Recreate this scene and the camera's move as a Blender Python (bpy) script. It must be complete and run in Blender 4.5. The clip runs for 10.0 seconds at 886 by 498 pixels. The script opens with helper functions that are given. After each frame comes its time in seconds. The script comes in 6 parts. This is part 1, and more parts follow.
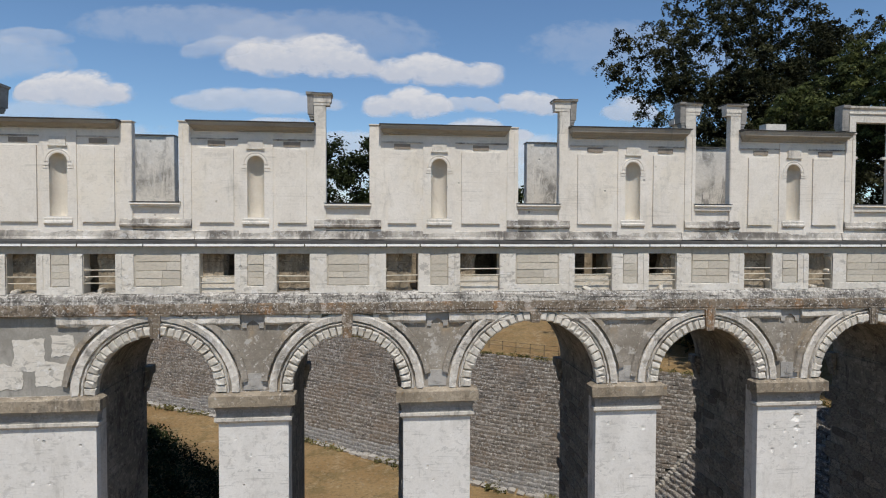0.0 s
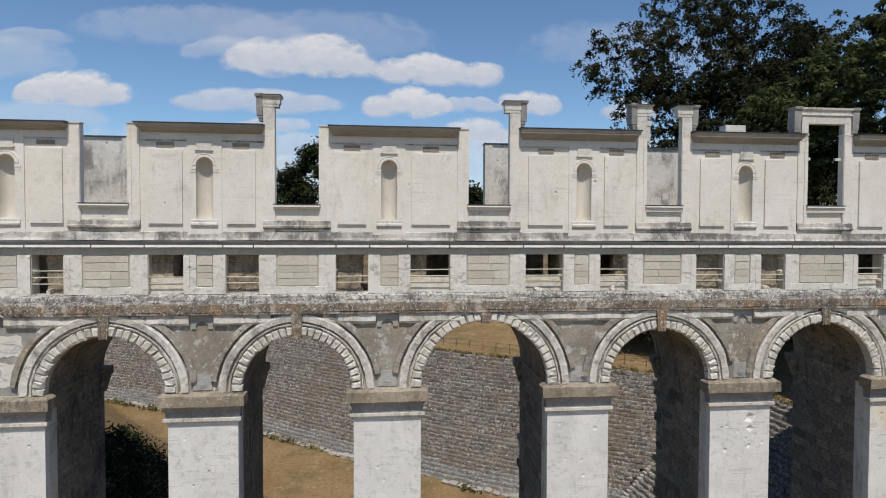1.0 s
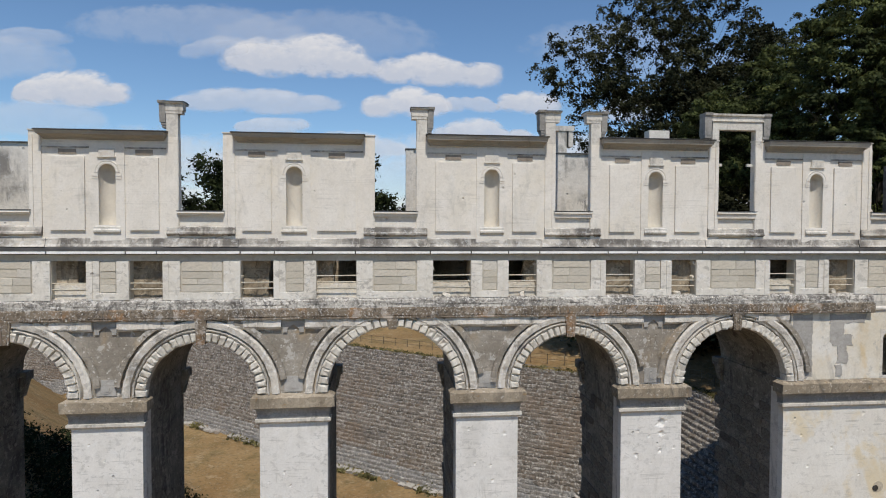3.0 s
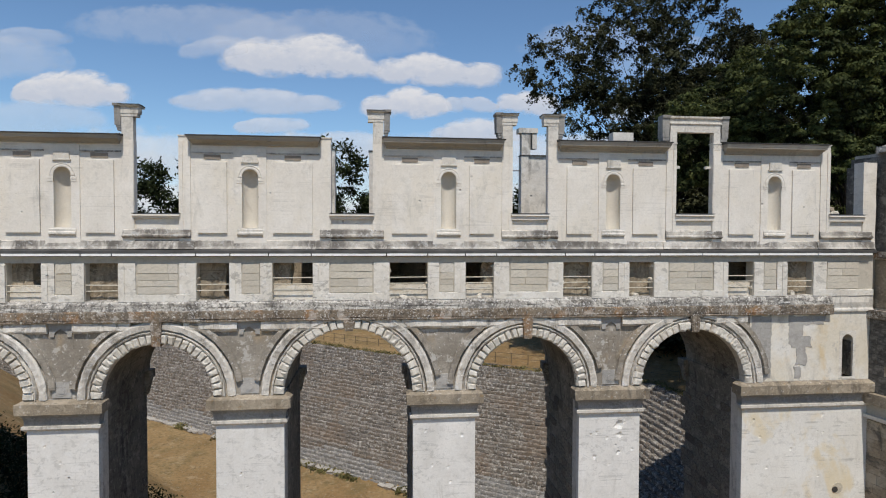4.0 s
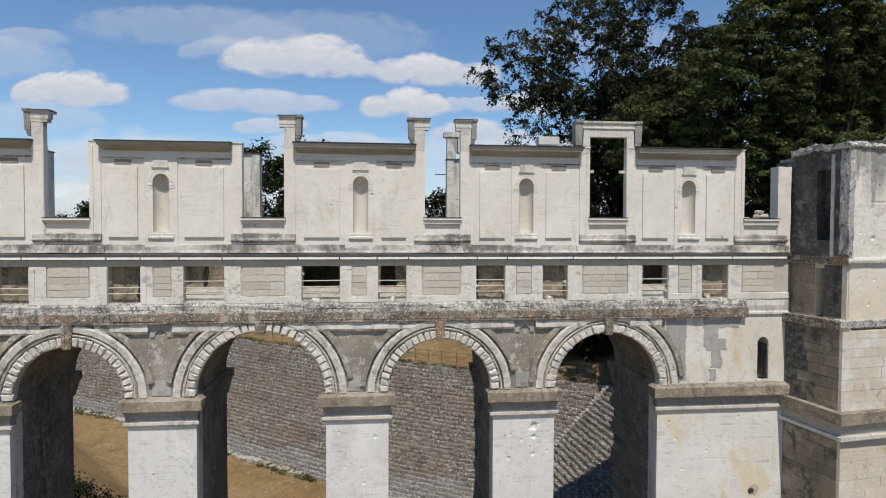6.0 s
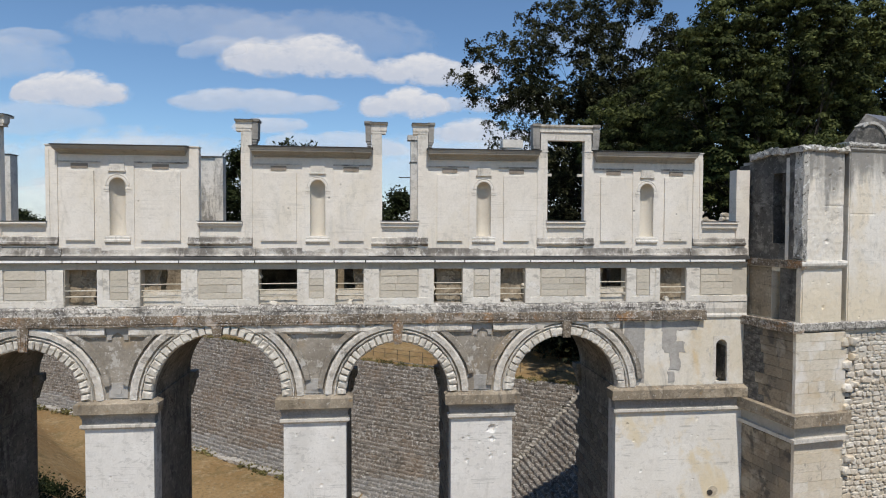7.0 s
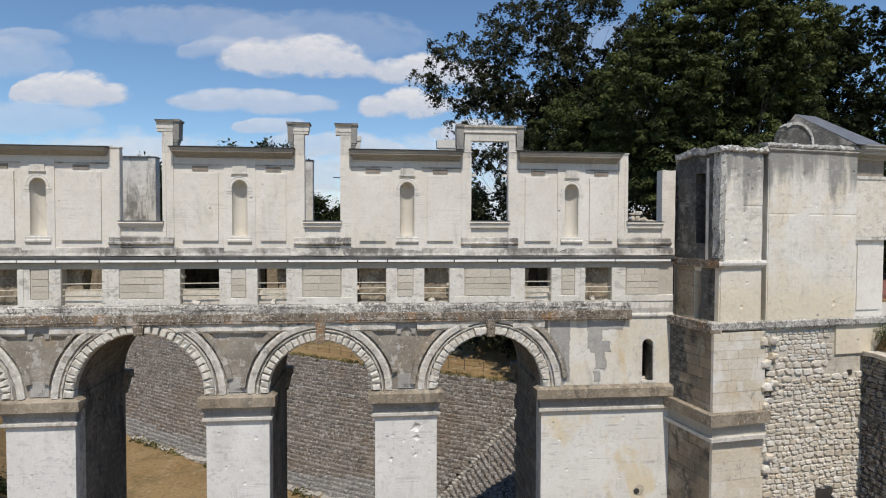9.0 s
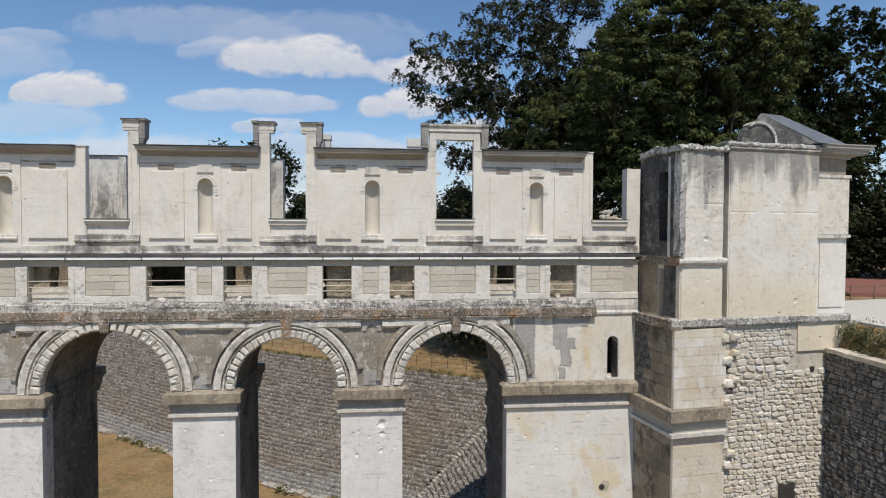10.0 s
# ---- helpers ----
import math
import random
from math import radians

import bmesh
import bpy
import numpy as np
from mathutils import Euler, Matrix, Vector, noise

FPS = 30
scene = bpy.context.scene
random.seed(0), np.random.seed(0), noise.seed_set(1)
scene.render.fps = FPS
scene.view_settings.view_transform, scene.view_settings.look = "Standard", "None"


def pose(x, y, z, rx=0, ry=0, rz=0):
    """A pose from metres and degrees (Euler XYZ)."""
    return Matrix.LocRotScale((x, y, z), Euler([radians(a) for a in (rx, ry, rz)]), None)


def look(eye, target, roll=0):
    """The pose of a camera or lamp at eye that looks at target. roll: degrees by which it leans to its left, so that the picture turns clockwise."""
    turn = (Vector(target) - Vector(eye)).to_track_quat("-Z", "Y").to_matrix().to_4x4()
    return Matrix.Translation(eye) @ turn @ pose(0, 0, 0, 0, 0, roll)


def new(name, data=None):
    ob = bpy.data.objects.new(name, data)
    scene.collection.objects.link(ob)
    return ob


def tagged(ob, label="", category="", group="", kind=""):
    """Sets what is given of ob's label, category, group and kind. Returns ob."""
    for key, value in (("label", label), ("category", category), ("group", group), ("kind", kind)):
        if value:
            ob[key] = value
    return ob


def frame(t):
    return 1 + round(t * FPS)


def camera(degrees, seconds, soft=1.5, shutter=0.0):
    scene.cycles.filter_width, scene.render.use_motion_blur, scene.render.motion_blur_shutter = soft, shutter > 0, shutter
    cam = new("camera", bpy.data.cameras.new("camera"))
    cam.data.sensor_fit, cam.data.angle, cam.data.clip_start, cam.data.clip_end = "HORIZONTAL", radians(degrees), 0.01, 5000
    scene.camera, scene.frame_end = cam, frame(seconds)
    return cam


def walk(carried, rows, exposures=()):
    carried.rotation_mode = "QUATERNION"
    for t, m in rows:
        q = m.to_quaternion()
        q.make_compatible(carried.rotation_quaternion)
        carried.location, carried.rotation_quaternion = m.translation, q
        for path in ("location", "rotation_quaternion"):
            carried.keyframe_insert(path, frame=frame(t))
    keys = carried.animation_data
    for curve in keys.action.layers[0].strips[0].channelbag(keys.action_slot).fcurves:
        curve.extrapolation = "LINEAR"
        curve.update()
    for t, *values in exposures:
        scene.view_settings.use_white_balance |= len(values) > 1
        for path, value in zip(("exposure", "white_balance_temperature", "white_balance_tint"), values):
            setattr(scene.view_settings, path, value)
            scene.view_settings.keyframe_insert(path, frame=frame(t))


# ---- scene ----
cam = camera(73.7, 10.0, soft=1.1)
PATH = [
    (0.0, -7.708, -29.148, -1.307),
    (0.5, -6.498, -29.304, -1.281),
    (1.0, -5.252, -29.487, -1.247),
    (1.5, -4.049, -29.627, -1.170),
    (2.0, -2.886, -29.798, -1.097),
    (2.5, -1.705, -29.939, -1.014),
    (4.0, 1.623, -30.395, -0.800),
    (4.5, 2.748, -30.598, -0.792),
    (5.0, 3.831, -30.799, -0.747),
    (5.5, 4.986, -30.981, -0.681),
    (7.0, 8.385, -31.564, -0.405),
    (7.5, 9.470, -31.725, -0.384),
    (8.0, 10.546, -31.840, -0.395),
    (8.5, 11.514, -32.010, -0.348),
    (9.0, 12.482, -32.162, -0.397),
    (9.5, 13.436, -32.373, -0.478),
    (10.0, 14.359, -32.646, -0.504),
]
PITCH, LEAN, YAW = -1.733, -0.188, -6.09
walk(cam, [(t, pose(x, y, z, 90 + PITCH, LEAN, YAW)) for t, x, y, z in PATH],
     exposures=[(0.0, -0.1), (4.0, -0.05), (7.0, 0.0), (10.0, 0.0)])

# ---- sky, sun, exposure ----
SUN_AZ, SUN_EL = -1.5, 60.0     # degrees: the sun stands high before the facade
world = bpy.data.worlds.new("world")
scene.world = world
world.use_nodes = True
wn = world.node_tree.nodes
sky = wn.new("ShaderNodeTexSky")
sky.sky_type = "NISHITA"
sky.sun_disc = False
sky.sun_elevation = radians(SUN_EL)
sky.sun_rotation = radians(180 + SUN_AZ)
sky.air_density, sky.dust_density, sky.ozone_density = 1.0, 0.0, 2.8
wn["Background"].inputs[1].default_value = 0.108
tint = wn.new("ShaderNodeMix")
tint.data_type, tint.blend_type = "RGBA", "MULTIPLY"
tint.inputs["Factor"].default_value, tint.inputs[7].default_value = 1.0, (0.9, 1.03, 1.12, 1)
world.node_tree.links.new(sky.outputs[0], tint.inputs[6])
world.node_tree.links.new(tint.outputs[2], wn["Background"].inputs[0])
sun = new("sun", bpy.data.lights.new("sun", "SUN"))
sun.data.energy, sun.data.angle, sun.data.color = 4.1, radians(0.53), (1.0, 0.935, 0.845)
sx, sy = -math.sin(radians(SUN_AZ)) * math.cos(radians(SUN_EL)), -math.cos(radians(SUN_AZ)) * math.cos(radians(SUN_EL))
sun.matrix_basis = look((100 * sx, 100 * sy, 100 * math.sin(radians(SUN_EL))), (0, 0, 0))


# ---- materials ----
def material(name, rough=0.9, metal=0.0, spec=0.3):
    m = bpy.data.materials.new(name)
    m.use_nodes = True
    b = m.node_tree.nodes["Principled BSDF"]
    b.inputs["Roughness"].default_value = rough
    b.inputs["Metallic"].default_value = metal
    b.inputs["Specular IOR Level"].default_value = spec
    return m, m.node_tree.nodes, m.node_tree.links, b


def coords(n, l, scale=(1, 1, 1)):
    tc, mp = n.new("ShaderNodeTexCoord"), n.new("ShaderNodeMapping")
    mp.inputs["Scale"].default_value = scale
    l.new(tc.outputs["Object"], mp.inputs["Vector"])
    return mp.outputs["Vector"]


def noise_tex(n, l, vec, scale, detail=6.0, rough=0.6, distort=0.0):
    t = n.new("ShaderNodeTexNoise")
    t.inputs["Scale"].default_value, t.inputs["Detail"].default_value = scale, detail
    t.inputs["Roughness"].default_value, t.inputs["Distortion"].default_value = rough, distort
    l.new(vec, t.inputs["Vector"])
    return t.outputs["Fac"]


def ramp(n, l, fac, lo, hi, a=0.0, b=1.0):
    r = n.new("ShaderNodeMapRange")
    r.interpolation_type = "SMOOTHSTEP"
    for k, v in zip(("From Min", "From Max", "To Min", "To Max"), (lo, hi, a, b)):
        r.inputs[k].default_value = v
    l.new(fac, r.inputs["Value"])
    return r.outputs["Result"]


def times(n, l, a, b):
    m = n.new("ShaderNodeMath")
    m.operation = "MULTIPLY"
    l.new(a, m.inputs[0])
    if isinstance(b, (int, float)):
        m.inputs[1].default_value = b
    else:
        l.new(b, m.inputs[1])
    return m.outputs[0]


def mix(n, l, fac, a, b):
    m = n.new("ShaderNodeMix")
    m.data_type = "RGBA"
    for sock, v in ((m.inputs["Factor"], fac), (m.inputs[6], a), (m.inputs[7], b)):
        if isinstance(v, (int, float)):
            sock.default_value = v
        elif isinstance(v, tuple):
            sock.default_value = (*v, 1)
        else:
            l.new(v, sock)
    return m.outputs[2]


def bumpy(n, l, b, height, dist=0.02, strength=0.6):
    bp = n.new("ShaderNodeBump")
    bp.inputs["Distance"].default_value, bp.inputs["Strength"].default_value = dist, strength
    l.new(height, bp.inputs["Height"])
    l.new(bp.outputs["Normal"], b.inputs["Normal"])


def wall_material(name, base, second, stain, stain_at=(0.52, 0.72), streak=0.5, pits=0.0, spots=None, course=0.0, rough=0.92, patch=None, grain=0.6, lines=0.0, drip=None, chips=0.0, low=None):
    """Old masonry: two broad tones, vertical streaks of grime, pits, lichen spots and faint courses."""
    m, n, l, b = material(name, rough, spec=0.2)
    v = coords(n, l)
    big = noise_tex(n, l, v, 0.35, 8, 0.65, 0.4)
    col = mix(n, l, ramp(n, l, big, 0.4, 0.65), base, second)
    fine = noise_tex(n, l, v, 9.0, 6, 0.7)
    tone = mix(n, l, ramp(n, l, fine, 0.25, 0.75), (0.70, 0.69, 0.67), (1.12, 1.12, 1.12))
    mid = noise_tex(n, l, v, 0.9, 9, 0.72, 1.0)
    tone = mix(n, l, ramp(n, l, mid, 0.5, 0.72, 0.0, 0.8), tone, (0.66, 0.63, 0.58))
    mul = n.new("ShaderNodeMix")
    mul.data_type, mul.blend_type = "RGBA", "MULTIPLY"
    mul.inputs["Factor"].default_value = grain
    l.new(col, mul.inputs[6]), l.new(tone, mul.inputs[7])
    col = mul.outputs[2]
    if patch:
        ptc = noise_tex(n, l, coords(n, l, (0.5, 0.5, 0.35)), 0.9, 8, 0.6, 0.35)
        col = mix(n, l, times(n, l, ramp(n, l, ptc, 0.52, 0.64), patch[1]), col, patch[0])
    if course:
        br = n.new("ShaderNodeTexBrick")
        br.inputs["Scale"].default_value = 1.0
        br.inputs["Mortar Size"].default_value, br.inputs["Mortar Smooth"].default_value = 0.012, 0.4
        br.inputs["Brick Width"].default_value, br.inputs["Row Height"].default_value = 1.15, 0.47
        for k in ("Color1", "Color2"):
            br.inputs[k].default_value = (1, 1, 1, 1)
        br.inputs["Mortar"].default_value = (0, 0, 0, 1)
        sp, cb = n.new("ShaderNodeSeparateXYZ"), n.new("ShaderNodeCombineXYZ")
        l.new(v, sp.inputs[0])
        ad = n.new("ShaderNodeMath")
        l.new(sp.outputs[0], ad.inputs[0]), l.new(sp.outputs[1], ad.inputs[1])
        l.new(ad.outputs[0], cb.inputs[0]), l.new(sp.outputs[2], cb.inputs[1])
        l.new(cb.outputs[0], br.inputs["Vector"])
        inv = n.new("ShaderNodeInvert")
        l.new(br.outputs["Color"], inv.inputs["Color"])
        worn = times(n, l, ramp(n, l, noise_tex(n, l, v, 0.8, 4), 0.42, 0.6), course)
        col = mix(n, l, times(n, l, inv.outputs[0], worn), col, tuple(0.45 * c for c in base))
    if lines:
        ln = noise_tex(n, l, coords(n, l, (0.045, 0.045, 1.9)), 1.5, 3, 0.45, 0.0)
        up, down = ramp(n, l, ln, 0.485, 0.5), ramp(n, l, ln, 0.5, 0.515, 1.0, 0.0)
        cut = times(n, l, times(n, l, up, down), ramp(n, l, noise_tex(n, l, v, 0.8, 4), 0.5, 0.58))
        col = mix(n, l, times(n, l, cut, lines), col, tuple(0.3 * c for c in base))
    if low:
        z0, z1, colour, amount = low
        sl, al = n.new("ShaderNodeSeparateXYZ"), n.new("ShaderNodeMath")
        l.new(v, sl.inputs[0])
        l.new(sl.outputs[2], al.inputs[0]), l.new(times(n, l, noise_tex(n, l, v, 0.5, 7, 0.6, 0.4), 3.0), al.inputs[1])
        col = mix(n, l, times(n, l, ramp(n, l, al.outputs[0], z0 + 1.5, z1 + 1.5, 1.0, 0.0), amount), col, colour)
    st = noise_tex(n, l, coords(n, l, (1.1, 1.1, 0.28)), 1.1, 8, 0.72, 1.2)
    st2 = noise_tex(n, l, v, 0.5, 5, 0.6)
    grime = times(n, l, ramp(n, l, st, *stain_at), ramp(n, l, st2, 0.38, 0.62))
    col = mix(n, l, times(n, l, grime, streak), col, stain)
    if drip:
        top, length, amount = drip
        sz = n.new("ShaderNodeSeparateXYZ")
        l.new(v, sz.inputs[0])
        run = noise_tex(n, l, coords(n, l, (1.5, 1.5, 0.3)), 0.8, 9, 0.6, 0.15)
        ad = n.new("ShaderNodeMath")
        l.new(ramp(n, l, sz.outputs[2], top - length, top, 0.0, 0.42), ad.inputs[0]), l.new(run, ad.inputs[1])
        col = mix(n, l, times(n, l, ramp(n, l, ad.outputs[0], 0.64, 0.9), amount), col, stain)
    if spots:
        for colour, scale, lo, hi, amount in spots:
            s = noise_tex(n, l, v, scale, 5, 0.65)
            col = mix(n, l, times(n, l, ramp(n, l, s, lo, hi), amount), col, colour)
    if chips:
        c1 = noise_tex(n, l, coords(n, l, (1.0, 1.0, 1.5)), 2.3, 12, 0.74, 0.6)
        gate = ramp(n, l, noise_tex(n, l, v, 0.45, 4), 0.4, 0.6, 0.35, 1.0)
        col = mix(n, l, times(n, l, times(n, l, ramp(n, l, c1, 0.535, 0.575), gate), chips), col, tuple(0.3 * c for c in base))
        c2 = noise_tex(n, l, v, 3.1, 12, 0.74, 0.6)
        col = mix(n, l, times(n, l, ramp(n, l, c2, 0.55, 0.585), chips * 0.6), col, tuple(min(0.8, 1.45 * c + 0.03) for c in second))
    h = fine
    if pits:
        vo = n.new("ShaderNodeTexVoronoi")
        vo.inputs["Scale"].default_value = 1.1
        l.new(v, vo.inputs["Vector"])
        pit = ramp(n, l, vo.outputs["Distance"], 0.05, 0.10, 1.0, 0.0)
        gate = ramp(n, l, noise_tex(n, l, v, 0.6, 3), 0.5, 0.56)
        pit = times(n, l, pit, gate)
        col = mix(n, l, times(n, l, pit, pits * 0.7), col, tuple(0.4 * c for c in base))
        sub_n = n.new("ShaderNodeMath")
        sub_n.operation = "SUBTRACT"
        l.new(times(n, l, fine, 0.1), sub_n.inputs[0]), l.new(pit, sub_n.inputs[1])
        h = sub_n.outputs[0]
    l.new(col, b.inputs["Base Color"])
    bumpy(n, l, b, h, 0.1 if pits else 0.03, 0.55)
    return m


M_PLASTER = wall_material("cream_plaster", (0.695, 0.65, 0.58), (0.76, 0.717, 0.65), (0.37, 0.355, 0.32), (0.5, 0.72), 0.5, pits=0.9, course=0.12, lines=0.2, patch=((0.70, 0.64, 0.535), 0.45), grain=0.3, chips=0.14)
M_REAR = wall_material("rear_plaster", (0.62, 0.585, 0.52), (0.68, 0.645, 0.58), (0.15, 0.143, 0.13), (0.44, 0.56), 0.85, pits=0.8, grain=0.35, chips=0.35)
M_PIER = wall_material("white_limestone", (0.69, 0.67, 0.63), (0.76, 0.74, 0.70), (0.34, 0.32, 0.28), (0.52, 0.74), 0.6, pits=0.9, course=0.3, lines=0.35, patch=((0.58, 0.56, 0.52), 0.6), grain=0.3, chips=0.3)
M_ABUT = wall_material("yellow_stained_limestone", (0.69, 0.665, 0.61), (0.75, 0.73, 0.68), (0.36, 0.32, 0.26), (0.52, 0.74), 0.5, pits=0.6, course=0.15, lines=0.4, patch=((0.66, 0.565, 0.39), 0.85), grain=0.3, chips=0.2)
M_SPANDREL = wall_material("grey_render", (0.255, 0.225, 0.185), (0.37, 0.335, 0.285), (0.13, 0.117, 0.098), (0.48, 0.66), 0.7, pits=0.8, course=0.5, patch=((0.38, 0.29, 0.185), 0.65), grain=0.5, chips=0.25,
                           spots=[((0.56, 0.535, 0.49), 1.3, 0.56, 0.62, 0.6), ((0.6, 0.57, 0.52), 5.0, 0.6, 0.64, 0.8)])
M_PATCHY = wall_material("flaking_render", (0.67, 0.61, 0.50), (0.73, 0.70, 0.64), (0.30, 0.275, 0.24), (0.5, 0.66), 0.6, pits=0.4, patch=((0.62, 0.485, 0.29), 0.8), grain=0.3, chips=0.15, spots=[((0.40, 0.38, 0.35), 1.1, 0.6, 0.66, 0.6)])
M_OLDRENDER = wall_material("old_grey_render", (0.34, 0.325, 0.30), (0.43, 0.41, 0.38), (0.2, 0.19, 0.175), (0.5, 0.66), 0.6, pits=0.4, course=0.4, grain=0.4, chips=0.25)
M_GREYWALL = wall_material("grey_flaking_wall", (0.30, 0.285, 0.255), (0.38, 0.36, 0.32), (0.16, 0.15, 0.135), (0.48, 0.66), 0.7, pits=0.5, patch=((0.46, 0.43, 0.38), 0.6))
# dirty stone under the arches, darkened further in place of shade
M_REVEAL = wall_material("dirty_shaded_reveal", (0.19, 0.17, 0.142), (0.29, 0.262, 0.22), (0.05, 0.046, 0.042), (0.46, 0.6), 0.75, pits=0.6, course=1.0, chips=0.7)
M_ARCH = wall_material("arch_limestone", (0.61, 0.565, 0.495), (0.71, 0.67, 0.605), (0.18, 0.165, 0.145), (0.46, 0.64), 0.8, grain=0.5, chips=0.6)
M_LEDGE = wall_material("lichen_stone", (0.18, 0.143, 0.105), (0.25, 0.205, 0.155), (0.075, 0.067, 0.058), (0.45, 0.6), 0.75, chips=0.65,
                        spots=[((0.29, 0.155, 0.065), 0.8, 0.52, 0.62, 0.75), ((0.05, 0.046, 0.042), 5.0, 0.56, 0.61, 0.7), ((0.50, 0.48, 0.44), 1.6, 0.56, 0.61, 0.55), ((0.62, 0.60, 0.56), 6.0, 0.61, 0.635, 0.9), ((0.66, 0.64, 0.60), 14.0, 0.595, 0.62, 0.85)])
M_WASH = wall_material("weathered_wash", (0.40, 0.375, 0.335), (0.52, 0.49, 0.44), (0.09, 0.083, 0.076), (0.42, 0.56), 0.85, chips=0.8, spots=[((0.11, 0.10, 0.09), 2.6, 0.53, 0.58, 0.75), ((0.10, 0.09, 0.08), 8.0, 0.54, 0.58, 0.75), ((0.62, 0.60, 0.56), 10.0, 0.56, 0.59, 0.85)])
M_STAINED = wall_material("blackened_moulding", (0.55, 0.51, 0.45), (0.62, 0.58, 0.52), (0.10, 0.09, 0.08), (0.34, 0.52), 0.88, grain=0.4, chips=0.5)
M_TRIM = wall_material("weathered_trim", (0.60, 0.565, 0.505), (0.68, 0.645, 0.58), (0.14, 0.13, 0.115), (0.46, 0.66), 0.75, grain=0.4, chips=0.35)
M_CAP = wall_material("capital_stone", (0.27, 0.225, 0.165), (0.37, 0.315, 0.24), (0.09, 0.08, 0.07), (0.44, 0.62), 0.75, chips=0.5, spots=[((0.56, 0.53, 0.48), 5.0, 0.6, 0.66, 0.6), ((0.3, 0.18, 0.07), 2.0, 0.62, 0.7, 0.5)])
M_EAVES = wall_material("eaves_stone", (0.33, 0.31, 0.275), (0.41, 0.385, 0.34), (0.15, 0.145, 0.135), (0.5, 0.7), 0.6, grain=0.25)
M_GREYTRIM = wall_material("grey_moulding", (0.27, 0.258, 0.24), (0.35, 0.335, 0.31), (0.10, 0.095, 0.09), (0.5, 0.7), 0.6, chips=0.35)
M_NICHE = wall_material("niche_limestone", (0.62, 0.57, 0.49), (0.68, 0.635, 0.555), (0.3, 0.27, 0.24), (0.57, 0.77), 0.4, grain=0.2)
M_PILASTER = wall_material("pilaster_limestone", (0.65, 0.61, 0.54), (0.72, 0.685, 0.62), (0.3, 0.27, 0.23), (0.52, 0.72), 0.5, pits=0.7, lines=0.6, grain=0.35, chips=0.5)
M_PANEL = wall_material("bare_masonry", (0.47, 0.43, 0.36), (0.55, 0.505, 0.43), (0.24, 0.22, 0.19), (0.52, 0.72), 0.5, pits=0.8, grain=0.3, chips=0.2)
M_PITTED = wall_material("pitted_stone", (0.62, 0.56, 0.465), (0.70, 0.65, 0.565), (0.3, 0.26, 0.2), (0.54, 0.74), 0.5, pits=1.0, grain=0.4, chips=0.5)
M_ASHLAR = wall_material("yellow_ashlar", (0.52, 0.46, 0.36), (0.58, 0.53, 0.43), (0.22, 0.19, 0.15), (0.5, 0.7), 0.6, pits=0.4)
M_TOWER = wall_material("tower_render", (0.68, 0.63, 0.545), (0.735, 0.70, 0.64), (0.2, 0.195, 0.183), (0.54, 0.74), 0.4, pits=0.9, patch=((0.69, 0.60, 0.455), 0.6), grain=0.3, course=0.3, drip=(4.1, 4.4, 0.85), chips=0.25, low=(-4.4, -2.0, (0.68, 0.585, 0.43), 0.8))
# black-stained stone; also the shade painted on the roof hip and tower recess
M_BLACKENED_SHADED = wall_material("blackened_shaded_stone", (0.085, 0.082, 0.076), (0.14, 0.132, 0.12), (0.035, 0.034, 0.032), (0.45, 0.65), 0.7, chips=0.5, spots=[((0.32, 0.30, 0.27), 1.2, 0.50, 0.66, 0.55), ((0.42, 0.40, 0.37), 6.0, 0.57, 0.66, 0.35)])
M_CRUST = wall_material("lichen_crust", (0.40, 0.385, 0.35), (0.52, 0.50, 0.46), (0.05, 0.048, 0.044), (0.42, 0.6), 0.8,
                        spots=[((0.70, 0.69, 0.66), 4.0, 0.55, 0.62, 0.8), ((0.06, 0.055, 0.05), 5.0, 0.56, 0.63, 0.85), ((0.70, 0.69, 0.66), 12.0, 0.58, 0.64, 0.6)])
M_FRIEZE = wall_material("brown_frieze", (0.27, 0.23, 0.19), (0.33, 0.285, 0.235), (0.14, 0.12, 0.10), (0.45, 0.65), 0.7, grain=0.5)
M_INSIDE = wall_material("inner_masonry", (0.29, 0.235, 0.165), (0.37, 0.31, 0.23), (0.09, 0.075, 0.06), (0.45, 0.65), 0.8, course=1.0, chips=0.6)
M_RUBBLE = wall_material("rubble_mortar", (0.52, 0.465, 0.375), (0.64, 0.59, 0.50), (0.2, 0.175, 0.14), (0.5, 0.66), 0.7, pits=0.6, chips=0.4)


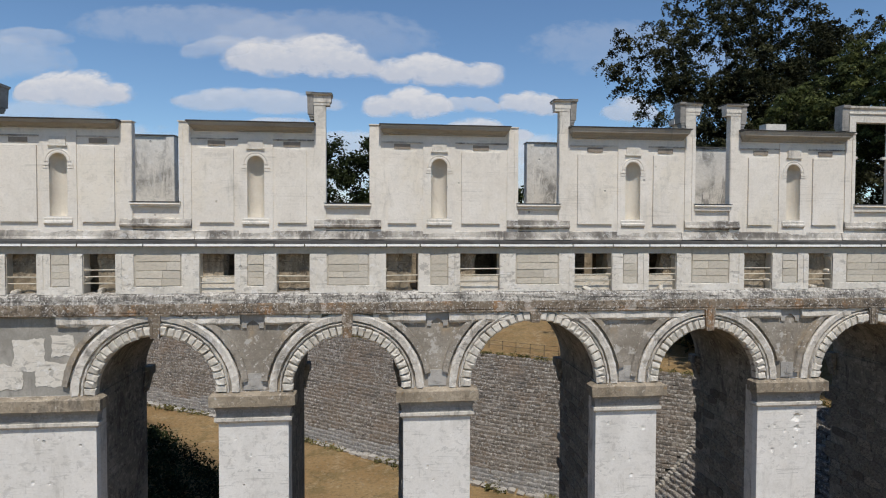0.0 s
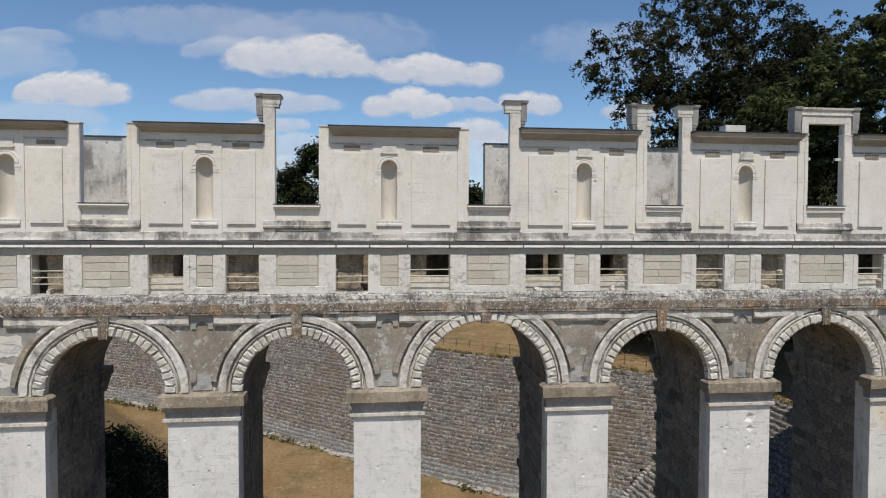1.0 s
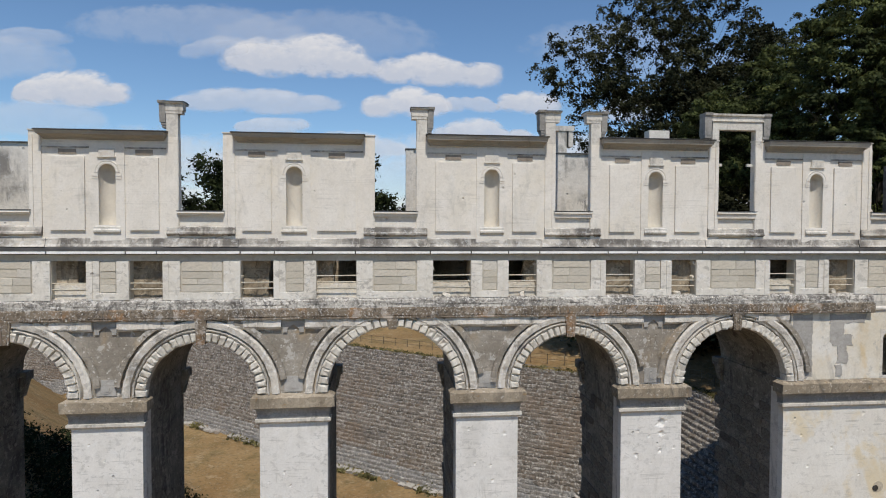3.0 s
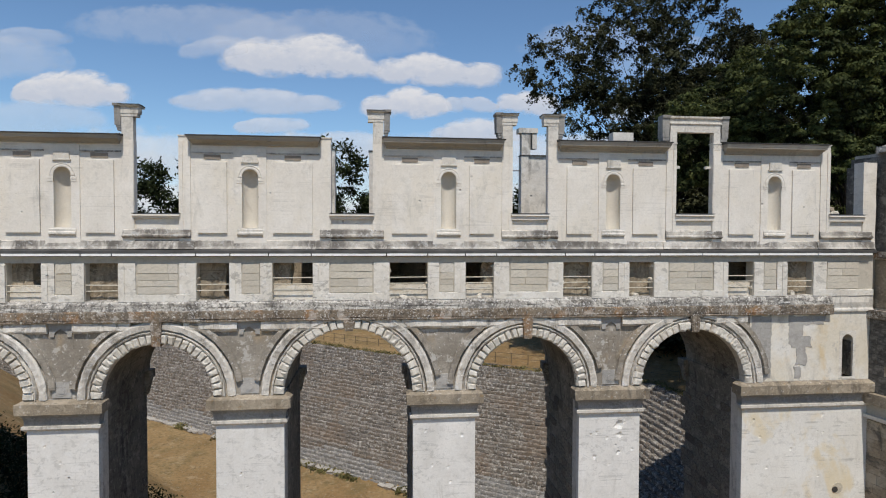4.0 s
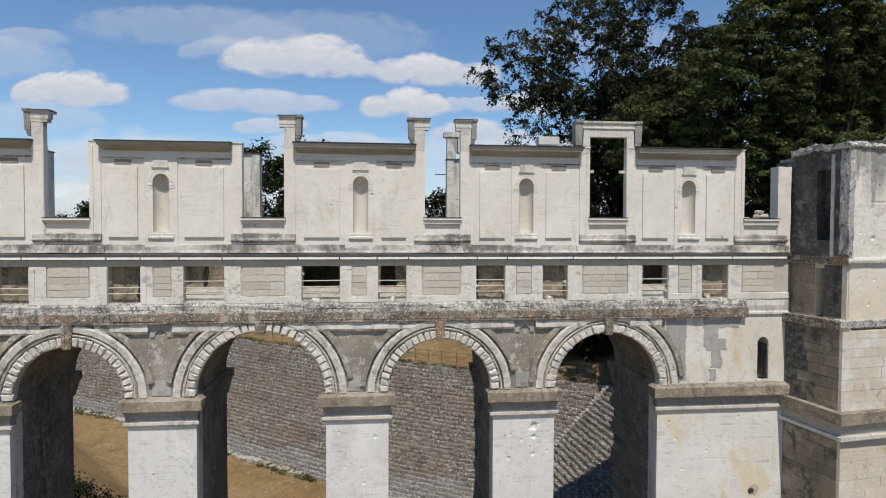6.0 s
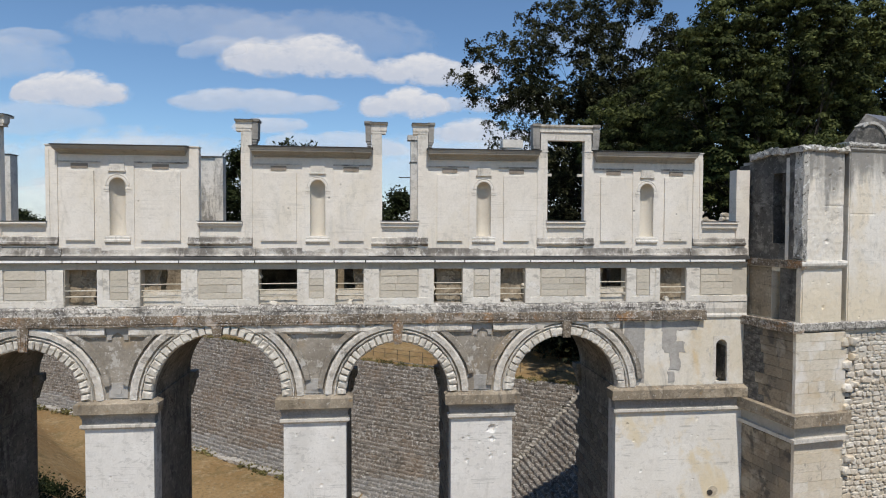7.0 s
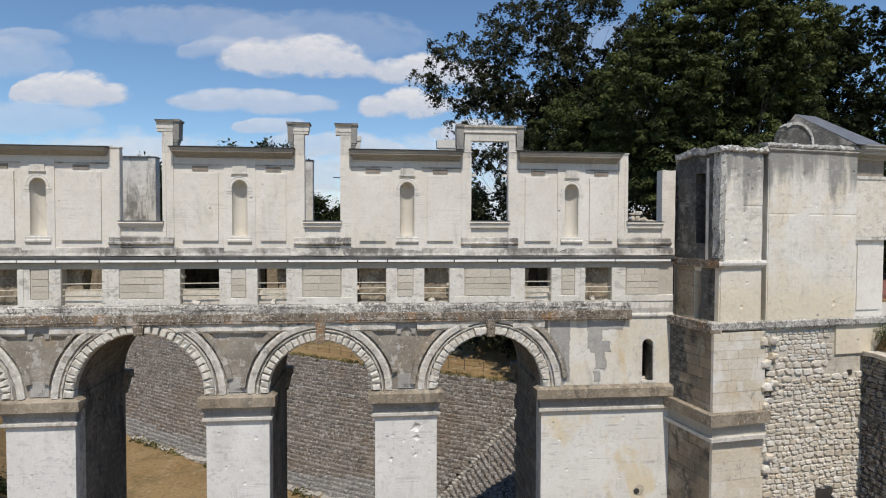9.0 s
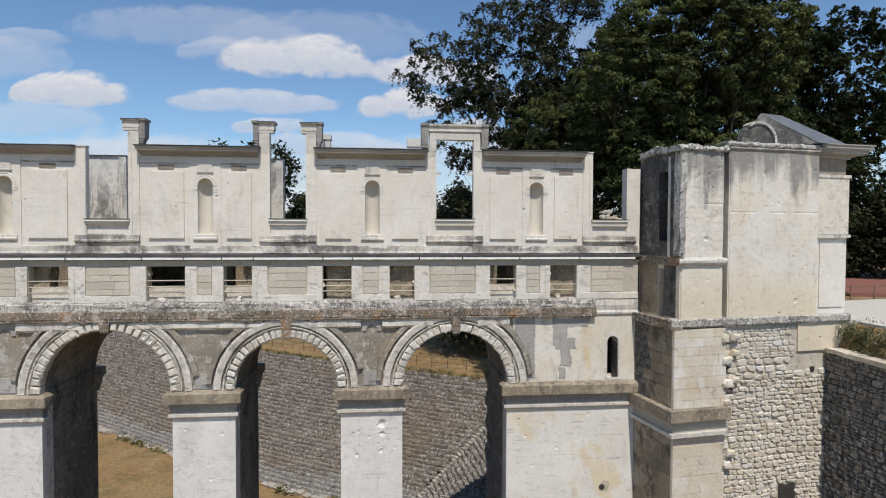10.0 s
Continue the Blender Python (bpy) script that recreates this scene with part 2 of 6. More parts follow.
def piece_material(name, tones, rough=0.9, per_island=False, spots=True, fleck=1.0, wide=None):
    """Stones that differ one from the next."""
    m, n, l, b = material(name, rough, spec=0.2)
    v = coords(n, l)
    info = n.new("ShaderNodeNewGeometry" if per_island else "ShaderNodeObjectInfo")
    cr = n.new("ShaderNodeValToRGB")
    for k, c in enumerate(tones):
        e = cr.color_ramp.elements[k] if k < 2 else cr.color_ramp.elements.new(1.0)
        e.color = (*c, 1)
    for k in range(len(tones)):
        cr.color_ramp.elements[k].position = k / (len(tones) - 1)
    l.new(info.outputs["Random Per Island" if per_island else "Random"], cr.inputs[0])
    fine = noise_tex(n, l, v, 6.0, 6, 0.7)
    col = mix(n, l, ramp(n, l, fine, 0.35, 0.75, 0.0, fleck), cr.outputs[0], tuple(0.55 * c for c in tones[0]))
    if spots:
        s = noise_tex(n, l, v, 4.0, 5, 0.65)
        col = mix(n, l, times(n, l, ramp(n, l, s, 0.53, 0.6), 0.7), col, (0.5, 0.48, 0.44))
    for colour, scale, lo, hi, amount in wide or ():
        geo = n.new("ShaderNodeNewGeometry")
        st = noise_tex(n, l, geo.outputs["Position"], scale, 8, 0.65, 0.4)
        col = mix(n, l, times(n, l, ramp(n, l, st, lo, hi), amount), col, colour)
    l.new(col, b.inputs["Base Color"])
    bumpy(n, l, b, fine, 0.04, 0.7 * fleck)
    return m


M_VOUSSOIR = piece_material("voussoir_limestone", [(0.56, 0.51, 0.43), (0.71, 0.67, 0.59), (0.65, 0.605, 0.525)], fleck=0.7)
M_RUBSTONE = piece_material("rubble_stone", [(0.54, 0.475, 0.38), (0.76, 0.71, 0.62), (0.67, 0.605, 0.505), (0.78, 0.75, 0.68), (0.60, 0.505, 0.38)], spots=False, fleck=0.8)
M_ESCARP = piece_material("escarpment_stone", [(0.15, 0.132, 0.113), (0.255, 0.228, 0.197), (0.20, 0.163, 0.128), (0.34, 0.312, 0.275)], per_island=True,
                          wide=[((0.21, 0.155, 0.11), 0.12, 0.5, 0.62, 0.45), ((0.12, 0.11, 0.1), 0.3, 0.54, 0.66, 0.5)])
M_ESCARP_LOW = piece_material("escarpment_foot", [(0.21, 0.205, 0.195), (0.27, 0.262, 0.25), (0.24, 0.222, 0.2), (0.3, 0.29, 0.272)], per_island=True, fleck=0.6)
M_ESCARP_ONE = piece_material("escarpment_block", [(0.15, 0.132, 0.113), (0.255, 0.228, 0.197), (0.20, 0.163, 0.128), (0.34, 0.312, 0.275)])
M_FOOTING = piece_material("footing_stone", [(0.40, 0.37, 0.32), (0.5, 0.47, 0.42), (0.33, 0.30, 0.26)], spots=False)
M_RUBREST = piece_material("rubble_rest", [(0.54, 0.475, 0.38), (0.76, 0.71, 0.62), (0.67, 0.605, 0.505), (0.78, 0.75, 0.68), (0.60, 0.505, 0.38)], spots=False, per_island=True, fleck=0.8)
M_RETREST = piece_material("retaining_rest", [(0.12, 0.108, 0.094), (0.31, 0.28, 0.24), (0.21, 0.185, 0.15), (0.38, 0.352, 0.31)], per_island=True)
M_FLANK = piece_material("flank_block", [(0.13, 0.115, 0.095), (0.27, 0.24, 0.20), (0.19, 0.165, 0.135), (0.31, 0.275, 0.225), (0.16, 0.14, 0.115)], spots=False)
M_BLOCK = piece_material("ashlar_block", [(0.62, 0.545, 0.42), (0.69, 0.625, 0.515), (0.65, 0.57, 0.445), (0.71, 0.67, 0.59)], spots=False, fleck=0.5,
                        wide=[((0.75, 0.72, 0.67), 0.45, 0.48, 0.62, 0.75), ((0.55, 0.43, 0.27), 0.6, 0.54, 0.66, 0.55), ((0.22, 0.2, 0.17), 1.3, 0.6, 0.7, 0.6)])
M_BLOCK_STAINED = piece_material("stained_block", [(0.24, 0.20, 0.15), (0.33, 0.27, 0.195), (0.29, 0.24, 0.175), (0.21, 0.18, 0.14)], spots=False, fleck=0.6,
                                wide=[((0.45, 0.4, 0.32), 0.7, 0.52, 0.64, 0.6), ((0.07, 0.065, 0.06), 0.8, 0.52, 0.62, 0.7)])
M_RETAIN = piece_material("retaining_stone", [(0.12, 0.108, 0.094), (0.31, 0.28, 0.24), (0.21, 0.185, 0.15), (0.38, 0.352, 0.31)])


def plain(name, colour, second=None, rough=0.6, metal=0.0, scale=3.0, dist=0.005):
    m, n, l, b = material(name, rough, metal)
    v = coords(n, l)
    t = noise_tex(n, l, v, scale, 6, 0.65)
    l.new(mix(n, l, ramp(n, l, t, 0.35, 0.68), colour, second or tuple(0.75 * c for c in colour)), b.inputs["Base Color"])
    bumpy(n, l, b, t, dist, 0.4)
    return m


M_LEAD = plain("lead_sheet", (0.085, 0.082, 0.078), (0.055, 0.053, 0.05), 0.55, 0.0, 1.5)
M_ZINC = plain("white_zinc", (0.78, 0.77, 0.74), (0.68, 0.67, 0.64), 0.5)
M_SLATE = plain("slate_roof", (0.16, 0.165, 0.18), (0.11, 0.115, 0.125), 0.5, 0.0, 2.0)
M_BED = piece_material("bedded_block", [(0.54, 0.49, 0.405), (0.61, 0.56, 0.47), (0.50, 0.455, 0.375), (0.63, 0.59, 0.52)], spots=False, fleck=0.5)
M_RAIL = plain("pale_metal", (0.62, 0.58, 0.48), (0.5, 0.45, 0.36), 0.5)
# iron, and the dark laid on walls for the shade inside holes
M_IRON_AND_HOLES = plain("iron_and_hole_dark", (0.06, 0.055, 0.05), None, 0.6)
M_WOOD = plain("fence_wood", (0.16, 0.12, 0.08), None, 0.8)
M_BARK = plain("tree_bark", (0.05, 0.042, 0.034), (0.03, 0.026, 0.022), 0.95, 0.0, 5.0, 0.03)
M_GRAVEL = plain("gravel_path", (0.55, 0.52, 0.47), (0.46, 0.43, 0.38), 0.95, 0.0, 4.0, 0.02)
M_REDTRACK = plain("red_surface", (0.24, 0.10, 0.075), (0.2, 0.09, 0.07), 0.9)


def leaf_material(name, dark, light, gloss=0.6):
    m, n, l, b = material(name, gloss, spec=0.06)
    info = n.new("ShaderNodeNewGeometry")
    col = mix(n, l, info.outputs["Random Per Island"], dark, light)
    v = coords(n, l)
    col = mix(n, l, ramp(n, l, noise_tex(n, l, v, 0.35, 3), 0.4, 0.65), col, tuple(0.6 * c for c in dark))
    l.new(col, b.inputs["Base Color"])
    tr = n.new("ShaderNodeBsdfTranslucent")
    l.new(col, tr.inputs["Color"])
    sh = n.new("ShaderNodeMixShader")
    sh.inputs[0].default_value = 0.15
    l.new(b.outputs[0], sh.inputs[1]), l.new(tr.outputs[0], sh.inputs[2])
    l.new(sh.outputs[0], n["Material Output"].inputs["Surface"])
    return m


M_LEAF_DARK = leaf_material("dark_leaves", (0.026, 0.029, 0.015), (0.105, 0.107, 0.053))
M_LEAF_CHESTNUT = leaf_material("chestnut_leaves", (0.03, 0.04, 0.015), (0.13, 0.148, 0.05))
M_LEAF_FAR = leaf_material("far_leaves", (0.016, 0.022, 0.009), (0.055, 0.068, 0.026), 0.7)
M_LEAF_SHRUB = leaf_material("shrub_leaves", (0.08, 0.1, 0.05), (0.24, 0.235, 0.13), 0.7)
M_LEAF_DRY = leaf_material("dry_weeds", (0.11, 0.105, 0.04), (0.28, 0.24, 0.11), 0.8)
# leaves kept extra dark, standing in for the bridge's shade on the bank
M_LEAF_SHADE = leaf_material("bank_shade_leaves", (0.018, 0.026, 0.011), (0.05, 0.062, 0.024), 0.7)


def grass_material():
    m, n, l, b = material("dry_grass", 0.95, spec=0.1)
    v = coords(n, l)
    a = noise_tex(n, l, v, 0.09, 7, 0.62, 0.5)
    f = noise_tex(n, l, v, 2.5, 8, 0.75)
    col = mix(n, l, ramp(n, l, a, 0.38, 0.62), (0.235, 0.148, 0.066), (0.29, 0.198, 0.095))
    col = mix(n, l, times(n, l, ramp(n, l, noise_tex(n, l, v, 0.25, 8, 0.7), 0.5, 0.62), 0.7), col, (0.16, 0.12, 0.055))
    col = mix(n, l, times(n, l, ramp(n, l, noise_tex(n, l, v, 0.6, 8, 0.75), 0.54, 0.62), 0.6), col, (0.36, 0.28, 0.17))
    col = mix(n, l, times(n, l, ramp(n, l, f, 0.48, 0.62), 0.7), col, (0.11, 0.08, 0.04))
    col = mix(n, l, times(n, l, ramp(n, l, noise_tex(n, l, v, 5.0, 6, 0.7), 0.56, 0.64), 0.5), col, (0.42, 0.35, 0.24))
    l.new(col, b.inputs["Base Color"])
    bumpy(n, l, b, f, 0.12, 0.8)
    return m


M_GRASS = grass_material()


def cloud_material(seed, bright, height):
    """A soft glowing cloud: dense where its puffs are, ragged at the rim, its bright top and greyer base painted in."""
    m = bpy.data.materials.new("cloud_glow")
    m.use_nodes = True
    n, l = m.node_tree.nodes, m.node_tree.links
    n.remove(n["Principled BSDF"])
    tc = n.new("ShaderNodeTexCoord")
    mp = n.new("ShaderNodeMapping")
    mp.inputs["Location"].default_value = (seed * 3.7, seed * 1.3, 0)
    mp.inputs["Scale"].default_value = (0.011, 0.011, 0.016)
    l.new(tc.outputs["Object"], mp.inputs["Vector"])
    nz = noise_tex(n, l, mp.outputs["Vector"], 1.0, 9, 0.6, 0.2)
    at = n.new("ShaderNodeAttribute")
    at.attribute_name = "rim"
    ad = n.new("ShaderNodeMath")
    l.new(at.outputs["Fac"], ad.inputs[0])
    l.new(times(n, l, nz, 1.7), ad.inputs[1])
    alpha = times(n, l, times(n, l, ramp(n, l, ad.outputs[0], 0.85, 1.65), ramp(n, l, at.outputs["Fac"], 0.0, 0.12)), bright)
    em, tp, mx = n.new("ShaderNodeEmission"), n.new("ShaderNodeBsdfTransparent"), n.new("ShaderNodeMixShader")
    sz = n.new("ShaderNodeSeparateXYZ")
    l.new(tc.outputs["Object"], sz.inputs[0])
    up = n.new("ShaderNodeMath")
    l.new(times(n, l, sz.outputs[2], 1.0 / height), up.inputs[0])
    l.new(times(n, l, noise_tex(n, l, mp.outputs["Vector"], 1.6, 6), 0.7), up.inputs[1])
    l.new(mix(n, l, ramp(n, l, up.outputs[0], 0.1, 0.75), (0.58, 0.61, 0.69), (0.80, 0.785, 0.79)), em.inputs["Color"])
    l.new(alpha, mx.inputs[0]), l.new(tp.outputs[0], mx.inputs[1]), l.new(em.outputs[0], mx.inputs[2])
    l.new(mx.outputs[0], n["Material Output"].inputs["Surface"])
    return m


# ---- building blocks ----
BASE = {}


def thing(name, at, label, category, group="", kind="", turn=0.0):
    ob = new(name)
    ob.empty_display_size = 0.5
    ob.matrix_basis = pose(*at, 0, 0, turn)
    BASE[ob] = ob.matrix_basis.inverted() if not turn else Matrix.Identity(4)
    return tagged(ob, label, category, group, kind)


def part(name, bm, mat, parent=None, label="", smooth=False):
    """Links a bmesh as one mesh object, a part of its parent. Vertices are in the world's metres, or in the frame of a turned thing."""
    me = bpy.data.meshes.new(name)
    bmesh.ops.recalc_face_normals(bm, faces=bm.faces)
    bm.to_mesh(me)
    bm.free()
    me.materials.append(mat)
    if smooth:
        me.polygons.foreach_set("use_smooth", [True] * len(me.polygons))
    ob = new(name, me)
    if parent:
        ob.parent = parent
        ob.matrix_parent_inverse = BASE.get(parent, Matrix.Identity(4))
        BASE[ob] = Matrix.Identity(4)
    if label:
        ob["label"] = label
    return ob


def box(bm, x0, x1, y0, y1, z0, z1):
    vs = [bm.verts.new((x, y, z)) for x in (x0, x1) for y in (y0, y1) for z in (z0, z1)]
    for f in ((0, 1, 3, 2), (4, 6, 7, 5), (0, 4, 5, 1), (2, 3, 7, 6), (0, 2, 6, 4), (1, 5, 7, 3)):
        bm.faces.new([vs[i] for i in f])
    return vs


def boxes(*sizes):
    bm = bmesh.new()
    for s in sizes:
        box(bm, *s)
    return bm


def frustum(bm, lo, hi):
    """A tapered block: lo and hi are (x0, x1, y0, y1, z)."""
    vs = [[bm.verts.new((x, y, q[4])) for x, y in ((q[0], q[2]), (q[1], q[2]), (q[1], q[3]), (q[0], q[3]))] for q in (lo, hi)]
    bm.faces.new(vs[0][::-1]), bm.faces.new(vs[1])
    for k in range(4):
        bm.faces.new((vs[0][k], vs[0][(k + 1) % 4], vs[1][(k + 1) % 4], vs[1][k]))


def prism(bm, profile, x0, x1, steps=1, rough=0.0, seed=0):
    """A moulding: a closed (y, z) profile run along x, with a worn, uneven line if rough."""
    rings = []
    for k in range(steps + 1):
        x = x0 + (x1 - x0) * k / steps
        ring = []
        for j, (y, z) in enumerate(profile):
            d = noise.noise_vector(Vector((x * 0.9, j * 3.1 + seed, seed))) * rough + noise.noise_vector(Vector((x * 4.0, j * 2.3, seed + 9.0))) * rough * 0.5
            ring.append(bm.verts.new((x, y + d.y, z + d.z)))
        rings.append(ring)
    m = len(profile)
    for a, b in zip(rings, rings[1:]):
        for j in range(m):
            bm.faces.new((a[j], a[(j + 1) % m], b[(j + 1) % m], b[j]))
    bm.faces.new(rings[0][::-1]), bm.faces.new(rings[-1])


def arch_panel(bm, x0, x1, z0, z1, cx, r, zs, zb, y0, y1, n=28):
    """A slab y0..y1 with an opening that has straight sides from zb up to zs and a round head of radius r."""
    pts = [(cx - r, zb)] + [(cx - r * math.cos(math.pi * k / n), zs + r * math.sin(math.pi * k / n)) for k in range(n + 1)] + [(cx + r, zb)]
    if zb == zs:
        pts = pts[1:-1]
    sides = []
    for y in (y0, y1):
        inner = [bm.verts.new((x, y, z)) for x, z in pts]
        top = [bm.verts.new((x, y, z1)) for x, z in pts]
        a, b = bm.verts.new((x0, y, z0)), bm.verts.new((x0, y, z1))
        c, d = bm.verts.new((x1, y, z0)), bm.verts.new((x1, y, z1))
        extra = []
        if zb > z0:
            e, g = bm.verts.new((cx - r, y, z0)), bm.verts.new((cx + r, y, z0))
            bm.faces.new((a, e, inner[0], top[0], b)), bm.faces.new((c, d, top[-1], inner[-1], g)), bm.faces.new((e, g, inner[-1], inner[0]))
        else:
            bm.faces.new((a, inner[0], top[0], b)), bm.faces.new((c, d, top[-1], inner[-1]))
        for k in range(len(pts) - 1):
            if pts[k + 1][0] - pts[k][0] > 1e-6:
                bm.faces.new((inner[k], inner[k + 1], top[k + 1], top[k]))
        sides.append((inner, a, b, c, d))
    (i0, a0, b0, c0, d0), (i1, a1, b1, c1, d1) = sides
    for k in range(len(pts) - 1):
        bm.faces.new((i0[k], i0[k + 1], i1[k + 1], i1[k]))
    bm.faces.new((a0, b0, b1, a1)), bm.faces.new((c0, d0, d1, c1)), bm.faces.new((b0, d0, d1, b1))


def ring_sweep(bm, cx, cz, profile, a0, a1, n, rough=0.0):
    """A moulding run round an arch: profile of (radius, y), angles in degrees from the right spring."""
    rings = []
    for k in range(n + 1):
        a = radians(a0 + (a1 - a0) * k / n)
        ring = []
        for j, (r, y) in enumerate(profile):
            p = Vector((cx + r * math.cos(a), y, cz + r * math.sin(a)))
            if y < 0:
                p += noise.noise_vector(p * 3.0) * rough + noise.noise_vector(p * 9.0) * rough * 0.6
            ring.append(bm.verts.new(p))
        rings.append(ring)
    m = len(profile)
    for p, q in zip(rings, rings[1:]):
        for j in range(m):
            bm.faces.new((p[j], p[(j + 1) % m], q[(j + 1) % m], q[j]))
    bm.faces.new(rings[0][::-1]), bm.faces.new(rings[-1])


def disc(bm, cx, cz, r, y0, y1, n=20):
    a = [bm.verts.new((cx + r * math.cos(2 * math.pi * k / n), y0, cz + r * math.sin(2 * math.pi * k / n))) for k in range(n)]
    b = [bm.verts.new((v.co.x, y1, v.co.z)) for v in a]
    bm.faces.new(a), bm.faces.new(b[::-1])
    for k in range(n):
        bm.faces.new((a[k], a[(k + 1) % n], b[(k + 1) % n], b[k]))


def tube(bm, pts, radii, sides=6):
    """A tapered limb along pts."""
    last = None
    for k, (p, r) in enumerate(zip(pts, radii)):
        d = (pts[min(k + 1, len(pts) - 1)] - pts[max(k - 1, 0)]).normalized()
        u = d.cross(Vector((0.3, 0.9, 0.2))).normalized()
        w = d.cross(u)
        ring = [bm.verts.new(p + (u * math.cos(2 * math.pi * j / sides) + w * math.sin(2 * math.pi * j / sides)) * r) for j in range(sides)]
        if last:
            for j in range(sides):
                bm.faces.new((last[j], last[(j + 1) % sides], ring[(j + 1) % sides], ring[j]))
        last = ring
    bm.faces.new(last)


def rubble_mesh(name, mat, rng, n=8, bevel=0.13):
    """A flat-faced angular stone of unit size with broken corners, its face towards -y."""
    bm = bmesh.new()
    pts = []
    for k in range(n):
        a = 2 * math.pi * (k + rng.uniform(-0.28, 0.28)) / n
        c, s = math.cos(a), math.sin(a)
        q = 0.5 / max(abs(c), abs(s)) * rng.uniform(0.84, 1.0)
        pts.append((c * q, s * q))
    tilt, roll = rng.uniform(-0.14, 0.14), rng.uniform(-0.14, 0.14)
    rings = []
    for y, e in ((0.5, 0.0), (-0.3, 0.0), (-0.5, bevel)):
        rings.append([bm.verts.new((x * (1 - e) if y < -0.4 else x, y + (tilt * x + roll * z + rng.uniform(-0.06, 0.06) if y < 0 else 0), z * (1 - 1.3 * e) if y < -0.4 else z)) for x, z in pts])
    for a, b in zip(rings, rings[1:]):
        for k in range(n):
            bm.faces.new((a[k], a[(k + 1) % n], b[(k + 1) % n], b[k]))
    mid = bm.verts.new((0.0, -0.53, 0.0))
    for k in range(n):
        bm.faces.new((rings[2][k], rings[2][(k + 1) % n], mid))
    bmesh.ops.recalc_face_normals(bm, faces=bm.faces)
    me = bpy.data.meshes.new(name)
    bm.to_mesh(me)
    bm.free()
    me.materials.append(mat)
    return me


def rubble_rows(x0, x1, z0, z1, rng, low=0.22, high=0.44):
    """Rough courses of stones: yields (middle along, middle up, width, height)."""
    z = z1
    while z > z0:
        h = rng.uniform(low, high)
        x = x0 + rng.uniform(-0.2, 0.1)
        while x < x1:
            w = rng.uniform(0.9, 2.1) * h
            wob = 0.12 * noise.noise(Vector((x * 0.5, z * 0.7, 4.0)))
            if rng.random() < 0.35 and h > 0.26:
                k = rng.uniform(0.4, 0.6)
                yield x + w / 2, z - h * k / 2 + wob, w, h * k
                yield x + w / 2, z - h * (1 + k) / 2 + wob, w, h * (1 - k)
            else:
                yield x + w / 2, z - h / 2 + wob, w, h
            x += w
        z -= h


def joined(name, me, spots, parent, mat):
    """The rest of the stones, one mesh: the shape me set down at each matrix of spots."""
    base = np.array([tuple(v.co) for v in me.vertices])
    v = np.concatenate([base @ np.array(m.to_3x3()).T + np.array(m.translation) for m in spots])
    f = [[i + k * len(base) for i in p.vertices] for k in range(len(spots)) for p in me.polygons]
    out = bpy.data.meshes.new(name)
    out.from_pydata(v.tolist(), [], f)
    out.materials.append(mat)
    ob = new(name, out)
    ob.parent, ob.matrix_parent_inverse = parent, BASE.get(parent, Matrix.Identity(4))
    ob["kind"] = "stuff"
    return ob


def piece(name, me, parent, m):
    """One of many alike pieces, on shared mesh data."""
    ob = new(name, me)
    ob.parent = parent
    ob.matrix_parent_inverse = BASE.get(parent, Matrix.Identity(4))
    ob.matrix_basis = m
    return ob


def put(x, y, z, sx=1, sy=1, sz=1, rz=0.0, ry=0.0):
    return pose(x, y, z, 0, ry, rz) @ Matrix.Diagonal((sx, sy, sz, 1))


# ---- ground ----
FLOOR = -28.5
RISE, RUN = 12.3, 8.5
# foot of the escarpment: a long wall, and a flatter one that turns towards the bridge
CORNER = Vector((16.5, 24.2))
RUN_SIDE = 13.0
corners = [Vector(p) for p in ((-84.0, 85.5), (-38.0, 65.5), (-1.0, 34.9))] + [CORNER]
for _ in range(4):
    corners = [corners[0]] + [p for a, b in zip(corners, corners[1:]) for p in (a.lerp(b, 0.25), a.lerp(b, 0.75))] + [corners[-1]]
FOOT = [corners[0]]
for p in corners:
    while (p - FOOT[-1]).length >= 1.0:
        FOOT.append(FOOT[-1] + (p - FOOT[-1]).normalized())
DIR_LONG = (CORNER - Vector((-1.0, 34.9))).normalized()
DIR_SIDE = Vector((0.08, -1.0)).normalized()
NRM_LONG, NRM_SIDE = Vector((-DIR_LONG.y, DIR_LONG.x)), Vector((-DIR_SIDE.y, DIR_SIDE.x))
FOOT[-1] = CORNER - DIR_LONG * 0.3
FOOT += [CORNER + DIR_LONG * k for k in range(1, 18)]
S_CORNER = len(FOOT) - 17.4
FOOT_XY = np.array([tuple(v) for v in FOOT])
FOOT_D = np.diff(FOOT_XY, axis=0)
det = NRM_LONG.x * NRM_SIDE.y - NRM_LONG.y * NRM_SIDE.x
# the valley between the two slopes, in plan, from foot to rim
VALLEY = Vector(((RUN * NRM_SIDE.y - RUN_SIDE * NRM_LONG.y) / det, (NRM_LONG.x * RUN_SIDE - NRM_SIDE.x * RUN) / det))


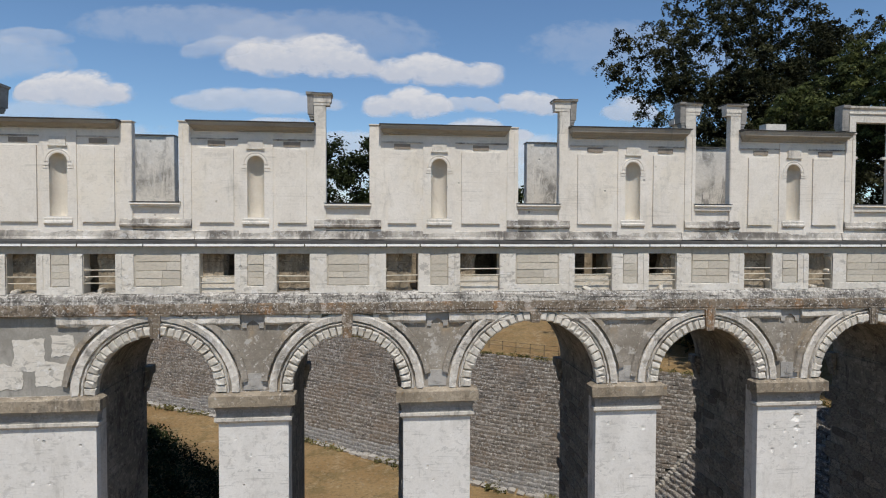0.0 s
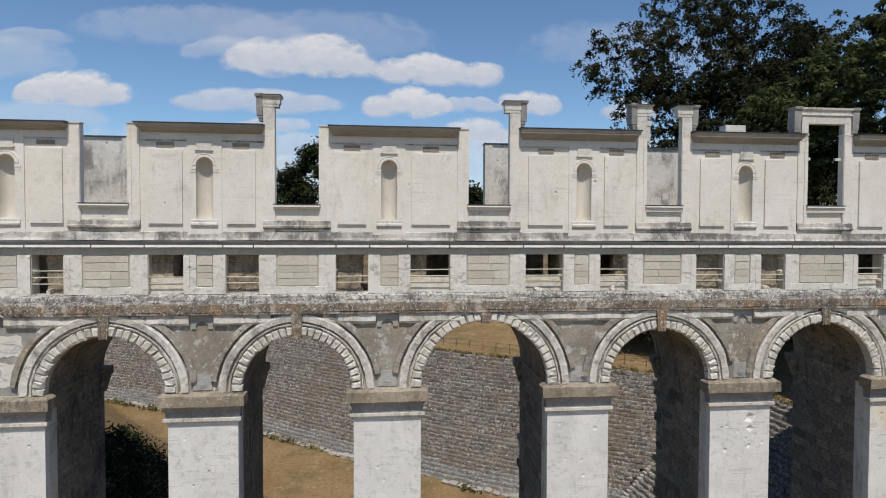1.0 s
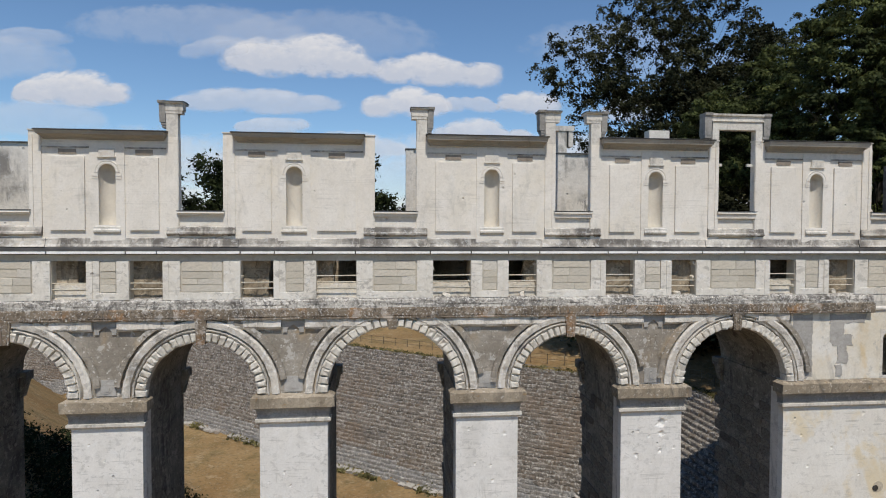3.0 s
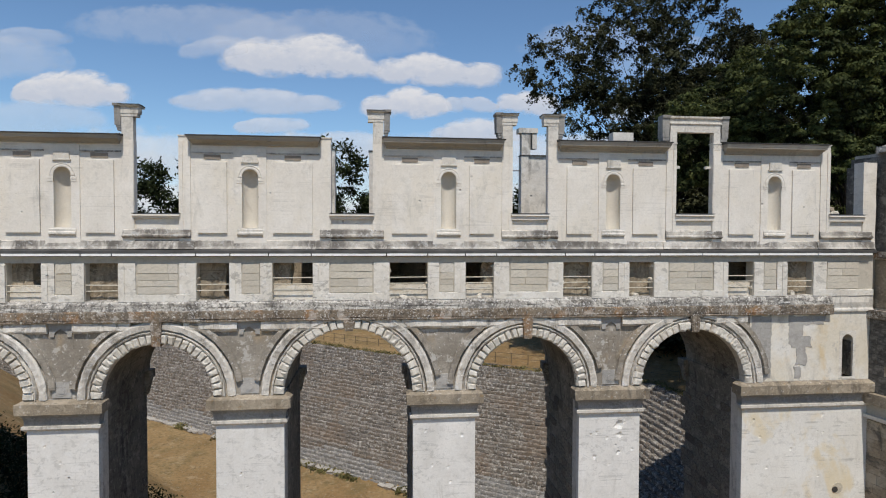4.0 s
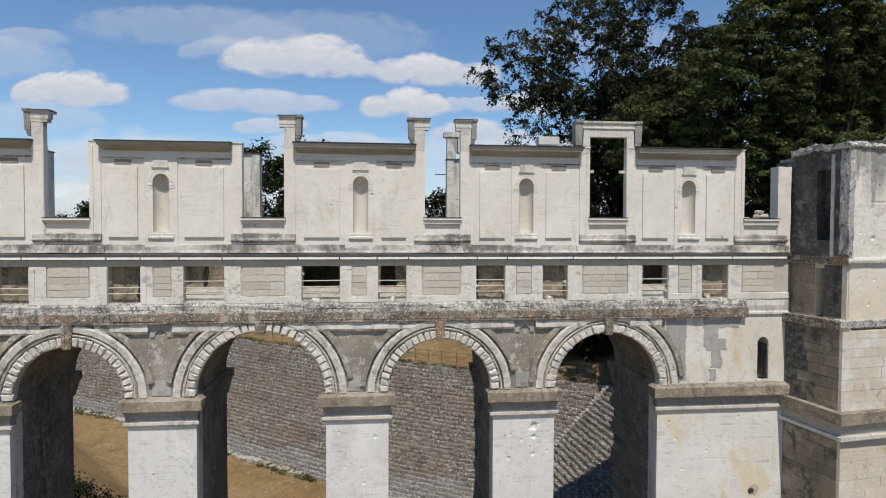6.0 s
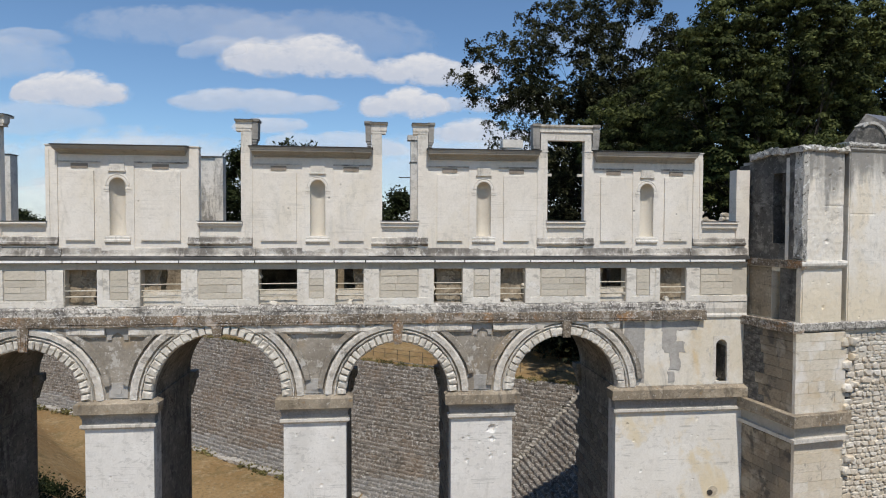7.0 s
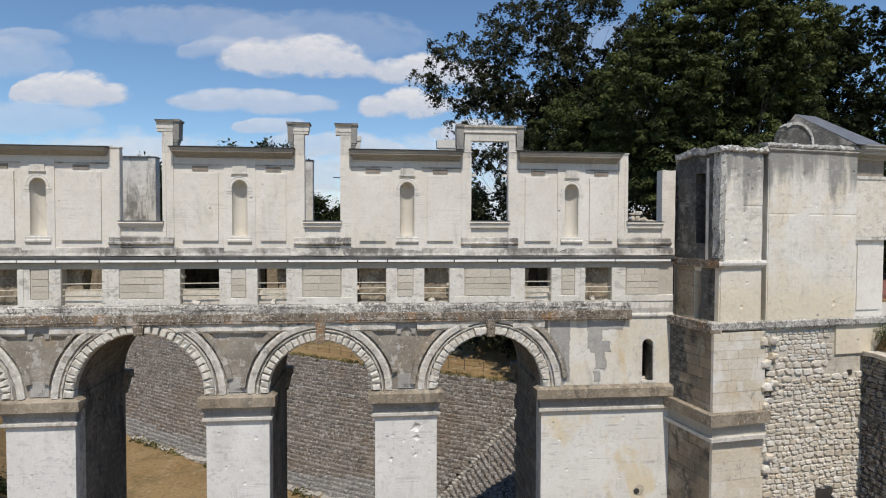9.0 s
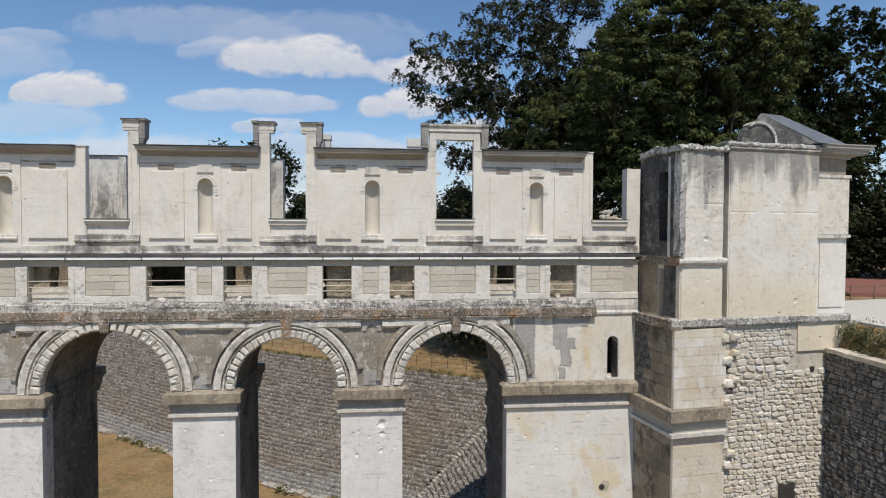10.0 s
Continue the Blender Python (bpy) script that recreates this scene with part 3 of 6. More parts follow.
def foot_offset(x, y):
    """How far up a place lies on the escarpment, in metres of the long wall's run (minus: in the moat)."""
    rel = np.stack([x, y], -1)[..., None, :] - FOOT_XY[:-1]
    t = np.clip((rel * FOOT_D).sum(-1) / (FOOT_D ** 2).sum(-1), 0, 1)
    off = rel - t[..., None] * FOOT_D
    far = np.hypot(off[..., 0], off[..., 1])
    k = far.argmin(-1)
    near = np.take_along_axis(far, k[..., None], -1)[..., 0]
    o = np.take_along_axis(off, k[..., None, None], -2)[..., 0, :]
    d = FOOT_D[k]
    long_wall = near * np.sign(d[..., 0] * o[..., 1] - d[..., 1] * o[..., 0])
    side = ((x - CORNER.x) * NRM_SIDE.x + (y - CORNER.y) * NRM_SIDE.y) * RUN / RUN_SIDE
    return np.maximum(long_wall, np.where(x > CORNER.x - 4.0, side, -99.0))


def rim_points(lift, first=30):
    """Places one metre apart along both slopes, lift (0 at the foot, 1 at the rim) up them, with their uphill direction."""
    valley = CORNER + VALLEY * lift
    out = []
    for k in range(first, len(FOOT) - 1):
        d = (FOOT[k + 1] - FOOT[k]).normalized()
        nrm = Vector((-d.y, d.x))
        p = FOOT[k] + nrm * RUN * lift
        if (p - valley).dot(DIR_LONG) < 0:
            out.append((p, d, nrm))
    return out + [(valley + DIR_SIDE * k, DIR_SIDE, NRM_SIDE) for k in range(0, 22)]


def smooth_step(v, lo, hi):
    t = np.clip((v - lo) / (hi - lo), 0, 1)
    return t * t * (3 - 2 * t)


def ground_height(x, y):
    x, y = np.asarray(x, float), np.asarray(y, float)
    d = foot_offset(x, y)
    h = FLOOR + RISE * np.clip((d - 0.35) / RUN, 0, 1)
    h = h + 6.0 * smooth_step(d, 11, 75)
    h = h + (d > RUN) * 7.5 * smooth_step(x, 16, 44) * (1 - smooth_step(d, 40, 110)) * smooth_step(d, RUN + 1.5, 24)
    # the bank that carries the tower
    h = np.where((x > 39.9) & (y <= 0.5), -7.3 + 1.65 * smooth_step(x, 40.0, 41.0), h)
    h = np.where((x > 37.0) & (y > 0.5), np.maximum(h, -5.6), h)
    h = np.where((y < 4.0) & (x < 39.9), FLOOR, h)
    # the castle's bank comes down into the moat under the first arch
    bank = -17.0 - 0.6 * (x + 24.0) - 0.5 * np.maximum(0.0, y - 16.0) - 0.5 * np.maximum(0.0, -6.0 - y)
    h = np.where(d < 0, np.maximum(h, np.minimum(bank, -7.0)), h)
    # the near side of the moat, behind the camera
    h = np.where(y < -75, FLOOR + 14 * smooth_step(-y, 75, 100), h)
    return h


def axis_values(lo, hi, fine_lo, fine_hi, step):
    inner = list(np.arange(fine_lo, fine_hi + 0.01, step))
    left, right, v, g = [], [], fine_lo, step
    while v > lo:
        g *= 1.35
        v -= g
        left.append(v)
    v, g = fine_hi, step
    while v < hi:
        g *= 1.35
        v += g
        right.append(v)
    return np.array(left[::-1] + inner + right)


gx, gy = axis_values(-2500, 2500, -70, 75, 1.0), axis_values(-400, 4200, -12, 85, 1.0)
GX, GY = np.meshgrid(gx, gy, indexing="ij")
GZ = ground_height(GX, GY)
wob = np.array([noise.noise(Vector((a * 0.11, b * 0.11, 0.0))) * 0.35 + noise.noise(Vector((a * 0.5, b * 0.5, 3.0))) * 0.08 for a, b in zip(GX.ravel(), GY.ravel())]).reshape(GX.shape)
off = foot_offset(GX, GY)
GZ = GZ + wob * np.where(((off > -0.5) & (off < RUN + 1.0)) | ((GX > 38) & (GY < 9) & (GY > -14)), 0.0, 1.0)
ny = len(gy)
faces = [(i * ny + j, (i + 1) * ny + j, (i + 1) * ny + j + 1, i * ny + j + 1) for i in range(len(gx) - 1) for j in range(ny - 1)]
me = bpy.data.meshes.new("ground")
me.from_pydata(np.stack([GX, GY, GZ], -1).reshape(-1, 3).tolist(), [], faces)
me.polygons.foreach_set("use_smooth", [True] * len(me.polygons))
me.materials.append(M_GRASS)
ground = tagged(new("ground", me), "dry brown grass in the moat and on its banks", "ground", kind="structure")

# ---- the bridge: five arches that carry a ruined two-storey gallery ----
BACK = 6.1
SPRING = -9.05
X_LEFT, X_RIGHT = -29.6, 29.15
ARCHES = [(-18.22, 2.77), (-9.28, 2.67), (0.06, 3.29), (9.33, 2.76), (18.56, 2.97)]
PIERS = [(-15.42, -12.13), (-6.55, -3.2), (3.34, 6.6), (12.22, 15.6)]
bridge = thing("arcaded_bridge", (0, BACK / 2, FLOOR), "ruined pale limestone bridge of five arches carrying a roofless gallery", "bridge")


DENTS = {12.2: [(14.5, -11.2, 0.25), (14.5, -11.75, 0.16), (14.42, -12.7, 0.12), (13.1, -12.9, 0.12), (13.2, -11.6, 0.08)], 3.3: [(5.9, -11.5, 0.1), (4.0, -11.2, 0.08)],
         21.5: [(26.3, -11.0, 0.08), (23.0, -13.9, 0.08)]}


def dented_wall(x0, x1, z0, z1, y0, y1, dents, seed):
    """A wall whose front is a fine grid, with shallow waves and the given shell dents (x, z, radius)."""
    rng = random.Random(seed)
    dents = dents + [(rng.uniform(x0 + 0.2, x1 - 0.2), rng.uniform(-17, -10.9), rng.uniform(0.04, 0.09)) for _ in range(int(1.3 * (x1 - x0)))]
    bm = bmesh.new()
    nx, nz = max(8, int((x1 - x0) / 0.07)), int((z1 - max(z0, -18.5)) / 0.07)
    zs = [z0] + [-18.5 + (z1 + 18.5) * k / nz for k in range(nz + 1)]
    grid = []
    for z in zs:
        row = []
        for k in range(nx + 1):
            x = x0 + (x1 - x0) * k / nx
            y = y0
            if 0 < k < nx:
                y += 0.012 * noise.noise(Vector((x * 0.8, z * 0.8, seed)))
                for dx, dz, r in dents:
                    q = ((x - dx) ** 2 + (z - dz) ** 2) / (r * r) * (1 + 0.9 * noise.noise(Vector((x * 9, z * 9, dx))))
                    if q < 1.6:
                        y += 0.55 * r * max(0.0, 1 - q)
            row.append(bm.verts.new((x, y, z)))
        grid.append(row)
    for a, b in zip(grid, grid[1:]):
        for k in range(nx):
            bm.faces.new((a[k], a[k + 1], b[k + 1], b[k]))
    box(bm, x0, x1, y0 + 0.2, y1, z0, z1)
    for x, k in ((x0, 0), (x1, nx)):
        p, q = bm.verts.new((x, y0 + 0.2, z0)), bm.verts.new((x, y0 + 0.2, z1))
        bm.faces.new([r[k] for r in grid] + [q, p])
    return bm


def pier(x0, x1, left=True, right=True, face=None):
    """A pier with its impost; left and right: which ends the impost returns round."""
    ob = part("pier", dented_wall(x0, x1, FLOOR - 0.5, SPRING, 0.0, 0.4, DENTS.get(round(x0, 1), []), int(x0 * 10)), face or M_PIER, bridge)
    part("pier_flank", boxes((x0 + 0.012, x1 - 0.012, 1.05, BACK, FLOOR - 0.5, SPRING)), M_REVEAL, ob, "dirty flanks, coloured darker for the arch's shade")
    part("pier_quoin", boxes((x0 + 0.004, x1 - 0.004, 0.4, 1.05, FLOOR - 0.5, SPRING)), M_TRIM, ob, "paler dressed stone behind the pier's face")
    l, r = (0.36 if left else 0.0), (0.36 if right else 0.0)
    bm = bmesh.new()
    frustum(bm, (x0 - l, x1 + r, -0.42, 0.4, -9.7), (x0 - l, x1 + r, -0.42, 0.4, -9.2))
    frustum(bm, (x0 - l, x1 + r, -0.42, 0.4, -9.2), (x0 - 0.1 * left, x1 + 0.1 * right, -0.1, 0.4, -9.06))
    bmesh.ops.subdivide_edges(bm, edges=[e for e in bm.edges if abs(e.verts[0].co.x - e.verts[1].co.x) > 0.5], cuts=14, use_grid_fill=True)
    for v in bm.verts:
        v.co += noise.noise_vector(v.co * 2.3) * 0.03
    part("abacus", bm, M_CAP, ob, "brown lichened impost slab")
    bm = bmesh.new()
    box(bm, x0 - l * 0.12, x1 + r * 0.12, 0.41, BACK - 0.4, -9.6, -9.06)
    frustum(bm, (x0 - l, x1 + r, BACK - 0.4, BACK + 0.36, -9.55), (x0 - l, x1 + r, BACK - 0.4, BACK + 0.36, -9.06))
    frustum(bm, (x0 - l * 0.25, x1 + r * 0.25, BACK - 0.35, BACK + 0.1, -10.5), (x0 - l * 0.8, x1 + r * 0.8, BACK - 0.35, BACK + 0.28, -9.55))
    part("impost_return", bm, M_REVEAL, ob, "impost under the vault, coloured dark for the shade")
    # cavetto in a darker grey that carries the slab's shade as well as weathering
    bm = bmesh.new()
    for lo, hi, z0, z1 in ((0.24, 0.25, -10.32, -10.1), (0.25, 0.32, -10.1, -9.95), (0.32, 0.48, -9.95, -9.82), (0.48, 0.8, -9.82, -9.7)):
        frustum(bm, (x0 - l * lo, x1 + r * lo, -0.36 * lo, 0.4, z0), (x0 - l * hi, x1 + r * hi, -0.36 * hi, 0.4, z1))
    part("neck_moulding", bm, M_GREYTRIM, ob, "weathered cavetto, greyed for the impost slab's shade")
    bm = bmesh.new()
    frustum(bm, (x0 - l * 0.22, x1 + r * 0.22, -0.08, 0.4, -10.56), (x0 - l * 0.5, x1 + r * 0.5, -0.18, 0.4, -10.46))
    frustum(bm, (x0 - l * 0.5, x1 + r * 0.5, -0.18, 0.4, -10.46), (x0 - l * 0.5, x1 + r * 0.5, -0.18, 0.4, -10.32))
    part("fillet", bm, M_TRIM, ob, "white fillet")
    return ob


for x0, x1 in PIERS:
    pier(x0, x1)
pier(X_LEFT, -20.99, left=False).name = "abutment"
abut = pier(21.5, X_RIGHT, right=False, face=M_ABUT)
abut.name = "abutment"


def voussoir_mesh(r, width, rng):
    """A bossed wedge of the arch ring, its middle at the top of the circle."""
    bm = bmesh.new()
    h = width / 2 * 0.96
    j = lambda s: rng.uniform(-s, s)
    rings = []
    for y, k, lo, hi in ((0.35, 1.0, 0.0, 0.46), (-0.06, 1.0, -0.03, 0.46), (-0.17, 0.9, -0.01, 0.44), (-0.23, 0.6, 0.07, 0.37)):
        ring = []
        for s, q in ((-1, lo), (1, lo), (1, hi), (-1, hi)):
            rad = r + q + (j(0.04) if y < 0 else 0)
            ang = s * h * k + (j(0.014) if y < 0 else 0)
            ring.append(bm.verts.new((rad * math.sin(ang), y + (j(0.05) if y < 0 else 0), rad * math.cos(ang))))
        rings.append(ring)
    for a, b in zip(rings, rings[1:]):
        for k in range(4):
            bm.faces.new((a[k], a[(k + 1) % 4], b[(k + 1) % 4], b[k]))
    bm.faces.new(rings[0][::-1]), bm.faces.new(rings[-1])
    bmesh.ops.recalc_face_normals(bm, faces=bm.faces)
    me = bpy.data.meshes.new("voussoir")
    bm.to_mesh(me)
    bm.free()
    me.materials.append(M_VOUSSOIR)
    return me


edges = [-21.3] + [(a + b) / 2 for a, b in PIERS] + [21.85]
rng = random.Random(3)
for k, (cx, r) in enumerate(ARCHES):
    bm = bmesh.new()
    arch_panel(bm, edges[k], edges[k + 1], SPRING, -4.35, cx, r, SPRING, SPRING, 0, 0.4, 40)
    wall = part("arch", bm, M_SPANDREL, bridge, "arch with grey rendered spandrels")
    bm = bmesh.new()
    arch_panel(bm, edges[k], edges[k + 1], SPRING, -4.35, cx, r + 0.01, SPRING, SPRING, 0.4, BACK, 40)
    part("vault", bm, M_REVEAL, wall, "dirty barrel vault, coloured darker for its shade")
    count = 27
    w = math.pi / count
    shapes = [voussoir_mesh(r, w, rng) for _ in range(4)]
    for q in range(count):
        if q == count // 2:
            continue
        ang = -90 + (q + 0.5) * 180 / count
        piece("voussoir", rng.choice(shapes), wall, pose(cx, 0, SPRING, 0, ang, 0))
    bm = bmesh.new()
    frustum(bm, (cx - 0.2, cx + 0.2, -0.3, 0.3, SPRING + r - 0.12), (cx - 0.28, cx + 0.28, -0.3, 0.3, -5.28))
    for s in (-1, 1):
        frustum(bm, (cx + s * 0.1 - 0.04, cx + s * 0.1 + 0.04, -0.34, -0.2, SPRING + r - 0.05), (cx + s * 0.14 - 0.05, cx + s * 0.14 + 0.05, -0.335, -0.2, -5.3))
    part("keystone", bm, M_LEDGE, wall, "fluted brown keystone")
    bm = bmesh.new()
    ring_sweep(bm, cx, SPRING, [(r + 0.48, 0.05), (r + 0.5, -0.2), (r + 0.57, -0.24), (r + 0.59, 0.04), (r + 0.68, 0.04), (r + 0.7, -0.17), (r + 0.96, -0.22), (r + 1.06, -0.16), (r + 1.06, 0.05)], 0, 180, 120, 0.03)
    part("archivolt", bm, M_ARCH, wall, "moulded pale archivolt")
    for a0, a1 in ((6, 66), (112, 174)):
        bm = bmesh.new()
        ring_sweep(bm, cx, SPRING, [(r + 1.18, 0.05), (r + 1.19, -0.2), (r + 1.46, -0.17), (r + 1.5, 0.05)], a0 + rng.uniform(-3, 8), a1 + rng.uniform(-6, 3), 60, 0.03)
        part("hood_mould", bm, M_SPANDREL, wall, "broken grey hood mould")

# courses of stone on the flanks inside the arches, coloured dark for the shade there
flank_shapes = [rubble_mesh("flank_block", M_FLANK, rng, 10, 0.03) for _ in range(5)]
for x in [a for a, b in PIERS] + [21.5]:
    z = -10.7
    while z > -17.5:
        h = rng.uniform(0.42, 0.6)
        y = 1.1
        while y < BACK - 0.4:
            w = rng.uniform(0.6, 1.3)
            if rng.random() < 0.8:
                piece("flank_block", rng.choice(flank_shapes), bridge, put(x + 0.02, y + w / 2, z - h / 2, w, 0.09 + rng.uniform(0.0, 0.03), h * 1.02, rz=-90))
            y += w
        z -= h

# small ornaments of the spandrels
for k, (x0, x1) in enumerate(PIERS):
    cx = (x0 + x1) / 2
    bm = bmesh.new()
    for s in (-1, 1):
        vs = []
        for y in (-0.07, 0.05):
            vs.append([bm.verts.new((cx + s * px, y, pz)) for px, pz in ((0.0, -5.35), (0.62, -5.35), (0.55, -5.55), (0.5, -6.0), (0.3, -6.0), (0.28, -5.8), (0.0, -5.6))])
        bm.faces.new(vs[0]), bm.faces.new(vs[1][::-1])
        for j in range(7):
            bm.faces.new((vs[0][j], vs[0][(j + 1) % 7], vs[1][(j + 1) % 7], vs[1][j]))
    if k != 2:
        part("corbel_plate", bm, M_OLDRENDER, bridge, "broken grey corbel plate")
    else:
        bm.free()
    bm = bmesh.new()
    disc(bm, cx, -8.62, 0.27, -0.07, 0.05)
    disc(bm, cx, -8.62, 0.17, -0.1, 0.05)
    box(bm, cx - 0.45, cx + 0.45, -0.05, 0.02, -8.98, -8.2)
    part("medallion", bm, M_OLDRENDER, bridge, "worn round medallion")
plates = [None] + [(a + b) / 2 for a, b in PIERS] + [None]
for k in range(6):
    lo = ARCHES[k - 1][0] + 1.25 if k else -22.6
    hi = ARCHES[k][0] - 1.25 if k < 5 else 21.6
    ends = [(lo, hi)] if plates[k] is None or k == 3 else [(lo, plates[k] - 0.58), (plates[k] + 0.58, hi)]
    for e, (x0, x1) in enumerate(ends):
        bm = bmesh.new()
        prism(bm, [(0.05, -5.3), (-0.19, -5.3), (-0.21, -5.7), (-0.13, -5.82), (0.05, -5.86)], x0, x1, int((x1 - x0) * 9), 0.055, k * 3 + e)
        part("bare_strip", bm, M_ARCH, bridge, "bare pale stone below the ledge")

# walls beside the outer arches
west_wall = part("wall", boxes((X_LEFT, -21.3, 0, BACK, SPRING, -4.35)), M_GREYWALL, bridge, "wall with patchy grey flaking render")


def render_patch(cells, mat, parent, label, proud=0.03):
    """A remnant of render with a ragged outline: overlapping rectangles (x0, x1, z0, z1)."""
    for k, (x0, x1, z0, z1) in enumerate(cells):
        bm = bmesh.new()
        n = 30
        vs = []
        for y in (-proud - 0.003 * k, 0.03):
            ring = []
            for q in range(4 * n):
                s, t = divmod(q, n)
                u, w = ((t / n, 0), (1, t / n), (1 - t / n, 1), (0, 1 - t / n))[s]
                p = Vector((x0 + (x1 - x0) * u, y, z0 + (z1 - z0) * w))
                d = noise.noise_vector(Vector((p.x * 2.1, 0, p.z * 2.1))) * 0.13 + noise.noise_vector(Vector((p.x * 7, 3, p.z * 7))) * 0.05
                ring.append(bm.verts.new((p.x + d.x, y, p.z + d.z)))
            vs.append(ring)
        bm.faces.new(vs[0]), bm.faces.new(vs[1][::-1])
        for q in range(4 * n):
            bm.faces.new((vs[0][q], vs[0][(q + 1) % (4 * n)], vs[1][(q + 1) % (4 * n)], vs[1][q]))
        part("render_patch", bm, mat, parent, label)


render_patch([(-24.6, -23.2, -7.9, -6.4), (-23.6, -22.2, -8.6, -7.5), (-22.9, -21.9, -7.2, -6.2), (-28.0, -25.8, -8.3, -7.2), (-25.2, -24.2, -8.7, -7.6), (-22.5, -21.5, -8.4, -7.8)], M_PILASTER, west_wall, "patch of bare pale stone", 0.012)
bm = bmesh.new()
arch_panel(bm, 21.85, X_RIGHT, SPRING, -4.35, 27.69, 0.33, -6.83, -8.88, -0.02, 0.9, 14)
east_wall = part("wall", bm, M_PATCHY, bridge, "wall with patchy yellow and grey flaking render")
# thin liners added to darken the loophole's jambs as shade would
part("loophole_jamb", boxes((27.362, 27.385, 0.06, 0.9, -8.87, -6.9)), M_REVEAL, east_wall, "inner jamb liner, coloured dark for shade")
part("loophole_jamb", boxes((27.995, 28.018, 0.06, 0.9, -8.87, -6.9)), M_REVEAL, east_wall, "inner jamb liner, coloured dark for shade")
part("wall_core", boxes((21.85, 27.0, 0.9, BACK, SPRING, -4.35)), M_REVEAL, east_wall)
part("wall_core", boxes((28.4, X_RIGHT, 0.9, BACK, SPRING, -4.35)), M_REVEAL, east_wall)
part("wall_core", boxes((27.0, 28.4, 5.0, BACK, SPRING, -4.35)), M_REVEAL, east_wall)
render_patch([(21.9, 23.1, -8.95, -5.4), (24.2, 25.0, -6.9, -5.4), (24.1, 26.3, -5.95, -5.4), (24.3, 25.5, -7.2, -6.6), (24.6, 25.2, -8.2, -7.1), (24.5, 24.9, -8.9, -8.3)], M_OLDRENDER, east_wall, "remnant of grey render", 0.034)
bm = bmesh.new()
arch_panel(bm, 27.2, 28.18, -9.0, -6.3, 27.69, 0.33, -6.83, -8.88, -0.035, -0.015, 14)
part("loophole_frame", bm, M_PILASTER, east_wall, "pale dressed frame round the narrow opening")
bm = bmesh.new()
disc(bm, 27.3, -15.2, 0.3, -0.03, 0.02, 18)
part("drain_rim", bm, M_ASHLAR, abut)
# dark disc on the wall's face in place of the drain's shade
bm = bmesh.new()
disc(bm, 27.13, -15.28, 0.17, -0.04, 0.02, 14)
part("drain_hole", bm, M_IRON_AND_HOLES, abut, "dark disc for the shade in a round drain hole")

# the lichened ledge above the arches
bm = bmesh.new()
prism(bm, [(0.4, -4.27), (0.0, -4.29), (-0.18, -4.42), (-0.2, -4.58), (-0.2, -4.66), (-0.22, -4.8), (0.4, -4.8)], X_LEFT, 26.6, 230, 0.05, 2)
part("ledge_wash", bm, M_WASH, bridge, "mottled grey weathered slope of the ledge")
bm = bmesh.new()
prism(bm, [(0.4, -4.78), (-0.29, -4.78), (-0.32, -4.84), (-0.33, -5.16), (-0.31, -5.22), (-0.31, -5.3), (-0.28, -5.33), (0.4, -5.33)], X_LEFT, 26.6, 230, 0.03, 12)
part("ledge", bm, M_LEDGE, bridge, "dark projecting ledge with white and orange lichen")
bm = bmesh.new()
prism(bm, [(0.3, -4.28), (-0.04, -4.35), (-0.1, -4.7), (-0.05, -5.0), (-0.12, -5.1), (-0.12, -5.2), (0.3, -5.25)], 26.6, X_RIGHT, 16, 0.02, 4)
part("ledge", bm, M_TRIM, bridge, "remains of the ledge, pale and broken away")

# the low gallery storey: piers and square openings with rails
HOLES = [(-24.79, -23.48), (-21.44, -20.02), (-16.21, -14.62), (-12.63, -11.1), (-7.4, -5.84), (-3.73, -1.76), (2.13, 4.07), (6.06, 7.52), (11.27, 12.81), (14.9, 16.25), (20.5, 21.97), (23.96, 25.47)]
xs = [X_LEFT] + [v for h in HOLES for v in h] + [X_RIGHT]
frieze = part("gallery_lintel", boxes((X_LEFT, X_RIGHT, 0.003, 0.617, -2.42, -1.7)), M_PANEL, bridge, "long stone lintel over the low gallery")
for a, b in zip(xs[::2], xs[1::2]):
    part("gallery_pier", boxes((a, b, 0.0, 0.62, -4.4, -2.424)), M_PANEL, frieze, "gallery pier of bare pale masonry")
    wide = b - a > 3
    for side, x in ((0, a), (1, b)):
        if x in (X_LEFT, X_RIGHT):
            continue
        w = 0.82 if wide else 0.6
        bm = bmesh.new()
        x0, x1 = (x + 0.02, x + w) if side == 0 else (x - w, x - 0.02)
        box(bm, x0, x1, -0.07, 0.02, -4.32, -2.42)
        e = x0 + 0.28 if side == 0 else x1 - 0.28
        lo, hi = (x0, e) if side == 0 else (e, x1)
        box(bm, lo, hi, -0.11, -0.06, -4.32, -2.5)
        part("pilaster", bm, M_PILASTER, frieze)
for a, b in zip(xs[::2], xs[1::2]):
    bm = bmesh.new()
    prism(bm, [(0.02, -3.96), (-0.085, -3.99), (-0.09, -4.32), (0.02, -4.32)], a + 0.015, b - 0.015, 16, 0.03, a)
    part("gallery_base", bm, M_PILASTER, frieze, "pale worn base course")
bed_shapes = []
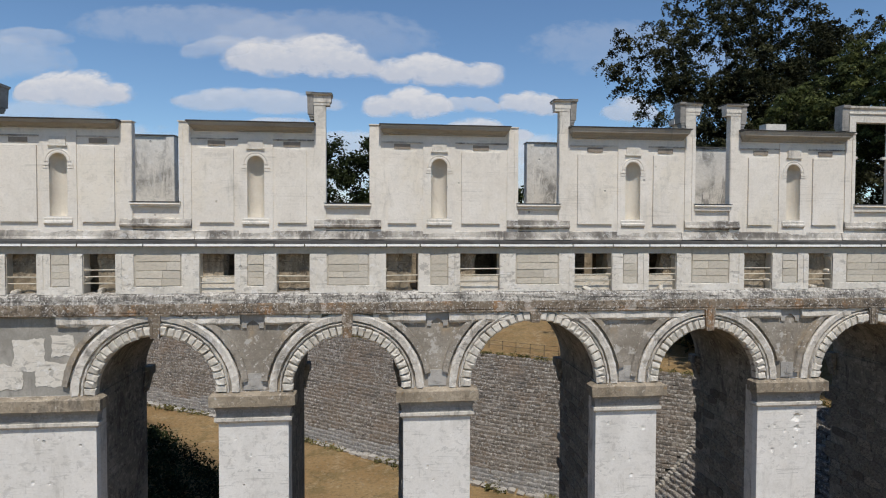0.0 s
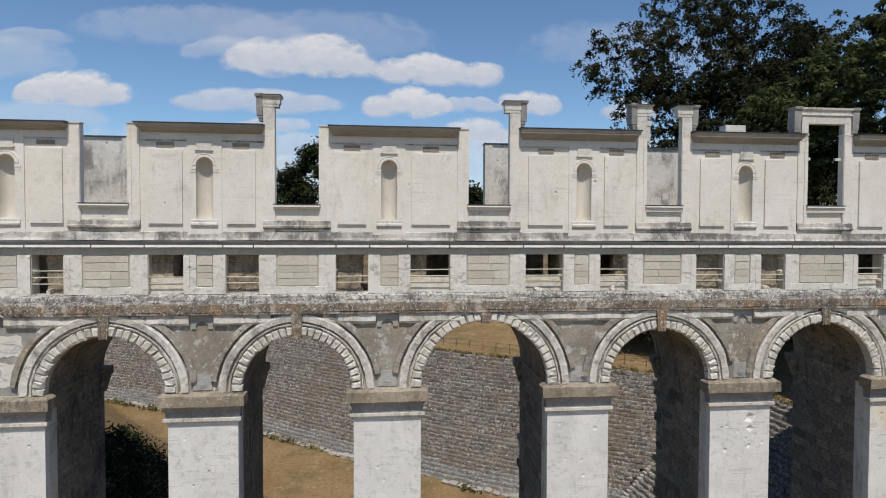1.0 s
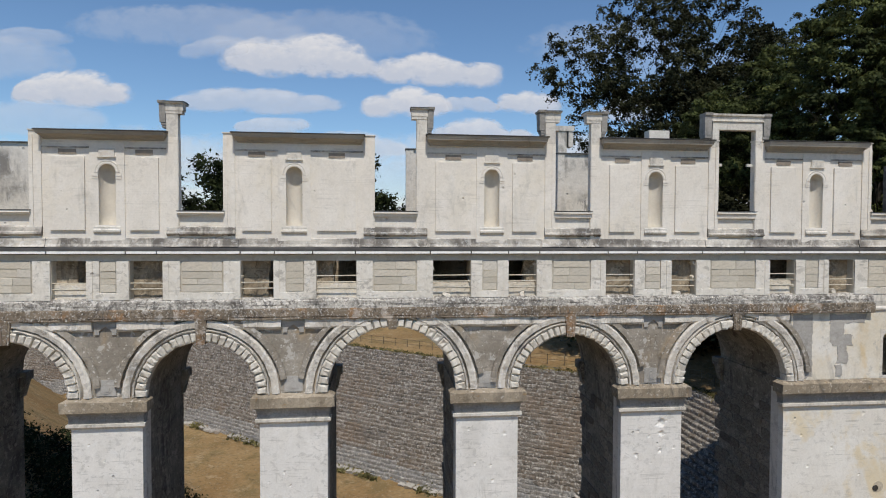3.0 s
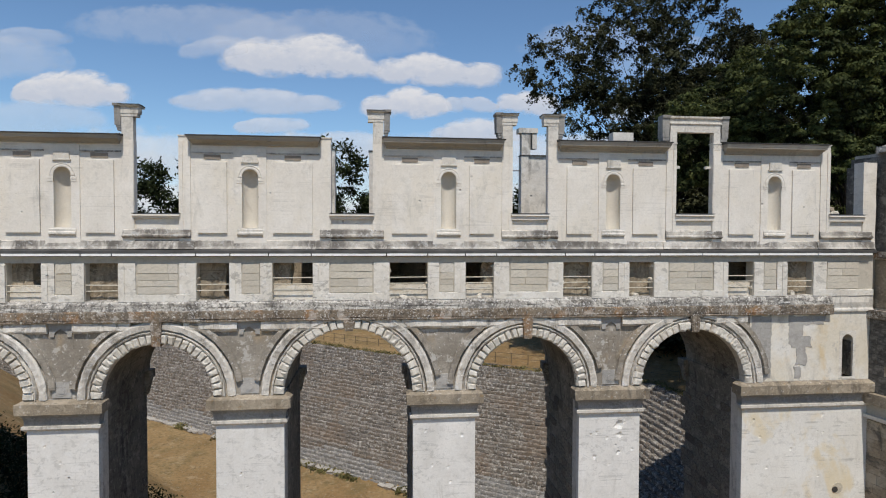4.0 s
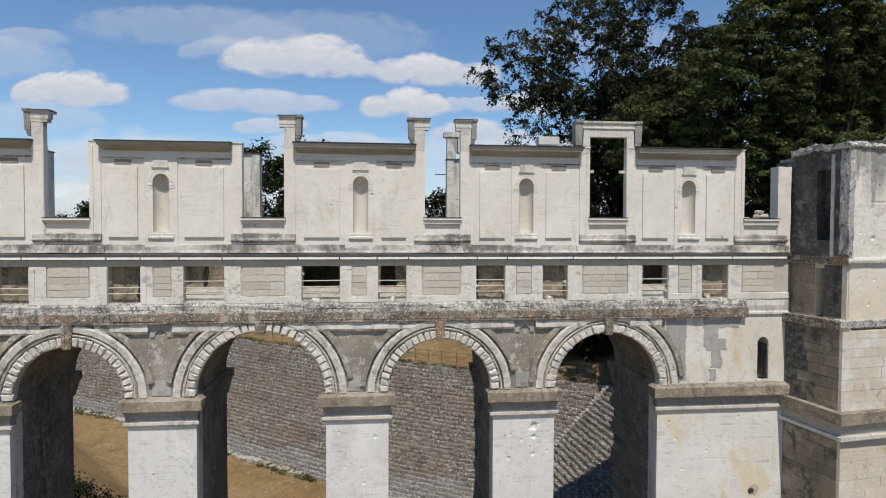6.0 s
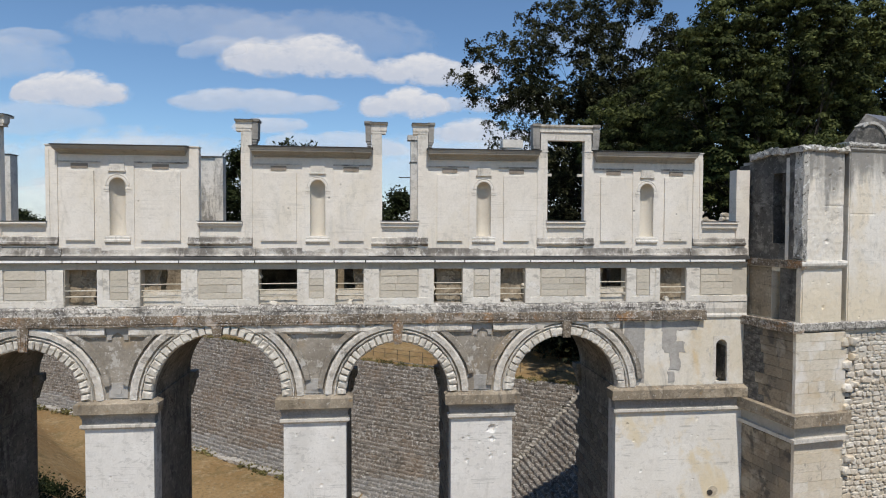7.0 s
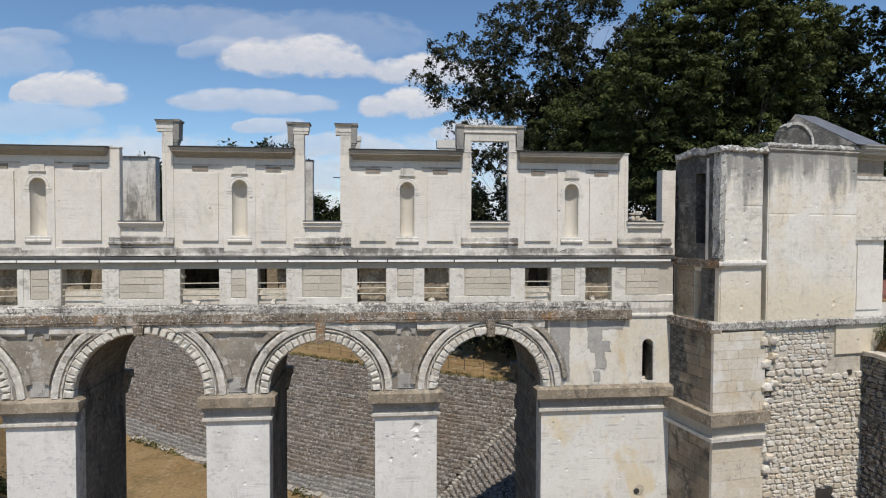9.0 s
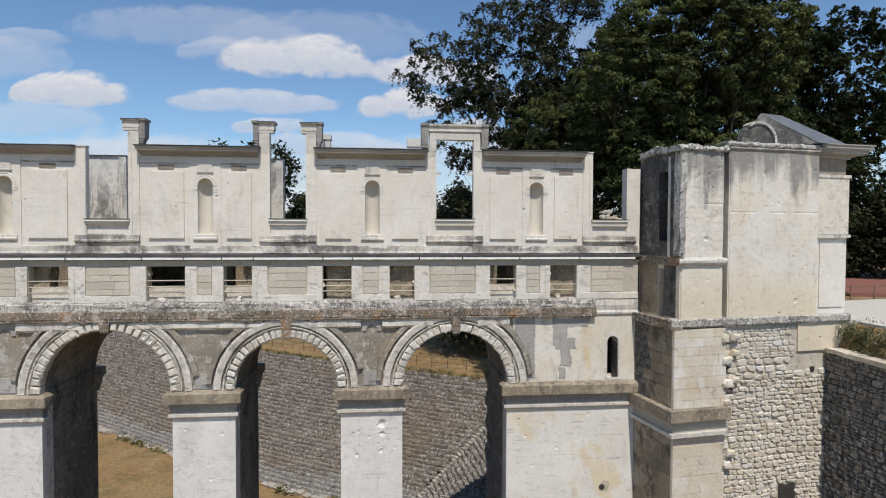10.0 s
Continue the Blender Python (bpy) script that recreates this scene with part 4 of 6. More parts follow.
for _ in range(6):
    bm = bmesh.new()
    ring = [(-0.5, -0.5), (-0.17, -0.5), (0.2, -0.5), (0.5, -0.5), (0.5, 0.5), (0.15, 0.5), (-0.2, 0.5), (-0.5, 0.5)]
    rows = []
    for y, e in ((0.5, 0.0), (-0.2, 0.0), (-0.5, 0.05)):
        rows.append([bm.verts.new((x * (1 - 0.3 * e) + rng.uniform(-0.012, 0.012), y + (rng.uniform(-0.12, 0.1) if y < 0 else 0), z * (1 - e) + (rng.uniform(-0.045, 0.02) * (1 if z > 0 else -1)))) for x, z in ring])
    for p, q in zip(rows, rows[1:]):
        for k in range(8):
            bm.faces.new((p[k], p[(k + 1) % 8], q[(k + 1) % 8], q[k]))
    bm.faces.new(rows[2])
    bmesh.ops.recalc_face_normals(bm, faces=bm.faces)
    me = bpy.data.meshes.new("bed_block")
    bm.to_mesh(me)
    bm.free()
    me.materials.append(M_BED)
    bed_shapes.append(me)
for a, b in zip(xs[::2], xs[1::2]):
    if b - a < 1.6:
        continue
    inset = 0.9 if b - a > 3 else 0.64
    z = -2.44
    for h in rng.choice(((0.36, 0.42, 0.36, 0.36), (0.44, 0.34, 0.42, 0.3), (0.5, 0.34, 0.3, 0.36))):
        x = a + inset
        while x < b - inset - 0.05:
            w = rng.uniform(0.7, 1.7)
            w = b - inset - x if b - inset - x - w < 0.4 else w
            piece("bed_block", rng.choice(bed_shapes), frieze, put(x + w / 2, -0.008 + rng.uniform(-0.008, 0.008), z - h / 2, w * 0.995, 0.07, h * rng.uniform(0.955, 0.995)))
            x += w
        z -= h
for k, (x0, x1) in enumerate(HOLES):
    for z in (-3.19, -3.5, -3.8)[0 if k in (1, 5, 6, 7, 8, 10) else 1:]:
        bm = bmesh.new()
        tube(bm, [Vector((x0 - 0.02, 0.07, z)), Vector((x1 + 0.02, 0.07, z + rng.uniform(-0.02, 0.02)))], [0.028, 0.028], 8)
        part("rail", bm, M_RAIL, frieze, "thin pale metal guard rail")
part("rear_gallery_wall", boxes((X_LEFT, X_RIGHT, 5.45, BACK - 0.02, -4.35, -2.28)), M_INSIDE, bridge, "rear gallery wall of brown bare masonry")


def ragged(x0, x1, y0, y1, z0, z1, amount, seed):
    """Broken masonry with an uneven face and edges."""
    bm = bmesh.new()
    box(bm, x0, x1, y0, y1, z0, z1)
    bmesh.ops.subdivide_edges(bm, edges=bm.edges, cuts=9, use_grid_fill=True)
    for v in bm.verts:
        q = v.co * 2.2 + Vector((seed, 0, 0))
        v.co += Vector((noise.noise(q), 0.5 * noise.noise(q + Vector((0, 7, 0))), noise.noise(q + Vector((3, 0, 5))))) * amount + noise.noise_vector(v.co * 6.0) * amount * 0.4
    return bm


# broken stones along the edges of the openings
chunks = [rubble_mesh("broken_stone", M_PITTED, rng, 7, 0.12) for _ in range(5)]
for x0, x1 in HOLES:
    for x, side in ((x0, 1), (x1, -1)):
        for _ in range(rng.choice((0, 1, 2))):
            w = rng.uniform(0.1, 0.22)
            piece("broken_stone", rng.choice(chunks), frieze, put(x + side * rng.uniform(-0.03, 0.02), 0.3 + rng.uniform(-0.05, 0.1), rng.uniform(-4.15, -2.55), w, 0.5, rng.uniform(0.12, 0.3), ry=rng.uniform(-20, 20)))
    for _ in range(rng.choice((0, 1, 1))):
        piece("broken_stone", rng.choice(chunks), frieze, put(rng.uniform(x0 + 0.2, x1 - 0.2), rng.uniform(0.25, 0.45), -4.2, rng.uniform(0.25, 0.5), 0.4, rng.uniform(0.18, 0.36), ry=rng.uniform(-20, 20)))


# what is left inside each opening: broken cross wall from .. to (shares of the width), low parapet or not
INNER = [(-0.1, 1.1, 0), (0.3, 1.1, 0), (-0.1, 0.62, 1), (-0.1, 1.1, 0), (-0.1, 0.8, 0), (-0.1, 0.42, 1), (1.0, 1.2, 1), (0.66, 1.1, 1), (0.1, 1.1, 0), (-0.1, 1.1, 0), (-0.1, 0.2, 1), (0.08, 1.1, 0)]
for k, ((x0, x1), (m0, m1, low)) in enumerate(zip(HOLES, INNER)):
    w = x1 - x0
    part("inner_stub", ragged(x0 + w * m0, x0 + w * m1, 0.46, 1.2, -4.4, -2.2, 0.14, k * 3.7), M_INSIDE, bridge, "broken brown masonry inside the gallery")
    if low:
        part("low_parapet", ragged(x0 - 0.05, x1 + 0.05, 0.26, 0.5, -4.5, -3.58, 0.02, k * 5.1), M_PITTED, bridge, "low broken pale parapet behind the rails")
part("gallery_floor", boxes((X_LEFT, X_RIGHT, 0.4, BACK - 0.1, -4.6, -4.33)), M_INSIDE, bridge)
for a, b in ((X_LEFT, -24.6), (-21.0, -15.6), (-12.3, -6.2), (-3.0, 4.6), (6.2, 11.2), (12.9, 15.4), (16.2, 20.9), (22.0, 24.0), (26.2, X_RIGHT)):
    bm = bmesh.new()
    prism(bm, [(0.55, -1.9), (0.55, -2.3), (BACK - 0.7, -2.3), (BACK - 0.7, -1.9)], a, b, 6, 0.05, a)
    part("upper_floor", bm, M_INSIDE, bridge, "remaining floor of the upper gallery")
for a, b in zip(xs[::2], xs[1::2]):
    if b - a < 2.5:
        part("inner_pier", boxes((a + 0.1, b - 0.1, 2.4, 3.0, -4.35, -2.28)), M_INSIDE, bridge, "rough masonry pier inside the gallery")

# cornice and white drip strip between the storeys
bm = bmesh.new()
prism(bm, [(0.3, -1.7), (-0.12, -1.73), (-0.26, -1.8), (-0.27, -1.94), (-0.1, -1.98), (0.0, -2.1), (0.3, -2.1)], X_LEFT, X_RIGHT, 150, 0.012, 6)
part("cornice", bm, M_LEAD, bridge, "dark lead-covered string course")
JOINTS = [X_LEFT, -24.0, -21.62, -18.7, -16.31, -12.73, -11.3, -7.38, -5.75, -3.89, -1.8, 1.96, 4.06, 6.0, 7.64, 11.3, 12.9, 16.51, 18.9, 22.14, 25.6, 28.9]
for a, b in zip(JOINTS, JOINTS[1:]):
    bm = bmesh.new()
    prism(bm, [(-0.2, -1.93), (-0.27, -1.95), (-0.28, -2.06), (-0.2, -2.06)], a + 0.03, b - 0.03, 6, 0.006, a)
    part("drip_strip", bm, M_ZINC, bridge, "white drip strip")


# the roofless upper storey
def niche_shell(bm, cx, zb, zs, r, depth, n=14):
    cols = [(cx - r * math.cos(math.pi * k / n), depth * math.sin(math.pi * k / n)) for k in range(n + 1)]
    low = [bm.verts.new((x, y, zb)) for x, y in cols]
    rows = [[bm.verts.new((x, y, zs)) for x, y in cols]]
    for j in range(1, 8):
        q = math.pi / 2 * j / 7
        c = math.cos(q)
        rows.append([bm.verts.new((cx + (x - cx) * c, y * max(c, 0.02), zs + r * math.sin(q))) for x, y in cols])
    for a, b in zip([low] + rows, rows):
        for k in range(n):
            bm.faces.new((a[k], a[k + 1], b[k + 1], b[k]))


def dormer_jamb(x0, x1, side, parent):
    """A tall window jamb standing free above the roof line. side: -1 when the window lies at its left, 1 at its right."""
    bm = bmesh.new()
    box(bm, x0 + 0.01, x1 - 0.01, -0.06, 0.31, 3.6, 4.86)
    lo, hi = (x0 - 0.02, x1 + 0.24) if side > 0 else (x0 - 0.24, x1 + 0.02)
    box(bm, lo, hi - 0.05, -0.08, 0.33, 4.72, 4.86)
    box(bm, lo, hi, -0.1, 0.34, 4.86, 4.94)
    box(bm, lo - 0.01, hi + 0.01, -0.09, 0.36, 4.94, 5.2)
    prism(bm, [(-0.16, 5.2), (-0.2, 5.24), (-0.2, 5.27), (0.65, 5.27), (0.65, 5.2)], lo - 0.04, hi + 0.04)
    jamb = part("dormer_jamb", bm, M_TRIM, parent, "weathered free-standing window jamb")
    bm = bmesh.new()
    prism(bm, [(-0.22, 5.274), (-0.22, 5.31), (0.2, 5.34), (0.66, 5.32), (0.66, 5.274)], lo - 0.06, hi + 0.06)
    part("cap_flashing", bm, M_LEAD, jamb, "dark lead flashing")
    bm = bmesh.new()
    o0, o1 = (x0 - 0.32, x0) if side > 0 else (x1, x1 + 0.32)
    t0, t1 = (x0 - 0.37, x0 + 0.02) if side > 0 else (x1 - 0.02, x1 + 0.37)
    b0, b1 = (x0 - 0.24, x0) if side > 0 else (x1, x1 + 0.24)
    frustum(bm, (o0 + 0.02, o1 - 0.02, -0.07, 0.5, 4.3), (o0, o1, -0.1, 0.56, 5.22))
    frustum(bm, (t0, t1, -0.16, 0.6, 5.22), (t0, t1, -0.18, 0.62, 5.34))
    box(bm, b0, b1, -0.05, 0.45, 4.18, 4.28)
    box(bm, b0 + 0.03, b1 - 0.03, -0.02, 0.4, 4.05, 4.2)
    part("console", bm, M_GREYTRIM, jamb, "dark scrolled side console")
    return jamb


def upper_wall(x0, x1, nx, p1, p2, tall_left, tall_right, sag, seed):
    bm = bmesh.new()
    top = 3.75 - sag
    up = lambda z: 3.4 + (z - 3.4) * (0.5 - sag) / 0.5
    r, zs, zb = 0.395, 1.85, -0.68
    arch_panel(bm, x0, x1, -1.75, top, nx, r, zs, zb, 0.0, 0.3, 18)
    arch_panel(bm, x0 + 0.6, x1 - 0.6, -1.75, top, nx, r, zs, zb, 0.3, 0.5, 18)
    box(bm, x0 + 0.6, x1 - 0.6, 0.5, 0.62, -1.75, top)
    wall = part("upper_wall", bm, M_PLASTER, bridge, "cream plastered wall with a round-headed niche")
    bm = bmesh.new()
    niche_shell(bm, nx, zb, zs, r, 0.46)
    part("niche", bm, M_NICHE, wall, smooth=True)
    part("niche_floor", boxes((nx - r, nx + r, 0.0, 0.46, zb - 0.06, zb)), M_NICHE, wall)
    bm = bmesh.new()
    arch_panel(bm, nx - 0.8, nx + 0.8, -1.5, 3.3, nx, r, zs, zb, -0.055, 0.005, 18)
    part("niche_surround", bm, M_PLASTER, wall)
    bm = bmesh.new()
    ring_sweep(bm, nx, zs, [(r + 0.0, 0.0), (r + 0.0, -0.07), (r + 0.06, -0.085), (r + 0.12, -0.07), (r + 0.15, -0.09), (r + 0.19, -0.09), (r + 0.2, 0.0)], 0, 180, 20)
    for s in (-1, 1):
        a, b = sorted((nx + s * r, nx + s * (r + 0.27)))
        box(bm, a, b, -0.09, 0.0, 1.66, 1.75)
        box(bm, a, b, -0.075, 0.0, 1.54, 1.63)
    part("niche_moulding", bm, M_PLASTER, wall)
    bm = bmesh.new()
    prism(bm, [(0.0, -0.7), (-0.1, -0.76), (-0.1, -0.86), (-0.16, -0.92), (-0.16, -1.0), (-0.06, -1.1), (0.0, -1.1)], nx - 0.62, nx + 0.62, 10, 0.01, seed)
    part("niche_sill", bm, M_TRIM, wall, "stained niche sill")
    bm = bmesh.new()
    box(bm, nx - 0.36, nx + 0.36, -0.11, 0.0, 2.61, 3.0)
    box(bm, nx - 0.42, nx + 0.42, -0.14, 0.0, 2.56, 2.61)
    part("tablet", bm, M_TRIM, wall, "small raised tablet over the niche")
    for cx in ((p1[0] + p1[1]) / 2, (p2[0] + p2[1]) / 2):
        bm = bmesh.new()
        box(bm, cx - 0.4, cx + 0.4, -0.04, 0.0, 2.72, 2.95)
        part("tablet", bm, M_FRIEZE, wall, "small raised tablet under the eaves")
    for a, b in (p1, p2):
        bm = bmesh.new()
        frustum(bm, (a, b, -0.105, 0.0, -0.93), (a, b, -0.085, 0.0, 2.58))
        part("panel", bm, M_PLASTER, wall, "raised plaster panel")
    bm = bmesh.new()
    a, b = x0 + 0.52, x1 - 0.52
    for lo, hi in (((0.1, 3.4), (0.12, 3.5)), ((0.2, 3.5), (0.26, 3.6)), ((0.34, 3.6), (0.42, 3.68)), ((0.5, 3.68), (0.51, 3.78)), ((0.54, 3.78), (0.58, 3.9))):
        frustum(bm, (a + 0.17 - lo[0] * 0.3, b - 0.17 + lo[0] * 0.3, -lo[0], 0.6, up(lo[1])), (a + 0.17 - hi[0] * 0.3, b - 0.17 + hi[0] * 0.3, -hi[0], 0.6, up(hi[1])))
    part("eaves_moulding", bm, M_EAVES, wall, "flaring grey eaves moulding")
    bm = bmesh.new()
    prism(bm, [(-0.6, 3.9 - sag), (-0.62, 3.95 - sag), (-0.5, 3.98 - sag), (0.2, 4.04 - sag), (0.64, 4.02 - sag), (0.64, 3.9 - sag)], a - 0.06, b + 0.06, 10, 0.008, seed)
    part("roof_edge", bm, M_LEAD, wall, "grey lead-covered roof edge")
    part("string_line", boxes((x0 + 0.56, x1 - 0.56, -0.05, 0.0, 3.0, 3.07)), M_STAINED, wall)
    for side, tall in ((1, tall_right), (-1, tall_left)):
        e0, e1 = (x1 - 0.55, x1 + 0.012) if side > 0 else (x0 - 0.012, x0 + 0.55)
        bm = bmesh.new()
        box(bm, e0, e1, -0.06, 0.32, -1.6, 3.6)
        q0, q1 = (e1 - 0.2, e1 - 0.02) if side > 0 else (e0 + 0.02, e0 + 0.2)
        box(bm, q0, q1, -0.1, -0.05, -1.2, 3.58)
        if not tall:
            box(bm, e0 + 0.006, e1 - 0.006, -0.055, 0.31, 3.6, 3.95 - sag)
            box(bm, e0 - 0.03, e1 + 0.03, -0.1, 0.35, 3.95 - sag, 4.0 - sag)
        part("window_jamb", bm, M_PLASTER, wall)
        if tall:
            dormer_jamb(e0, e1, side, wall)
    bm = bmesh.new()
    prism(bm, [(0.0, -1.3), (-0.05, -1.33), (-0.07, -1.6), (-0.14, -1.72), (0.0, -1.72)], x0 - 0.0, x1 + 0.0, 24, 0.015, seed + 3)
    part("plinth", bm, M_STAINED, wall, "stained plinth")
    return wall


WALLS = [
    (-25.75, -19.23, -22.47, (-25.0, -23.4), (-21.45, -20.0), True, False, 0.2),
    (-17.11, -10.31, -13.6, (-16.2, -14.62), (-12.58, -11.23), False, True, 0.15),
    (-8.2, -0.84, -4.8, (-7.32, -5.92), (-3.69, -1.75), False, False, 0.12),
    (1.27, 8.49, 5.15, (2.24, 4.06), (6.23, 7.53), True, True, 0.04),
    (10.39, 17.45, 13.95, (11.42, 12.8), (15.04, 16.46), True, False, 0.03),
    (19.53, 26.38, 23.12, (20.47, 21.94), (24.15, 25.52), False, False, 0.0),
]
for k, w in enumerate(WALLS):
    upper_wall(*w, k * 11.0)


def window_opening(x0, x1):
    bm = bmesh.new()
    box(bm, x0 - 0.004, x1 + 0.004, 0.03, 0.3, -1.75, -0.2)
    ap = part("window_apron", bm, M_PLASTER, bridge)
    bm = bmesh.new()
    dz = min(0.17, max(0.02, 0.15 * (x0 + 14) / 28))  # the sills rise a little towards the gatehouse
    prism(bm, [(0.34, dz), (-0.2, dz - 0.02), (-0.22, dz - 0.11), (-0.14, dz - 0.15), (-0.12, -0.2), (0.34, -0.22)], x0 - 0.06, x1 + 0.06, 6, 0.006, x0)
    part("sill", bm, M_PLASTER, ap, "pale window sill")
    part("sill_flashing", boxes((x0 - 0.08, x1 + 0.08, -0.235, 0.3, dz, dz + 0.022)), M_LEAD, ap)
    bm = bmesh.new()
    prism(bm, [(0.03, -0.72), (-0.1, -0.78), (-0.12, -0.98), (-0.2, -1.03), (-0.2, -1.1), (-0.05, -1.2), (0.03, -1.2)], x0 - 0.55, x1 + 0.55, 20, 0.018, x0 + 2)
    part("apron_moulding", bm, M_STAINED, ap, "blackened apron moulding")
    bm = bmesh.new()
    prism(bm, [(0.03, -1.28), (-0.1, -1.34), (-0.16, -1.62), (-0.22, -1.72), (0.03, -1.72)], x0 - 0.7, x1 + 0.7, 24, 0.02, x0 + 5)
    part("apron_moulding", bm, M_STAINED, ap, "blackened apron moulding")


for a, b in zip(WALLS, WALLS[1:]):
    window_opening(a[1], b[0])
window_opening(26.38, 28.41)
window_opening(-27.9, -25.75)

# the one dormer that keeps its lintel
x0, x1 = 17.45, 19.53
bm = bmesh.new()
for a, b in ((x0 - 0.38, x0), (x1, x1 + 0.38)):
    box(bm, a, b, -0.075, 0.32, 3.6, 4.55)
box(bm, x0 - 0.37, x1 + 0.37, -0.08, 0.32, 4.54, 4.955)
prism(bm, [(0.33, 4.95), (-0.09, 4.95), (-0.14, 4.98), (-0.14, 5.03), (-0.085, 5.05), (-0.085, 5.22), (-0.17, 5.28), (-0.18, 5.38), (0.36, 5.42)], x0 - 0.42, x1 + 0.42, 6, 0.005, 1)
lintel = part("dormer_frame", bm, M_TRIM, bridge, "complete pale dormer frame with a moulded lintel")
for s, e in ((-1, x0 - 0.42), (1, x1 + 0.42)):
    bm = bmesh.new()
    a, b = sorted((e, e + s * 0.36))
    c, d = sorted((e, e + s * 0.42))
    frustum(bm, (c + 0.03, d - 0.03, -0.08, 0.5, 4.25), (c, d, -0.12, 0.4, 5.28))
    frustum(bm, (c, d, -0.18, 0.42, 5.28), (c, d, -0.2, 0.44, 5.42))
    box(bm, a, b, -0.06, 0.45, 4.08, 4.26)
    part("console", bm, M_GREYTRIM, lintel, "grey side console")
bm = bmesh.new()
box(bm, x0 - 0.02, x0 + 0.3, 0.14, 0.28, 2.62, 2.76)
part("transom_stub", bm, M_TRIM, lintel, "broken transom end")
bm = bmesh.new()
box(bm, x1 - 0.32, x1 + 0.02, 0.14, 0.28, 2.62, 2.76)
part("transom_stub", bm, M_TRIM, lintel, "broken transom end")
# the broken pillar beside the tower
bm = bmesh.new()
box(bm, 28.41, 29.2, -0.05, 0.62, -1.7, 3.1)
bmesh.ops.subdivide_edges(bm, edges=bm.edges, cuts=7, use_grid_fill=True)
for v in bm.verts:
    v.co += noise.noise_vector(v.co * 1.7) * (0.05 if v.co.x > 28.5 else 0.01)
part("broken_jamb", bm, M_PLASTER, bridge, "broken pale window jamb")

# rear wall of the upper storey, seen through the windows
REAR = [(-29.6, -19.15, 3.95), (-17.2, -13.0, 3.95), (-8.2, -1.05, 4.0), (1.0, 8.3, 3.95), (10.3, 17.3, 3.85)]
for a, b, z in REAR:
    bm = bmesh.new()
    box(bm, a, b, 5.48, 6.06, -1.9, z)
    rear = part("rear_wall", bm, M_REAR, bridge, "rear wall of the gallery, stained cream plaster")
    for e, s in ((a, 1), (b, -1)):
        q0, q1 = sorted((e - 0.02 * s, e + 0.42 * s))
        part("rear_jamb", boxes((q0, q1, 5.4, 6.1, -1.9, z - 0.02)), M_TRIM, rear)
    part("coping", boxes((a - 0.06, b + 0.06, 5.36, 6.14, z, z + 0.06)), M_LEAD, rear)
bm = bmesh.new()
box(bm, 10.3, 10.85, 5.42, 6.0, 3.8, 5.3)
box(bm, 10.95, 11.25, 5.42, 6.0, 4.3, 5.25)
box(bm, 10.1, 11.3, 5.36, 6.05, 5.25, 5.55)
part("rear_dormer_jamb", bm, M_TRIM, bridge, "broken jamb of a rear dormer")
bm = bmesh.new()
box(bm, 16.3, 17.3, 5.42, 6.0, 3.8, 4.9)
box(bm, 16.1, 17.42, 5.36, 6.05, 4.9, 5.4)
part("rear_dormer_jamb", bm, M_TRIM, bridge, "broken jamb of a rear dormer")
for a, b in [(p[1], q[0]) for p, q in zip(REAR, REAR[1:])] + [(17.3, 29.0)]:
    part("rear_sill", boxes((a - 0.01, b + 0.01, 5.5, 6.04, -1.9, -0.3)), M_PLASTER, bridge)
bm = bmesh.new()
tube(bm, [Vector((9.55, 5.7, 2.95)), Vector((10.32, 5.7, 2.95))], [0.03, 0.03], 6)
part("iron_bar", bm, M_IRON_AND_HOLES, bridge)

# ---- the tower at the bridge's end ----
tower = thing("ruined_tower", (30.0, -3.45, 0), "broken-topped tower of stained pale stone with rubble lower down", "tower", turn=8.3)


def rough_block(x0, x1, y0, y1, z0, z1, cuts, amount, top=0.0, seed=0.0):
    bm = bmesh.new()
    box(bm, x0, x1, y0, y1, z0, z1)
    bmesh.ops.subdivide_edges(bm, edges=bm.edges, cuts=cuts, use_grid_fill=True)
    for v in bm.verts:
        d = noise.noise_vector(v.co * 1.1 + Vector((seed, 0, 0)))
        v.co += d * amount + noise.noise_vector(v.co * 5.0 + Vector((0, seed, 0))) * amount * 0.5
        if top and v.co.z > z1 - 0.4:
            v.co.z += (noise.noise(Vector((v.co.x * 0.9, v.co.y * 0.9, seed))) + 0.5 * noise.noise(Vector((v.co.x * 3, v.co.y * 3, seed)))) * top
    return bm


